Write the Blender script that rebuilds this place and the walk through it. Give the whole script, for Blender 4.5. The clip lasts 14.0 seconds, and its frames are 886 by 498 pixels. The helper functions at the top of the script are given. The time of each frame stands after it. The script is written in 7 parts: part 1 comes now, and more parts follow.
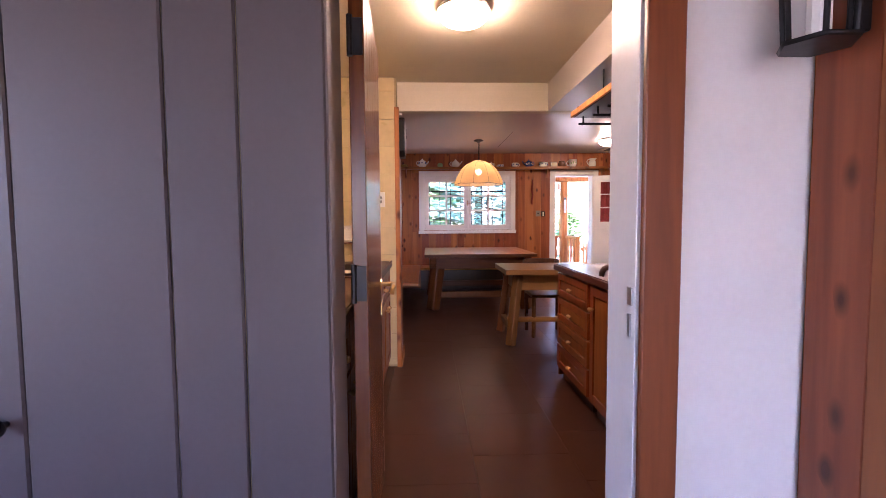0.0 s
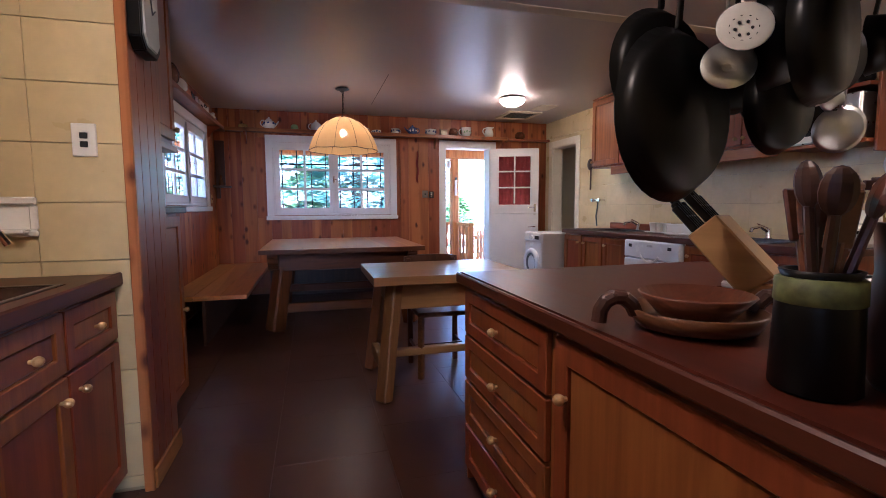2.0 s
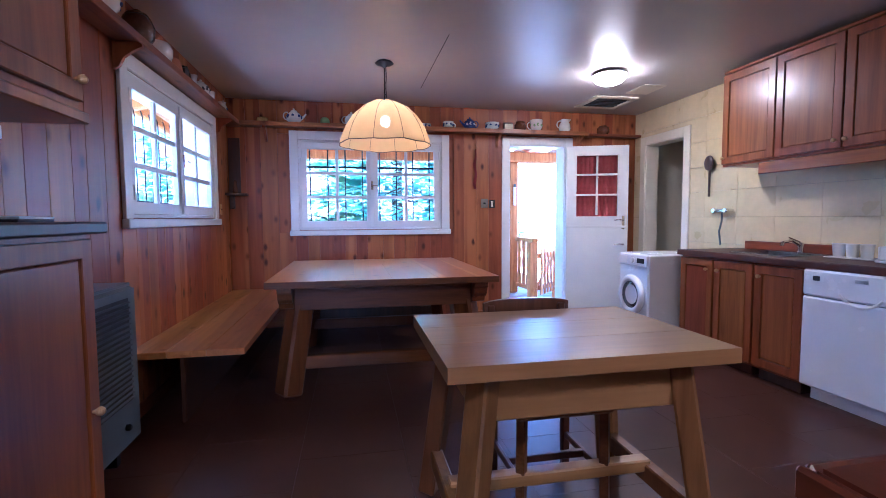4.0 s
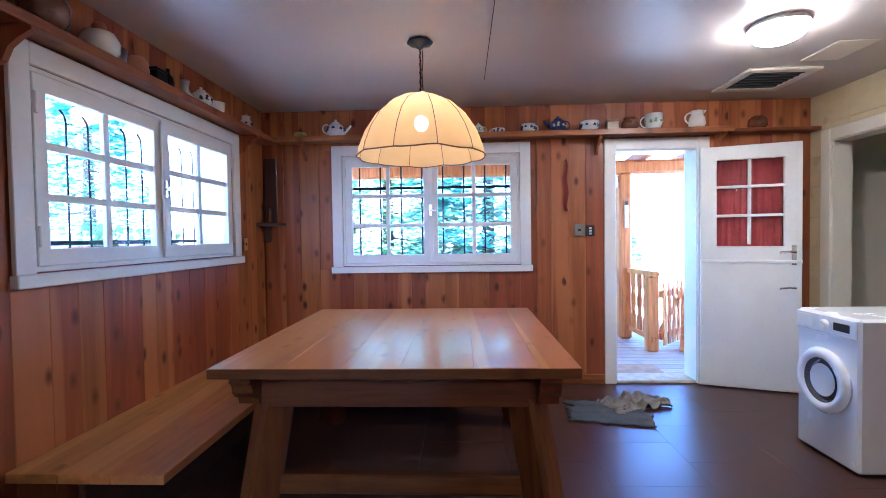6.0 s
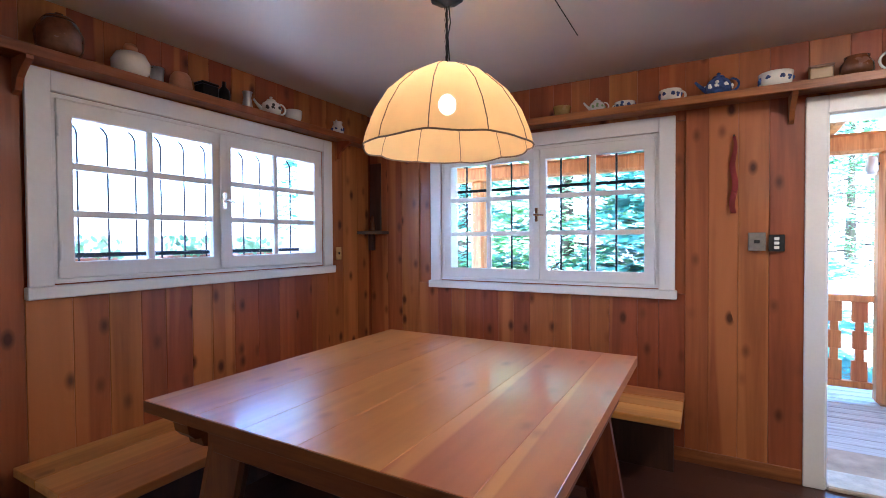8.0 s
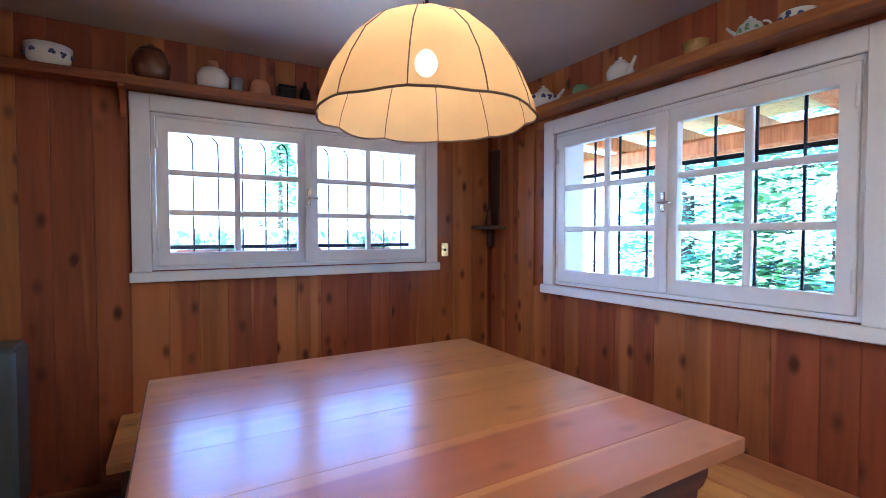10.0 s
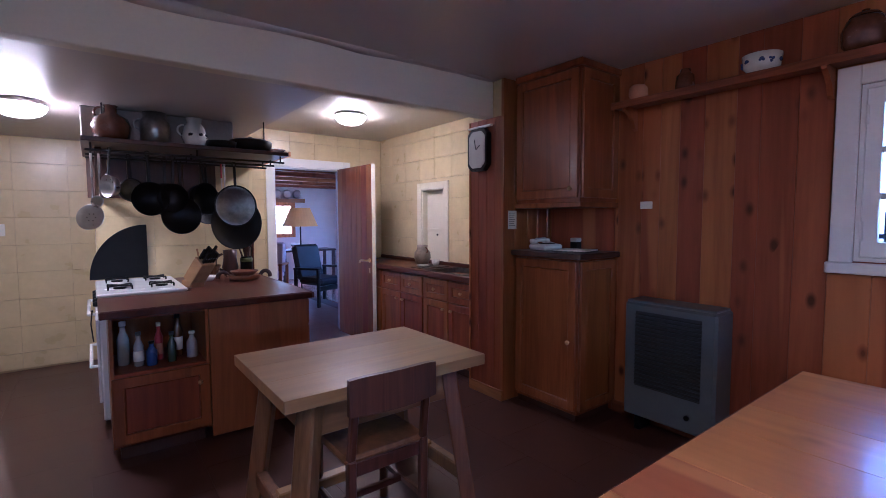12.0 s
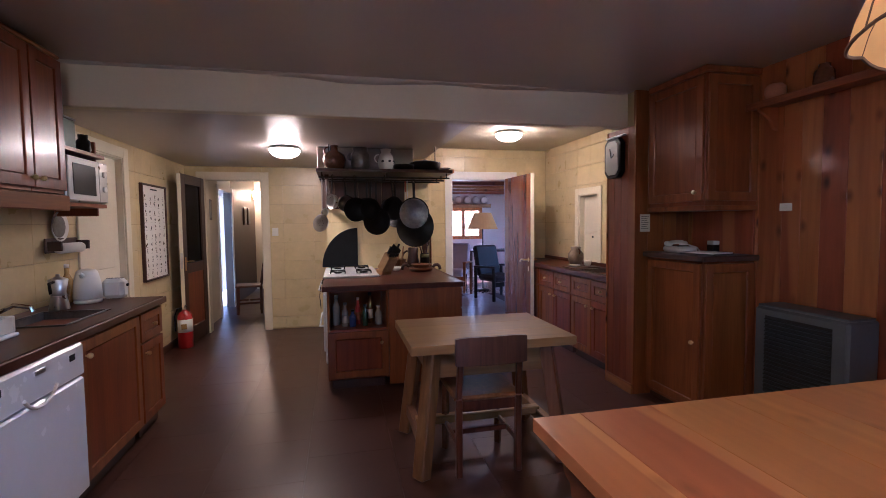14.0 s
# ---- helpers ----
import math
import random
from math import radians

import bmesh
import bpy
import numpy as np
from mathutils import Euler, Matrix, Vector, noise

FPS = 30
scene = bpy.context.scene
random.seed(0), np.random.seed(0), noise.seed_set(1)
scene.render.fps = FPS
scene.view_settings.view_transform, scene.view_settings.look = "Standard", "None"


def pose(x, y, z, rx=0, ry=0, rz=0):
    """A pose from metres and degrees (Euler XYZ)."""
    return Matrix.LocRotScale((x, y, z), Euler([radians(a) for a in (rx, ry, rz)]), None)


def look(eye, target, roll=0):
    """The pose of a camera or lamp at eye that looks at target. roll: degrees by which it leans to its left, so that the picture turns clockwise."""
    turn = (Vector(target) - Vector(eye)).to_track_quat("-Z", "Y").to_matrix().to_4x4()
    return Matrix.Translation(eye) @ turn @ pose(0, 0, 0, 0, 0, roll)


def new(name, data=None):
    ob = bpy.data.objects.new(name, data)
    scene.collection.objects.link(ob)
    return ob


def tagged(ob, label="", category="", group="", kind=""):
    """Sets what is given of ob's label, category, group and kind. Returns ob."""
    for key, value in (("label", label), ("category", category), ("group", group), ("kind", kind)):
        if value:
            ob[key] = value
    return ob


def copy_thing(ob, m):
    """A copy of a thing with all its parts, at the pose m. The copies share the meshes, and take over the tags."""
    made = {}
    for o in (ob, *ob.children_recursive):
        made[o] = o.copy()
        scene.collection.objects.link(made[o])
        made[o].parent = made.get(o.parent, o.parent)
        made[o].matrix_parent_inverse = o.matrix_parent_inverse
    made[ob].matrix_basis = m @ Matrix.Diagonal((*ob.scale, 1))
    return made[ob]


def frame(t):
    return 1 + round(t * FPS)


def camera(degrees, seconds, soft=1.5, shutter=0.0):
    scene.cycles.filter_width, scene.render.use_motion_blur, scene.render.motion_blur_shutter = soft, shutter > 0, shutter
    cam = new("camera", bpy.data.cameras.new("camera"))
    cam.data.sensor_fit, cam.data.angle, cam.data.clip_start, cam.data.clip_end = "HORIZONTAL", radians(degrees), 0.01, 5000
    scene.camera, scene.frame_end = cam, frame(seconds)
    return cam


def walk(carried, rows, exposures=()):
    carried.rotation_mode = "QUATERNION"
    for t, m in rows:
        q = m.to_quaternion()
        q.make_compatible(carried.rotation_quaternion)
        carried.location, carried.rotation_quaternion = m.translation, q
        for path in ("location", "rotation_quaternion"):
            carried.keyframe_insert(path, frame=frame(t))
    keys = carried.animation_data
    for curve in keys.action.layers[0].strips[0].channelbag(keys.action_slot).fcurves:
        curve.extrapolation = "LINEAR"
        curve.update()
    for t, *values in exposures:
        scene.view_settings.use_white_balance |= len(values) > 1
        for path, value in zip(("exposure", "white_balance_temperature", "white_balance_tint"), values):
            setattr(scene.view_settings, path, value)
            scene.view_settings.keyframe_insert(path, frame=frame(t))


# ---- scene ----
cam = camera(87.6, 14.0, 0.9)
PATH = [
    (0, (0.176, -0.344, 1.256), (0.244, 1.651, 1.131), -0.4),
    (0.5, (0.277, 0.225, 1.229), (0.422, 2.216, 1.094), -0.2),
    (1, (0.334, 0.693, 1.185), (0.628, 2.665, 1.027), -0.1),
    (1.5, (0.45, 1.118, 1.168), (0.888, 3.062, 0.988), -0.1),
    (2, (0.61, 1.472, 1.167), (1.152, 3.39, 0.988), -0.3),
    (2.5, (0.71, 1.768, 1.176), (1.305, 3.67, 1.008), -0.3),
    (3, (0.752, 2.1, 1.196), (1.306, 4.015, 1.034), -0.1),
    (3.5, (0.753, 2.459, 1.191), (1.224, 4.397, 1.037), -0.0),
    (4, (0.683, 2.857, 1.184), (1.069, 4.815, 1.054), -0.3),
    (6.5, (1.441, 4.228, 1.363), (1.144, 6.205, 1.322), -0.8),
    (7, (1.674, 4.422, 1.383), (1.124, 6.345, 1.346), -0.7),
    (7.5, (1.84, 4.675, 1.387), (1.043, 6.509, 1.351), -0.5),
    (10, (2.396, 5.985, 1.394), (0.667, 6.987, 1.334), -0.0),
    (10.5, (2.47, 6.248, 1.37), (0.534, 6.744, 1.306), 0.4),
    (11, (2.466, 6.422, 1.371), (0.488, 6.146, 1.275), 0.3),
    (11.5, (2.472, 6.456, 1.427), (0.808, 5.354, 1.294), 0.1),
    (12, (2.433, 6.469, 1.419), (1.226, 4.879, 1.289), -0.2),
    (12.5, (2.392, 6.577, 1.429), (1.519, 4.783, 1.306), -0.4),
    (13, (2.331, 6.802, 1.426), (1.699, 4.908, 1.31), -0.4),
    (13.5, (2.298, 7.026, 1.433), (1.772, 5.1, 1.323), -0.5),
    (14, (2.274, 7.248, 1.428), (1.835, 5.3, 1.315), -0.6),
]
walk(cam, [(t, look(eye, target, roll)) for t, eye, target, roll in PATH], [(0.0, 4.1, 5600, 41), (0.5, 3.95, 5550, 40), (1.0, 3.5, 5900, 38), (1.5, 3.52, 4950, 31), (2.2, 3.75, 4650, 27), (3.0, 4.05, 4200, 25), (4.0, 4.25, 3950, 26), (6.5, 4.35, 4200, 15), (7.5, 4.3, 4450, 16), (10.5, 4.15, 4100, 15), (11.5, 4.02, 3750, 23), (12.0, 3.75, 4000, 32), (13.0, 3.66, 4900, 31), (14.0, 3.68, 4600, 31)])

# ---- world, sun and lamps' strengths ----
world = bpy.data.worlds.new("world")
scene.world = world
world.use_nodes = True
wn = world.node_tree
sky = wn.nodes.new("ShaderNodeTexSky")
sky.sky_type, sky.sun_disc = "NISHITA", False
sky.sun_elevation, sky.sun_rotation = radians(52), radians(180)
wn.links.new(sky.outputs[0], wn.nodes["Background"].inputs[0])
wn.nodes["Background"].inputs[1].default_value = 0.15
sun = new("sun", bpy.data.lights.new("sun", "SUN"))
sun.data.energy, sun.data.angle, sun.data.color = 5.0, radians(0.6), (1.0, 0.95, 0.86)
sun.matrix_basis = look((0, 0, 30), (0.3, 22, 0))
LAMP = 9.0     # ceiling bowls
BULB = 9.0     # bulb in the pendant


# ---- materials ----
def mat(name, color, rough=0.5, metal=0.0, rv=0.08, var=0.12, scale=6.0, bump=0.0, fine=60.0, spec=0.5, coat=0.0, stretch=(1, 1, 1), trans=0.0):
    """A surface of one paint or stuff, with broad blotches, fine grain and a little relief."""
    m = bpy.data.materials.new(name)
    m.use_nodes = True
    n, l = m.node_tree.nodes, m.node_tree.links
    p = n["Principled BSDF"]
    tc = n.new("ShaderNodeTexCoord")
    mp = n.new("ShaderNodeMapping")
    mp.inputs["Scale"].default_value = stretch
    info = n.new("ShaderNodeObjectInfo")
    mul = n.new("ShaderNodeMath")
    mul.operation = "MULTIPLY"
    mul.inputs[1].default_value = 17.0
    l.new(info.outputs["Random"], mul.inputs[0])
    l.new(mul.outputs[0], mp.inputs["Location"])
    l.new(tc.outputs["Object"], mp.inputs["Vector"])
    a, b = n.new("ShaderNodeTexNoise"), n.new("ShaderNodeTexNoise")
    a.inputs["Scale"].default_value, b.inputs["Scale"].default_value = scale, fine
    a.inputs["Detail"].default_value = 4
    l.new(mp.outputs[0], a.inputs["Vector"])
    l.new(mp.outputs[0], b.inputs["Vector"])
    add = n.new("ShaderNodeMath")
    add.operation = "MULTIPLY_ADD"
    add.inputs[1].default_value = 0.35
    l.new(b.outputs["Fac"], add.inputs[0])
    l.new(a.outputs["Fac"], add.inputs[2])
    ramp = n.new("ShaderNodeValToRGB")
    c = np.array(color)
    ramp.color_ramp.elements[0].position, ramp.color_ramp.elements[1].position = 0.4, 0.95
    ramp.color_ramp.elements[0].color = (*(c * (1 - var)), 1)
    ramp.color_ramp.elements[1].color = (*np.minimum(c * (1 + var), 1), 1)
    l.new(add.outputs[0], ramp.inputs[0])
    l.new(ramp.outputs[0], p.inputs["Base Color"])
    rr = n.new("ShaderNodeMapRange")
    rr.inputs["To Min"].default_value, rr.inputs["To Max"].default_value = max(rough - rv, 0.02), min(rough + rv, 1)
    l.new(a.outputs["Fac"], rr.inputs[0])
    l.new(rr.outputs[0], p.inputs["Roughness"])
    p.inputs["Metallic"].default_value = metal
    p.inputs["Specular IOR Level"].default_value = spec
    p.inputs["Coat Weight"].default_value = coat
    p.inputs["Coat Roughness"].default_value = 0.15
    p.inputs["Transmission Weight"].default_value = trans
    if bump:
        bp = n.new("ShaderNodeBump")
        bp.inputs["Strength"].default_value, bp.inputs["Distance"].default_value = bump, 0.004
        l.new(add.outputs[0], bp.inputs["Height"])
        l.new(bp.outputs[0], p.inputs["Normal"])
    return m


def wood(name, dark, light, axis, rough=0.4, knots=0.0, spread=0.25, coat=0.0, grain=14.0, sap=0.0, spec=0.5):
    """Sawn wood with the grain along axis, a tone of its own for each board, and knots."""
    m = bpy.data.materials.new(name)
    m.use_nodes = True
    n, l = m.node_tree.nodes, m.node_tree.links
    p = n["Principled BSDF"]
    tc, mp, info = n.new("ShaderNodeTexCoord"), n.new("ShaderNodeMapping"), n.new("ShaderNodeObjectInfo")
    s = [1.0, 1.0, 1.0]
    s["xyz".index(axis)] = 0.07
    mp.inputs["Scale"].default_value = s
    off = n.new("ShaderNodeMath")
    off.operation, off.inputs[1].default_value = "MULTIPLY", 31.0
    l.new(info.outputs["Random"], off.inputs[0])
    l.new(off.outputs[0], mp.inputs["Location"])
    l.new(tc.outputs["Object"], mp.inputs["Vector"])
    g = n.new("ShaderNodeTexNoise")
    g.inputs["Scale"].default_value, g.inputs["Detail"].default_value, g.inputs["Distortion"].default_value = grain, 6, 1.6
    f = n.new("ShaderNodeTexNoise")
    f.inputs["Scale"].default_value, f.inputs["Detail"].default_value = grain * 9, 2
    l.new(mp.outputs[0], g.inputs["Vector"])
    l.new(mp.outputs[0], f.inputs["Vector"])
    mix = n.new("ShaderNodeMath")
    mix.operation, mix.inputs[1].default_value = "MULTIPLY_ADD", 0.3
    l.new(f.outputs["Fac"], mix.inputs[0])
    l.new(g.outputs["Fac"], mix.inputs[2])
    ramp = n.new("ShaderNodeValToRGB")
    ramp.color_ramp.elements[0].position, ramp.color_ramp.elements[1].position = 0.42, 0.88
    ramp.color_ramp.elements[0].color, ramp.color_ramp.elements[1].color = (*dark, 1), (*light, 1)
    l.new(mix.outputs[0], ramp.inputs[0])
    tone = n.new("ShaderNodeMapRange")
    tone.inputs["To Min"].default_value, tone.inputs["To Max"].default_value = 1 - spread, 1 + spread
    l.new(info.outputs["Random"], tone.inputs[0])
    hsv = n.new("ShaderNodeHueSaturation")
    hue = n.new("ShaderNodeMapRange")
    hue.inputs["To Min"].default_value, hue.inputs["To Max"].default_value = 0.49, 0.515
    l.new(info.outputs["Random"], hue.inputs[0])
    l.new(hue.outputs[0], hsv.inputs["Hue"])
    l.new(tone.outputs[0], hsv.inputs["Value"])
    l.new(ramp.outputs[0], hsv.inputs["Color"])
    out = hsv.outputs[0]
    if sap:
        ms = n.new("ShaderNodeMapping")
        s = [1.0, 1.0, 1.0]
        s["xyz".index(axis)] = 0.035
        ms.inputs["Scale"].default_value = s
        shift = n.new("ShaderNodeMath")
        shift.operation, shift.inputs[1].default_value = "MULTIPLY", 57.0
        l.new(info.outputs["Random"], shift.inputs[0])
        l.new(shift.outputs[0], ms.inputs["Location"])
        l.new(tc.outputs["Object"], ms.inputs["Vector"])
        band = n.new("ShaderNodeTexNoise")
        band.inputs["Scale"].default_value, band.inputs["Detail"].default_value, band.inputs["Distortion"].default_value = 5.0, 2, 0.3
        l.new(ms.outputs[0], band.inputs["Vector"])
        br = n.new("ShaderNodeMapRange")
        br.inputs["From Min"].default_value, br.inputs["From Max"].default_value = 0.575, 0.605
        br.inputs["To Min"].default_value, br.inputs["To Max"].default_value = 0.0, sap
        l.new(band.outputs["Fac"], br.inputs[0])
        pale = n.new("ShaderNodeMix")
        pale.data_type = "RGBA"
        pale.inputs[7].default_value = (min(light[0] * 1.3, 0.8), light[1] * 1.6, light[2] * 1.5, 1)
        l.new(br.outputs[0], pale.inputs[0])
        l.new(out, pale.inputs[6])
        out = pale.outputs[2]
    if knots:
        mk = n.new("ShaderNodeMapping")
        s = [1.0, 1.0, 1.0]
        s["xyz".index(axis)] = 0.55
        mk.inputs["Scale"].default_value = s
        l.new(off.outputs[0], mk.inputs["Location"])
        l.new(tc.outputs["Object"], mk.inputs["Vector"])
        sp, co = n.new("ShaderNodeSeparateXYZ"), n.new("ShaderNodeCombineXYZ")
        l.new(mk.outputs[0], sp.inputs[0])
        l.new(sp.outputs["Y" if axis == "x" else "X"], co.inputs[0])
        l.new(sp.outputs[axis.upper()], co.inputs[1])
        v = n.new("ShaderNodeTexVoronoi")
        v.voronoi_dimensions = "2D"
        v.inputs["Scale"].default_value = 7.0
        l.new(co.outputs[0], v.inputs["Vector"])
        kr = n.new("ShaderNodeMapRange")
        kr.inputs["From Min"].default_value, kr.inputs["From Max"].default_value = 0.04, 0.20
        kr.inputs["To Min"].default_value, kr.inputs["To Max"].default_value = knots, 0.0
        l.new(v.outputs["Distance"], kr.inputs[0])
        pick, some = n.new("ShaderNodeMath"), n.new("ShaderNodeMath")
        tint = n.new("ShaderNodeSeparateColor")
        l.new(v.outputs["Color"], tint.inputs[0])
        pick.operation, pick.inputs[1].default_value = "SUBTRACT", 0.38
        pick.use_clamp = True
        l.new(tint.outputs[0], pick.inputs[0])
        some.operation = "MULTIPLY_ADD"
        some.use_clamp = True
        some.inputs[2].default_value = 0.0
        grow = n.new("ShaderNodeMath")
        grow.operation, grow.inputs[1].default_value = "MULTIPLY", 2.4
        l.new(pick.outputs[0], grow.inputs[0])
        l.new(kr.outputs[0], some.inputs[0])
        l.new(grow.outputs[0], some.inputs[1])
        km = n.new("ShaderNodeMix")
        km.data_type = "RGBA"
        km.inputs[7].default_value = (dark[0] * 0.35, dark[1] * 0.28, dark[2] * 0.25, 1)
        l.new(some.outputs[0], km.inputs[0])
        l.new(out, km.inputs[6])
        out = km.outputs[2]
    l.new(out, p.inputs["Base Color"])
    rr = n.new("ShaderNodeMapRange")
    rr.inputs["To Min"].default_value, rr.inputs["To Max"].default_value = max(rough - 0.05, 0.05), rough + 0.05
    l.new(g.outputs["Fac"], rr.inputs[0])
    l.new(rr.outputs[0], p.inputs["Roughness"])
    p.inputs["Specular IOR Level"].default_value = spec
    p.inputs["Coat Weight"].default_value, p.inputs["Coat Roughness"].default_value = coat, 0.12
    bp = n.new("ShaderNodeBump")
    bp.inputs["Strength"].default_value, bp.inputs["Distance"].default_value = 0.05, 0.003
    l.new(mix.outputs[0], bp.inputs["Height"])
    l.new(bp.outputs[0], p.inputs["Normal"])
    return m


def glow(name, color, strength):
    m = bpy.data.materials.new(name)
    m.use_nodes = True
    p = m.node_tree.nodes["Principled BSDF"]
    p.inputs["Base Color"].default_value = (*color, 1)
    p.inputs["Emission Color"].default_value = (*color, 1)
    p.inputs["Emission Strength"].default_value = strength
    return m


def glass_mat(name, color=(1, 1, 1)):
    m = bpy.data.materials.new(name)
    m.use_nodes = True
    p = m.node_tree.nodes["Principled BSDF"]
    p.inputs["Base Color"].default_value = (*color, 1)
    p.inputs["Roughness"].default_value, p.inputs["Transmission Weight"].default_value, p.inputs["IOR"].default_value = 0.0, 1.0, 1.1
    return m


def cloth_glow(name, color):
    """Thin pale cloth that lets a lamp's light through."""
    m = bpy.data.materials.new(name)
    m.use_nodes = True
    n, l = m.node_tree.nodes, m.node_tree.links
    tc, no, ramp = n.new("ShaderNodeTexCoord"), n.new("ShaderNodeTexNoise"), n.new("ShaderNodeValToRGB")
    no.inputs["Scale"].default_value, no.inputs["Detail"].default_value = 9, 5
    l.new(tc.outputs["Object"], no.inputs["Vector"])
    c = np.array(color)
    ramp.color_ramp.elements[0].color, ramp.color_ramp.elements[1].color = (*(c * 0.88), 1), (*np.minimum(c * 1.06, 1), 1)
    l.new(no.outputs["Fac"], ramp.inputs[0])
    d, t, mx = n.new("ShaderNodeBsdfDiffuse"), n.new("ShaderNodeBsdfTranslucent"), n.new("ShaderNodeMixShader")
    l.new(ramp.outputs[0], d.inputs[0])
    l.new(ramp.outputs[0], t.inputs[0])
    mx.inputs[0].default_value = 0.5
    l.new(d.outputs[0], mx.inputs[1])
    l.new(t.outputs[0], mx.inputs[2])
    th, m2 = n.new("ShaderNodeBsdfTransparent"), n.new("ShaderNodeMixShader")
    m2.inputs[0].default_value = 0.05
    l.new(mx.outputs[0], m2.inputs[1])
    l.new(th.outputs[0], m2.inputs[2])
    l.new(m2.outputs[0], n["Material Output"].inputs[0])
    return m


CEDAR = wood("cedar_boards", (0.20, 0.052, 0.014), (0.38, 0.115, 0.031), "z", 0.44, 0.9, 0.20, 0.05, 5, 0.55, 0.35)
CEDAR_Y = wood("cedar_lengthwise", (0.15, 0.042, 0.011), (0.33, 0.115, 0.030), "y", 0.45, 0.5, 0.2, 0.05, spec=0.35)
CEDAR_X = wood("cedar_crosswise", (0.15, 0.042, 0.011), (0.33, 0.115, 0.030), "x", 0.45, 0.5, 0.2, 0.05, spec=0.35)
TABLE_Y = wood("table_planks", (0.37, 0.130, 0.034), (0.53, 0.215, 0.062), "y", 0.30, 0.3, 0.12, 0.25, 3, 0.5)
CHERRY = wood("cherry_upright", (0.150, 0.036, 0.009), (0.285, 0.080, 0.018), "z", 0.32, 0.0, 0.14, 0.15, 9, spec=0.4)
CHERRY_H = wood("cherry_level", (0.150, 0.036, 0.009), (0.285, 0.080, 0.018), "y", 0.32, 0.0, 0.14, 0.15, 9, spec=0.4)
CHERRY_X = wood("cherry_cross", (0.150, 0.036, 0.009), (0.285, 0.080, 0.018), "x", 0.32, 0.0, 0.14, 0.15, 9, spec=0.4)
WORKTOP = wood("stained_worktop", (0.044, 0.011, 0.005), (0.092, 0.025, 0.010), "y", 0.40, 0.0, 0.06, 0.04, 8, spec=0.3)
BENCHWOOD = wood("bench_planks", (0.36, 0.14, 0.032), (0.62, 0.28, 0.075), "y", 0.34, 0.4, 0.12, 0.2, 6, 0.3)
BENCHWOOD_X = wood("bench_planks_cross", (0.36, 0.14, 0.032), (0.62, 0.28, 0.075), "x", 0.34, 0.4, 0.12, 0.2, 6, 0.3)
OAK = wood("pale_oak", (0.22, 0.108, 0.036), (0.36, 0.195, 0.074), "x", 0.36, 0.1, 0.10, 0.2, 6)
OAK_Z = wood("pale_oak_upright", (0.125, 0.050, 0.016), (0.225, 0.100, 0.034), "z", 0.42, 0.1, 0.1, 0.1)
DOORWOOD = wood("varnished_door_boards", (0.105, 0.026, 0.007), (0.20, 0.056, 0.014), "z", 0.24, 0.0, 0.10, 0.3, 9)
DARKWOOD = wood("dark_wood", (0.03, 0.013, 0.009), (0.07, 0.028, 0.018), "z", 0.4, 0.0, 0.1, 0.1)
LOG = wood("orange_log", (0.42, 0.15, 0.035), (0.72, 0.33, 0.10), "z", 0.5, 0.3, 0.12)
DECK = wood("grey_deck", (0.30, 0.28, 0.26), (0.55, 0.52, 0.48), "x", 0.8, 0.2, 0.15)
WHITE = mat("white_paint", (0.78, 0.77, 0.74), 0.4, var=0.06, scale=3, bump=0.05)
CREAMTRIM = mat("cream_paint", (0.74, 0.68, 0.52), 0.42, var=0.07, scale=3, bump=0.05)
TILE = mat("cream_wall_tile", (0.61, 0.495, 0.255), 0.30, var=0.10, scale=5, bump=0.04, fine=25)
GROUT = mat("tan_grout", (0.47, 0.375, 0.20), 0.9, var=0.2)
CEIL = mat("satin_ceiling_paint", (0.50, 0.45, 0.41), 0.37, rv=0.03, var=0.04, scale=1.5, bump=0.02, fine=9, spec=0.6)
PLASTER = mat("cream_plaster", (0.66, 0.60, 0.46), 0.55, var=0.06, scale=2, bump=0.1)
FLOORMAT = mat("dark_floor_slab", (0.060, 0.024, 0.016), 0.33, rv=0.07, var=0.16, scale=3.5, bump=0.03, fine=14, spec=0.4)
DUST = mat("floor_joint", (0.05, 0.024, 0.019), 0.8)
ENAMEL = mat("white_enamel", (0.80, 0.81, 0.82), 0.25, var=0.03, coat=0.3)
PLASTIC = mat("white_plastic", (0.78, 0.77, 0.72), 0.4, var=0.04)
CHINA = mat("white_china", (0.72, 0.70, 0.64), 0.18, var=0.08, scale=14, coat=0.5)
BLUECHINA = mat("blue_china", (0.05, 0.08, 0.22), 0.2, var=0.6, scale=40, coat=0.5)
BROWNPOT = mat("brown_glazed_clay", (0.12, 0.045, 0.02), 0.25, var=0.4, scale=12, coat=0.4)
CLAY = mat("terracotta", (0.42, 0.18, 0.09), 0.75, var=0.2)
GOLDPOT = mat("ochre_glaze", (0.36, 0.23, 0.07), 0.25, var=0.3, scale=14, coat=0.4)
DULLSTEEL = mat("worn_dull_steel", (0.20, 0.20, 0.20), 0.34, 1.0, var=0.3, scale=20)
HOOD = mat("grey_hood_plaster", (0.26, 0.235, 0.215), 0.6, var=0.2, scale=4, bump=0.1)
STEEL = mat("brushed_steel", (0.55, 0.55, 0.54), 0.3, 1.0, var=0.1, scale=20)
CHROME = mat("chrome", (0.75, 0.75, 0.76), 0.12, 1.0, var=0.03)
BRASS = mat("worn_brass", (0.62, 0.42, 0.16), 0.3, 1.0, var=0.2, scale=25)
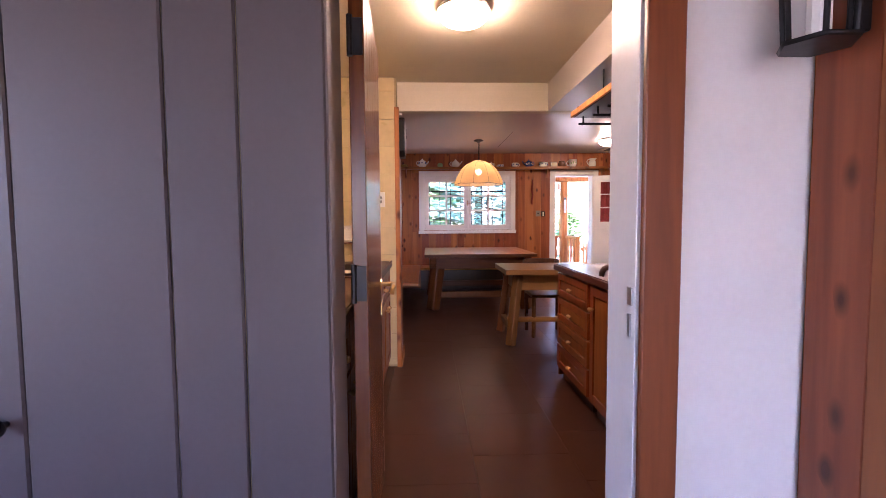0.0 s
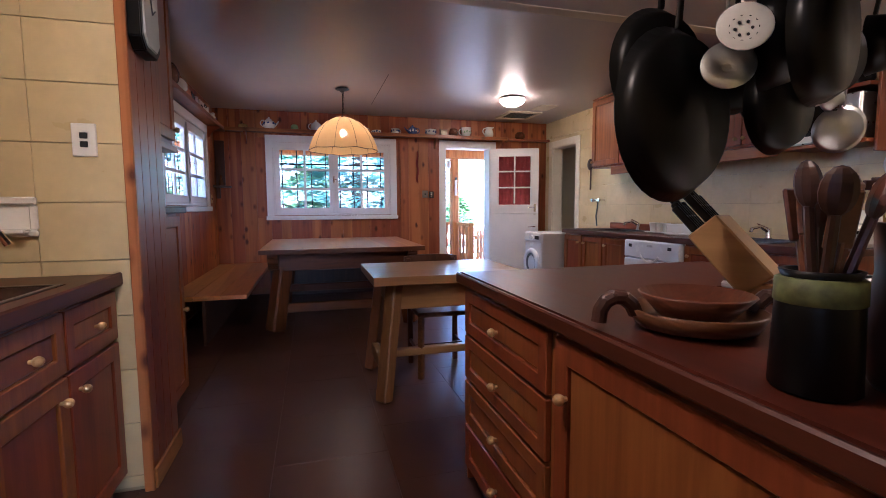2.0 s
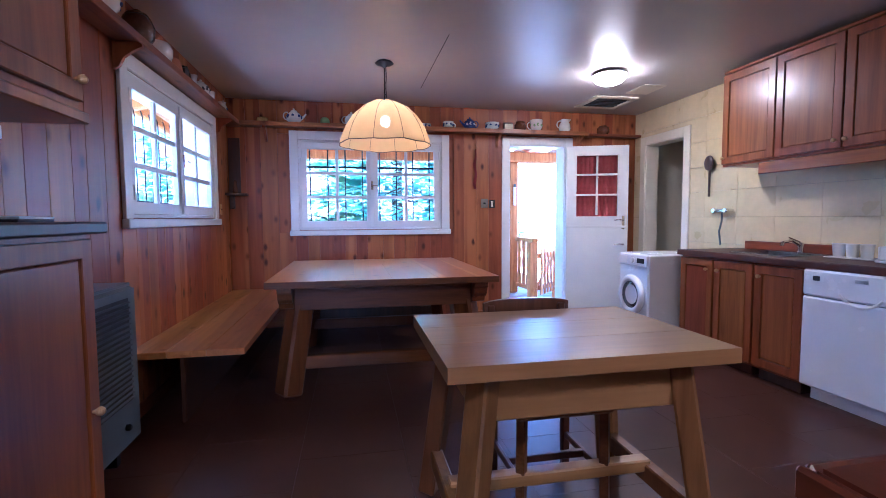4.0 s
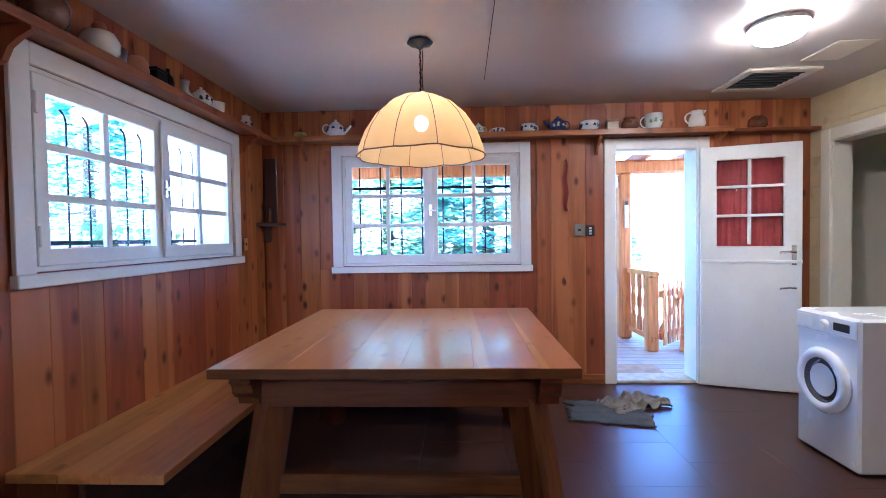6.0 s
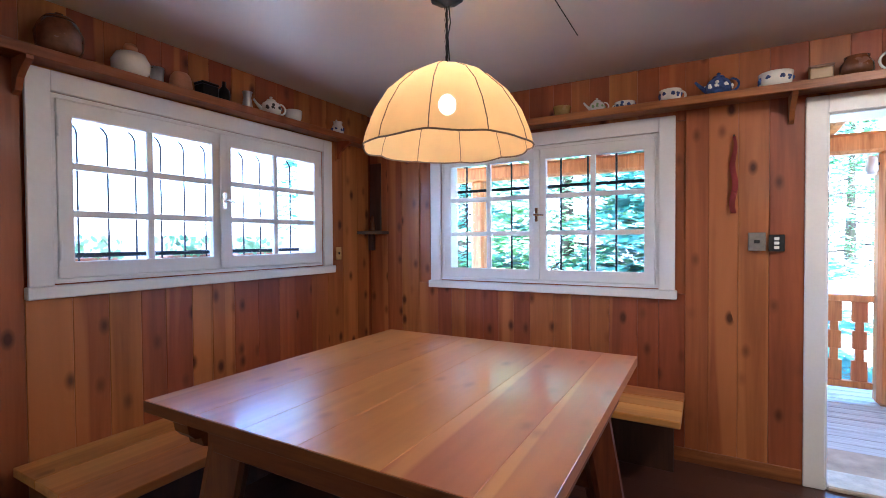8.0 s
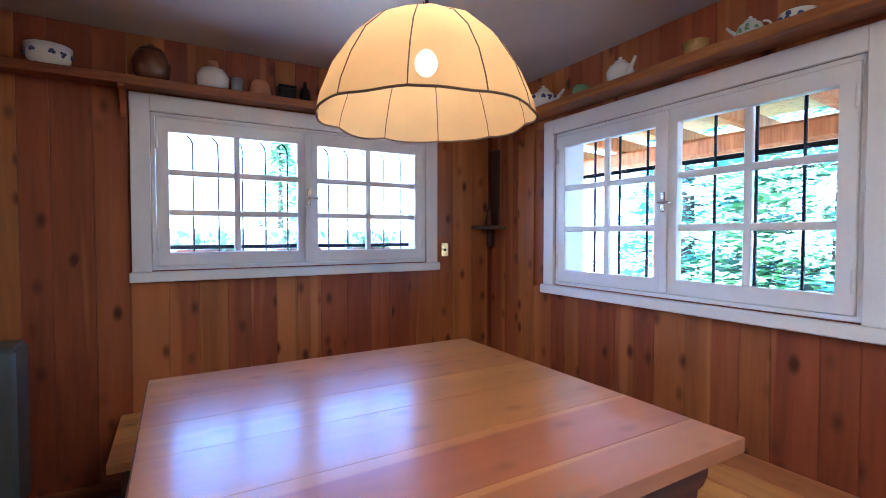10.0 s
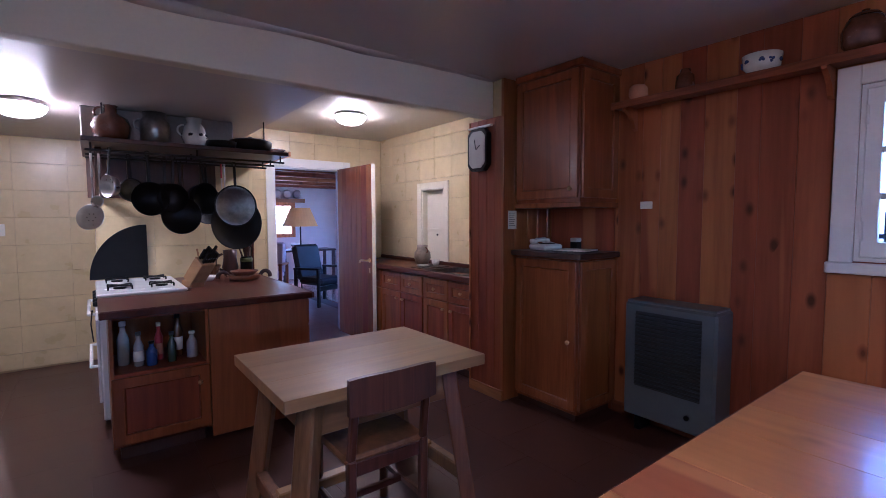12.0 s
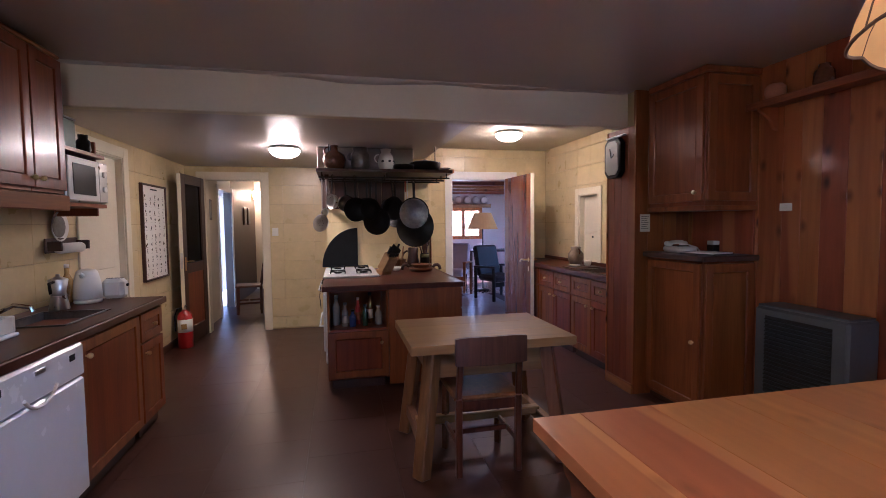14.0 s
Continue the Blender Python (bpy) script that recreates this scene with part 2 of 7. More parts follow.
IRON = mat("black_iron", (0.010, 0.010, 0.011), 0.42, 0.3, var=0.3, scale=20, bump=0.1)
BLACK = mat("black_enamel", (0.005, 0.005, 0.005), 0.36, 0.0, var=0.3, scale=12, coat=0.04, spec=0.18)
GREY = mat("grey_green_enamel", (0.115, 0.13, 0.13), 0.4, 0.2, var=0.12)
LOUVRE = mat("dark_louvre_enamel", (0.040, 0.046, 0.048), 0.45, 0.2, var=0.15)
DARKGREY = mat("dark_void", (0.02, 0.02, 0.02), 0.8)
RED = mat("red_enamel", (0.45, 0.02, 0.015), 0.3, var=0.15, coat=0.3)
CURTAIN = mat("red_curtain_cloth", (0.37, 0.060, 0.058), 0.9, var=0.2, scale=10, bump=0.2)
PAPER = mat("white_paper", (0.75, 0.74, 0.70), 0.8, var=0.05)
INK = mat("dark_ink", (0.05, 0.05, 0.06), 0.8)
RAG = mat("grey_rag", (0.22, 0.20, 0.17), 0.95, var=0.3, scale=12, bump=0.3)
SHADE = cloth_glow("cream_lamp_cloth", (0.82, 0.53, 0.20))
# white wall paint with the shade mixed into its colour
SHADEWHITE = mat("shade_dimmed_white_paint", (0.115, 0.094, 0.094), 0.5, var=0.08, scale=2, bump=0.08)
# darker copy of the white, for the jamb that lies in shade
JAMBSHADE = mat("shade_dimmed_jamb_paint", (0.23, 0.20, 0.195), 0.5, var=0.1, scale=3, bump=0.08)
REDTRIM = wood("red_stained_trim", (0.15, 0.030, 0.010), (0.24, 0.055, 0.018), "z", 0.4, 0.0, 0.08, 0.0, 9)
TURNED = wood("dark_turned_wood", (0.07, 0.024, 0.010), (0.17, 0.062, 0.022), "x", 0.35, 0.0, 0.1, 0.2)
# brown cedar of the table's underframe, darkened further for the shade there
SHADECEDAR = wood("shaded_cedar_legs", (0.070, 0.018, 0.0045), (0.150, 0.044, 0.010), "z", 0.45, 0.3, 0.12, 0.0, spec=0.3)
SHADECEDAR_X = wood("shaded_cedar_rails", (0.070, 0.018, 0.0045), (0.150, 0.044, 0.010), "x", 0.45, 0.3, 0.12, 0.0, spec=0.3)
SHADECEDAR_Y = wood("shaded_cedar_bearers", (0.070, 0.018, 0.0045), (0.150, 0.044, 0.010), "y", 0.45, 0.3, 0.12, 0.0, spec=0.3)
SCONCE = glow("lit_sconce_glass", (1.0, 0.64, 0.30), 9.0)
PIPING = mat("dark_piping", (0.14, 0.08, 0.04), 0.8)
GLASS = glass_mat("window_glass")
BOWLGLOW = glow("lit_opal_glass", (1.0, 0.72, 0.40), LAMP)
BULBGLOW = glow("lit_bulb", (1.0, 0.76, 0.48), BULB)
LEAF = cloth_glow("green_leaves", (0.30, 0.46, 0.22))
LEAFBLUE = cloth_glow("blue_green_needles", (0.27, 0.47, 0.41))
CHAIRWOOD = wood("brown_chair_wood", (0.050, 0.016, 0.009), (0.120, 0.040, 0.020), "z", 0.36, 0.0, 0.1, 0.15)
BARK = mat("bark", (0.11, 0.075, 0.05), 0.9, var=0.4, bump=0.5)
EARTH = mat("dry_ground", (0.26, 0.24, 0.19), 0.95, var=0.25, scale=1.5, bump=0.3)
STONE = mat("pale_stone", (0.45, 0.43, 0.40), 0.85, var=0.25, scale=4, bump=0.4)


# ---- building helpers ----
def bx(bm, x0, x1, y0, y1, z0, z1, b=0.003, m=None):
    """A box with softened edges, added to bm."""
    c = Matrix.LocRotScale(((x0 + x1) / 2, (y0 + y1) / 2, (z0 + z1) / 2), None, (abs(x1 - x0), abs(y1 - y0), abs(z1 - z0)))
    g = bmesh.ops.create_cube(bm, size=1, matrix=(m or Matrix()) @ c)
    if b:
        e = {e for v in g["verts"] for e in v.link_edges}
        bmesh.ops.bevel(bm, geom=list(e), offset=b, segments=1, affect="EDGES")
    return bm


def box(*a, **k):
    return bx(bmesh.new(), *a, **k)


def ring(bm, u0, u1, z0, z1, f, d0, d1, place, fz=None):
    """A rectangular frame in one piece. place: from (along, deep, up) to a point."""
    g = fz or f
    loops = []
    for d in (d0, d1):
        for i in (0, 1):
            a, c = (f * i, g * i)
            loops.append([bm.verts.new(place(u, d, z)) for u, z in ((u0 + a, z0 + c), (u1 - a, z0 + c), (u1 - a, z1 - c), (u0 + a, z1 - c))])
    o0, i0, o1, i1 = loops
    faces = []
    for k in range(4):
        j = (k + 1) % 4
        faces += [bm.faces.new(q) for q in ((o0[k], o0[j], i0[j], i0[k]), (o1[k], i1[k], i1[j], o1[j]), (o0[k], o1[k], o1[j], o0[j]), (i0[k], i0[j], i1[j], i1[k]))]
    bmesh.ops.recalc_face_normals(bm, faces=faces)
    es = {e for f_ in faces for e in f_.edges if e.calc_face_angle(0) > 0.5}
    bmesh.ops.bevel(bm, geom=list(es), offset=0.003, segments=1, affect="EDGES")
    return bm


def slab(x0, x1, y0, y1, z0, z1, holes=()):
    """A flat slab in one piece with rectangular holes (x0, x1, y0, y1)."""
    bm = bmesh.new()
    xs = sorted({x0, x1, *[v for h in holes for v in h[:2]]})
    ys = sorted({y0, y1, *[v for h in holes for v in h[2:]]})
    vs = {}

    def v(x, y):
        return vs.setdefault((x, y), bm.verts.new((x, y, z0)) if (x, y) not in vs else None)

    for a, b in zip(xs, xs[1:]):
        for c, d in zip(ys, ys[1:]):
            if not any(h[0] <= a and b <= h[1] and h[2] <= c and d <= h[3] for h in holes):
                bm.faces.new((v(a, c), v(b, c), v(b, d), v(a, d)))
    out = bmesh.ops.extrude_face_region(bm, geom=list(bm.faces))
    for g in out["geom"]:
        if isinstance(g, bmesh.types.BMVert):
            g.co.z = z1
    bmesh.ops.recalc_face_normals(bm, faces=bm.faces)
    es = [e for e in bm.edges if len(e.link_faces) == 2 and e.calc_face_angle(0) > 0.5]
    bmesh.ops.bevel(bm, geom=es, offset=0.006, segments=2, affect="EDGES")
    return bm


def rod(bm, p, q, r, r2=None, seg=10):
    """A round bar from p to q."""
    p, q = Vector(p), Vector(q)
    d = q - p
    m = Matrix.Translation((p + q) / 2) @ d.to_track_quat("Z", "Y").to_matrix().to_4x4()
    bmesh.ops.create_cone(bm, cap_ends=True, segments=seg, radius1=r, radius2=r if r2 is None else r2, depth=d.length, matrix=m)
    return bm


def beam(bm, p, q, w, d, b=0.004, up=(0, 0, 1)):
    """A square-sawn bar from p to q, w by d across."""
    p, q = Vector(p), Vector(q)
    v = (q - p)
    z = v.normalized()
    x = Vector(up).cross(z)
    x = x.normalized() if x.length > 0.01 else Vector((1, 0, 0))
    y = z.cross(x)
    m = Matrix((x, y, z)).transposed().to_4x4()
    m.translation = (p + q) / 2
    return bx(bm, -w / 2, w / 2, -d / 2, d / 2, -v.length / 2, v.length / 2, b, m)


def lathe(bm, profile, seg=24, at=(0, 0, 0)):
    """A turned body from (radius, height) pairs."""
    rings = []
    for r, z in profile:
        rings.append([bm.verts.new((at[0] + r * math.cos(2 * math.pi * i / seg), at[1] + r * math.sin(2 * math.pi * i / seg), at[2] + z)) for i in range(seg)])
    for a, b in zip(rings, rings[1:]):
        for i in range(seg):
            f = bm.faces.new((a[i], a[(i + 1) % seg], b[(i + 1) % seg], b[i]))
            f.smooth = True
    bm.faces.new(rings[0][::-1])
    bm.faces.new(rings[-1])
    return bm


def tube(bm, pts, r, seg=8):
    for p, q in zip(pts, pts[1:]):
        rod(bm, p, q, r, seg=seg)
    for p in pts[1:-1]:
        bmesh.ops.create_uvsphere(bm, u_segments=seg, v_segments=6, radius=r, matrix=Matrix.Translation(p))
    return bm


def arc(c, r, a0, a1, n, plane="xz"):
    out = []
    for i in range(n + 1):
        a = radians(a0 + (a1 - a0) * i / n)
        u, v = r * math.cos(a), r * math.sin(a)
        out.append({"xz": (c[0] + u, c[1], c[2] + v), "yz": (c[0], c[1] + u, c[2] + v), "xy": (c[0] + u, c[1] + v, c[2])}[plane])
    return out


def solid(name, bm, material):
    me = bpy.data.meshes.new(name)
    bmesh.ops.recalc_face_normals(bm, faces=bm.faces)
    bm.to_mesh(me)
    bm.free()
    me.materials.append(material)
    return me


def part(name, bm, material, parent, label=""):
    """Links a bmesh as one mesh object under a thing or a part."""
    ob = new(name, solid(name, bm, material))
    ob.parent = parent
    return tagged(ob, label)


def thing(name, at, label, category, group=""):
    e = new(name)
    e.empty_display_size = 0.1
    e.matrix_basis = at if isinstance(at, Matrix) else Matrix.Translation(at)
    return tagged(e, label, category, group)


def single(name, bm, material, at, label, category, group=""):
    """A thing of one piece."""
    ob = new(name, solid(name, bm, material))
    ob.matrix_basis = at if isinstance(at, Matrix) else Matrix.Translation(at)
    return tagged(ob, label, category, group)


def setting(name, bm, material, label=""):
    return tagged(new(name, solid(name, bm, material)), label, kind="structure")


# ---- structure: the shell ----
W, N, E, S = -0.59, 8.16, 4.20, 1.08        # inner faces of the walls
SE = 0.65                                   # kitchen's south wall beyond the stove
TOP, LOW = 2.47, 2.20                       # ceilings


def slabs(along, t0, t1, a0, a1, z0, z1, holes):
    """A wall's body as blocks around its openings; along: the axis it runs on."""
    bm = bmesh.new()
    cuts = sorted({a0, a1, *[h[0] for h in holes], *[h[1] for h in holes]})
    for u, v in zip(cuts, cuts[1:]):
        hs = [h for h in holes if h[0] <= u and v <= h[1]]
        levels = [z0] + [z for h in sorted(hs, key=lambda h: h[2]) for z in (h[2], h[3])] + [z1]
        for lo, hi in zip(levels[::2], levels[1::2]):
            if hi - lo > 0.002:
                if along == "x":
                    bx(bm, u, v, t0, t1, lo, hi, 0)
                else:
                    bx(bm, t0, t1, u, v, lo, hi, 0)
    return bm


NWIN = (0.125, 1.712, 1.07, 2.055)
NDOOR = (2.53, 3.26, 0.0, 2.07)
WWIN = (5.875, 7.565, 1.2, 2.065)
wall_n = setting("wall_north", slabs("x", N + 0.02, N + 0.22, W - 0.22, E + 0.2, 0, TOP, [NWIN, NDOOR]), CEDAR, "red cedar board wall")
wall_w = setting("wall_west", slabs("y", W - 0.22, W - 0.02, 3.80, N + 0.02, 0, TOP, [WWIN]), CEDAR, "red cedar board wall")
HATCH = (2.02, 2.47, 0.93, 1.76)
wall_wk = setting("wall_west_kitchen", slabs("y", -0.85, -0.645, 0.892, 3.80, 0, TOP, [HATCH]), GROUT, "cream tiled wall")
D5 = (2.42, 3.16, 0.0, 2.06)
D2 = (7.26, 7.94, 0.0, 2.07)
wall_e = setting("wall_east", slabs("y", E + 0.012, E + 0.15, SE - 0.15, N + 0.02, 0, TOP, [D2, D5]), GROUT, "cream tiled wall")
D3 = (-0.10, 0.765, 0.0, 2.04)
wall_s = setting("wall_south", slabs("x", 0.89, S - 0.012, -0.85, 1.18, 0, TOP, [D3]), GROUT, "wall with white boards outside and tiles inside")
D4 = (3.26, 3.98, 0.0, 2.04)
wall_s2 = setting("wall_south_kitchen", slabs("x", 0.50, SE - 0.012, 2.40, E + 0.15, 0, TOP, [D4]), GROUT, "cream tiled wall")
bm = box(1.182, 2.398, 0.895, 1.715, 0, TOP, b=0)
bx(bm, 1.34, 2.398, 0.50, 0.894, 0, TOP, 0)
flue = setting("wall_chimney_block", bm, GROUT, "cream tiled block behind the cooker")
pier = setting("wall_pier", box(-0.64, -0.075, 3.582, 3.92, 0, TOP, b=0), GROUT, "short pier, tiled on one side and boarded on the other")
setting("ceiling_dining", box(W - 0.2, E + 0.2, 3.80, N + 0.2, TOP, TOP + 0.15, b=0), CEIL, "satin cream ceiling")
setting("ceiling_alcove", box(-0.85, 1.26, 0.88, 3.74, TOP - 0.03, TOP + 0.15, b=0), PLASTER, "cream alcove ceiling")
setting("ceiling_kitchen", box(1.24, E + 0.15, 0.5, 3.80, LOW, TOP + 0.14, b=0), CEIL, "low satin cream ceiling")
# the cross beam sags and swells a little along its upper edge
bm = bmesh.new()
bx(bm, -0.10, E + 0.01, 3.72, 3.81, LOW - 0.004, TOP + 0.02, 0.006)
bmesh.ops.subdivide_edges(bm, edges=[e for e in bm.edges if e.calc_length() > 2], cuts=24)
for v in bm.verts:
    v.co.y += 0.010 * noise.noise((v.co.x * 1.1, 0, v.co.z))
setting("beam_plastered", bm, PLASTER, "plastered cross beam under the ceiling")
bm = bmesh.new()
strip = []
for i in range(81):
    x = -0.05 + 4.24 * i / 80
    sag = 0.008 + 0.040 * math.exp(-((x - 2.05) / 0.42) ** 2) + 0.016 * math.exp(-((x - 1.0) / 0.25) ** 2) + 0.006 * noise.noise((x * 5, 0.3, 0))
    strip.append([bm.verts.new((x, y, z)) for y, z in ((3.800, TOP - sag), (3.832, TOP - sag * 0.55), (3.87, TOP + 0.002), (3.800, TOP + 0.002))])
for u, v in zip(strip, strip[1:]):
    for k in range(4):
        bm.faces.new((u[k], u[(k + 1) % 4], v[(k + 1) % 4], v[k])).smooth = k < 2
bm.faces.new(strip[0])
bm.faces.new(strip[-1][::-1])
setting("trim_ceiling_edge", bm, CEIL, "uneven plaster edge where ceiling meets beam")
# crack in the ceiling paint
single("ceiling_crack", box(1.372, 1.376, 6.1, 7.45, TOP - 0.003, TOP + 0.001, b=0), DARKGREY, (0, 0, 0), "thin dark crack line in the ceiling paint", "crack")

floor = setting("floor", box(-0.85, E + 0.2, -1.6, N + 0.02, -0.12, -0.006, b=0), DUST, "dark brown slab floor")

# other rooms: closing walls
setting("floor_hall", box(3.0, 4.3, -3.8, 0.5, -0.14, -0.006, b=0), FLOORMAT, "dark hall floor")
setting("floor_entry", slab(-3.3, 1.35, -4.5, 0.89, -0.13, -0.005, [(-0.86, 1.35, -1.6, 0.89)]), wood("red_floor_boards", (0.12, 0.035, 0.02), (0.24, 0.085, 0.045), "y", 0.25, 0, 0.1, 0.4), "polished red board floor")
setting("ceiling_rooms", box(-3.4, 1.4, -4.6, 0.89, 2.30, 2.75, b=0), TURNED, "dark boarded living room ceiling")
setting("ceiling_hall", box(2.98, 4.3, -3.9, 0.52, 2.62, 2.75, b=0), WHITE, "ceiling of the hall")

# sills of the ground and deck outside
ground = setting("ground", box(-400, 400, -400, 400, -0.75, -0.35, b=0), EARTH, "pale dry ground")


# ---- windows and doors ----
def window(name, m, w, h, label):
    """A two-leaf casement window with three by two panes a leaf. Local: x along the wall, y out of the room, z up from the opening's foot."""
    win = thing(name, m, label, "window")
    win["kind"] = "structure"
    T = 0.092
    for x0, x1, z0 in ((-T, 0, -0.005), (w, w + T, -0.005), (0, w, h)):
        part("window_frame", box(x0, x1, -0.022, 0, z0, h + T, b=0.003), WHITE, win)
    lin = ring(bmesh.new(), 0, w, 0, h, 0.022, 0.0, 0.235, lambda u, d, z: (u, d, z))
    part("window_lining", lin, WHITE, win)
    sill = bmesh.new()
    bx(sill, -T - 0.012, w + T + 0.012, -0.042, 0, -0.062, -0.006, 0.005)
    part("window_sill", sill, WHITE, win)
    half = (w - 0.05) / 2
    for k in range(2):
        x0 = 0.024 + k * (half + 0.002)
        x1 = x0 + half
        b = 0.062
        y0, y1 = -0.006 - 0.004 * k, 0.036
        leaf = ring(bmesh.new(), x0, x1, 0.024, h - 0.024, b, y0, y1, lambda u, d, z: (u, d, z), b + 0.012)
        lf = part("casement", leaf, WHITE, win)
        zs, ze = 0.036 + b, h - 0.036 - b
        mid = (x0 + x1) / 2
        gl = bmesh.new()
        bx(gl, mid - 0.017, mid + 0.017, 0.002, 0.03, zs, ze, 0.004)
        part("upright_bar", gl, WHITE, lf)
        for i in (1, 2):
            z = zs + (ze - zs) * i / 3
            gb = bmesh.new()
            bx(gb, x0 + b, x1 - b, 0.003, 0.029, z - 0.017, z + 0.017, 0.004)
            part("level_bar", gb, WHITE, lf)
        for i in range(3):
            for u0, u1 in ((x0 + b - 0.004, mid - 0.008), (mid + 0.008, x1 - b + 0.004)):
                pn = part("pane", box(u0, u1, 0.014, 0.018, zs + (ze - zs) * i / 3 - 0.004, zs + (ze - zs) * (i + 1) / 3 + 0.004, b=0), GLASS, lf)
                pn.visible_shadow = False
        for z in (0.15, h - 0.15):
            hg = bmesh.new()
            x = x0 + 0.004 if k == 0 else x1 - 0.004
            rod(hg, (x, -0.014, z - 0.045), (x, -0.014, z + 0.045), 0.007)
            part("hinge", hg, WHITE, lf)
    st = bmesh.new()
    bx(st, w / 2 - 0.022, w / 2 + 0.022, -0.026, -0.012, 0.03, h - 0.03, 0.004)
    part("meeting_strip", st, WHITE, win)
    hd = bmesh.new()
    bx(hd, w / 2 - 0.012, w / 2 + 0.012, -0.033, -0.026, h * 0.5 - 0.05, h * 0.5 + 0.05, 0.003)
    rod(hd, (w / 2, -0.055, h * 0.5), (w / 2, -0.026, h * 0.5), 0.006)
    rod(hd, (w / 2 - 0.01, -0.055, h * 0.5), (w / 2 + 0.06, -0.058, h * 0.5 - 0.006), 0.009, 0.006)
    part("latch", hd, CHROME, win, "chrome latch")
    return win


window_1 = window("window_1", pose(NWIN[0], N, NWIN[2]), NWIN[1] - NWIN[0], NWIN[3] - NWIN[2], "white painted casement window with small panes")
window_2 = window("window_2", pose(W, WWIN[0], WWIN[2], 0, 0, 90), WWIN[1] - WWIN[0], WWIN[3] - WWIN[2], "white painted casement window with small panes")


def grille(name, m, w, h, bars, rails, curl):
    g = thing(name, m, "black wrought-iron window grille", "window grille")
    for i in range(bars):
        x = w * (i + 0.5) / bars
        b = bmesh.new()
        rod(b, (x, 0, -0.05), (x, 0, h * (0.86 if curl else 1.05)), 0.0052 if curl else 0.008, seg=8)
        if curl:
            tube(b, arc((x - 0.07, 0, h * 0.86), 0.07, 0, 60, 5), 0.0052)
        part("bar", b, IRON, g)
    for z in rails:
        part("rail", box(-0.05, w + 0.05, -0.006, 0.006, z - 0.012, z + 0.012, b=0.002), IRON, g)
    return g


grille("window_grille", pose(NWIN[0], N + 0.26, NWIN[2]), 1.587, 0.985, 8, (0.06, 0.72), False)
grille("window_grille", pose(W - 0.27, WWIN[0], WWIN[2], 0, 0, 90), 1.69, 0.865, 12, (0.12,), True)


def casing(name, m, w, h, wall, material, label, T=0.085, both=True):
    """Door lining and architraves. Local: x along the wall, y through it from 0 to wall."""
    d = thing(name, m, label, "door frame")
    d["kind"] = "structure"
    sides = (-0.018, 0.0), (wall, wall + 0.018)
    for y0, y1 in sides if both else sides[:1]:
        for x0, x1 in ((-T, 0.012), (w - 0.012, w + T)):
            part("architrave", box(x0, x1, y0, y1, 0, h + T, b=0.004), material, d)
        part("architrave", box(0.012, w - 0.012, y0 + 0.001, y1 - 0.001, h - 0.012, h + T, b=0.004), material, d)
    for x0, x1 in ((-0.004, 0.022), (w - 0.022, w + 0.004)):
        part("jamb", box(x0, x1, 0, wall, 0, h, b=0.002), material, d)
    part("head", box(0.022, w - 0.022, 0, wall, h - 0.022, h + 0.002, b=0.002), material, d)
    return d


door_1 = casing("door_1", pose(NDOOR[0], N, 0), 0.73, 2.07, 0.22, WHITE, "white painted outer door frame")
door_2 = casing("door_2", pose(E, D2[1], 0, 0, 0, -90), 0.68, 2.07, 0.15, CREAMTRIM, "cream painted door frame")
door_3 = casing("door_3", pose(D3[1], S, 0, 0, 0, 180), 0.865, 2.04, 0.19, WHITE, "white painted inner door frame", both=False)
# the hinge-side jamb gets its shade as a darker paint
[p for p in door_3.children if p.name.startswith("jamb")][1].data.materials[0] = JAMBSHADE
door_4 = casing("door_4", pose(D4[1], SE, 0, 0, 0, 180), 0.72, 2.04, 0.15, CREAMTRIM, "cream painted door frame")
door_5 = casing("door_5", pose(E, D5[1], 0, 0, 0, -90), 0.74, 2.06, 0.15, CREAMTRIM, "cream painted door frame")


def lever(parent, x, y, z, out, side, material, plate=True):
    """A lever handle on a leaf's face. out: +1 or -1 along y; side: the way it points along x."""
    b = bmesh.new()
    if plate:
        bx(b, x - 0.017, x + 0.017, y, y + out * 0.005, z - 0.11, z + 0.05, 0.002)
    rod(b, (x, y, z), (x, y + out * 0.05, z), 0.009)
    tube(b, [(x, y + out * 0.05, z), (x + side * 0.05, y + out * 0.055, z + 0.002), (x + side * 0.11, y + out * 0.05, z - 0.008)], 0.009)
    return part("door_handle", b, material, parent, "metal lever handle")


# half-glazed outer door, standing open into the room
leaf = thing("entrance_door", pose(3.255, N - 0.03, 0.012, 0, 0, -19), "open white half-glazed stable door with red curtains", "door")
LW, LH, LT = 0.72, 2.035, 0.042
b = bmesh.new()
bx(b, 0, LW, -LT, 0, 0, 1.07, 0.004)
part("lower_leaf", b, WHITE, leaf)
upper = part("upper_leaf", ring(bmesh.new(), 0, LW, 1.078, LH, 0.12, -LT, 0, lambda u, d, z: (u, d, z), 0.115), WHITE, leaf)
part("ledge_strip", box(0, LW, -LT - 0.012, -LT, 1.055, 1.082, b=0.004), WHITE, leaf)
b = bmesh.new()
bx(b, LW / 2 - 0.011, LW / 2 + 0.011, -LT + 0.006, -0.006, 1.21, LH - 0.10, 0.003)
part("glazing_bar", b, WHITE, upper)
for i in (1, 2):
    z = 1.21 + (LH - 0.10 - 1.21) * i / 3
    part("glazing_bar", box(0.12, LW - 0.12, -LT + 0.007, -0.007, z - 0.011, z + 0.011, b=0.003), WHITE, upper)
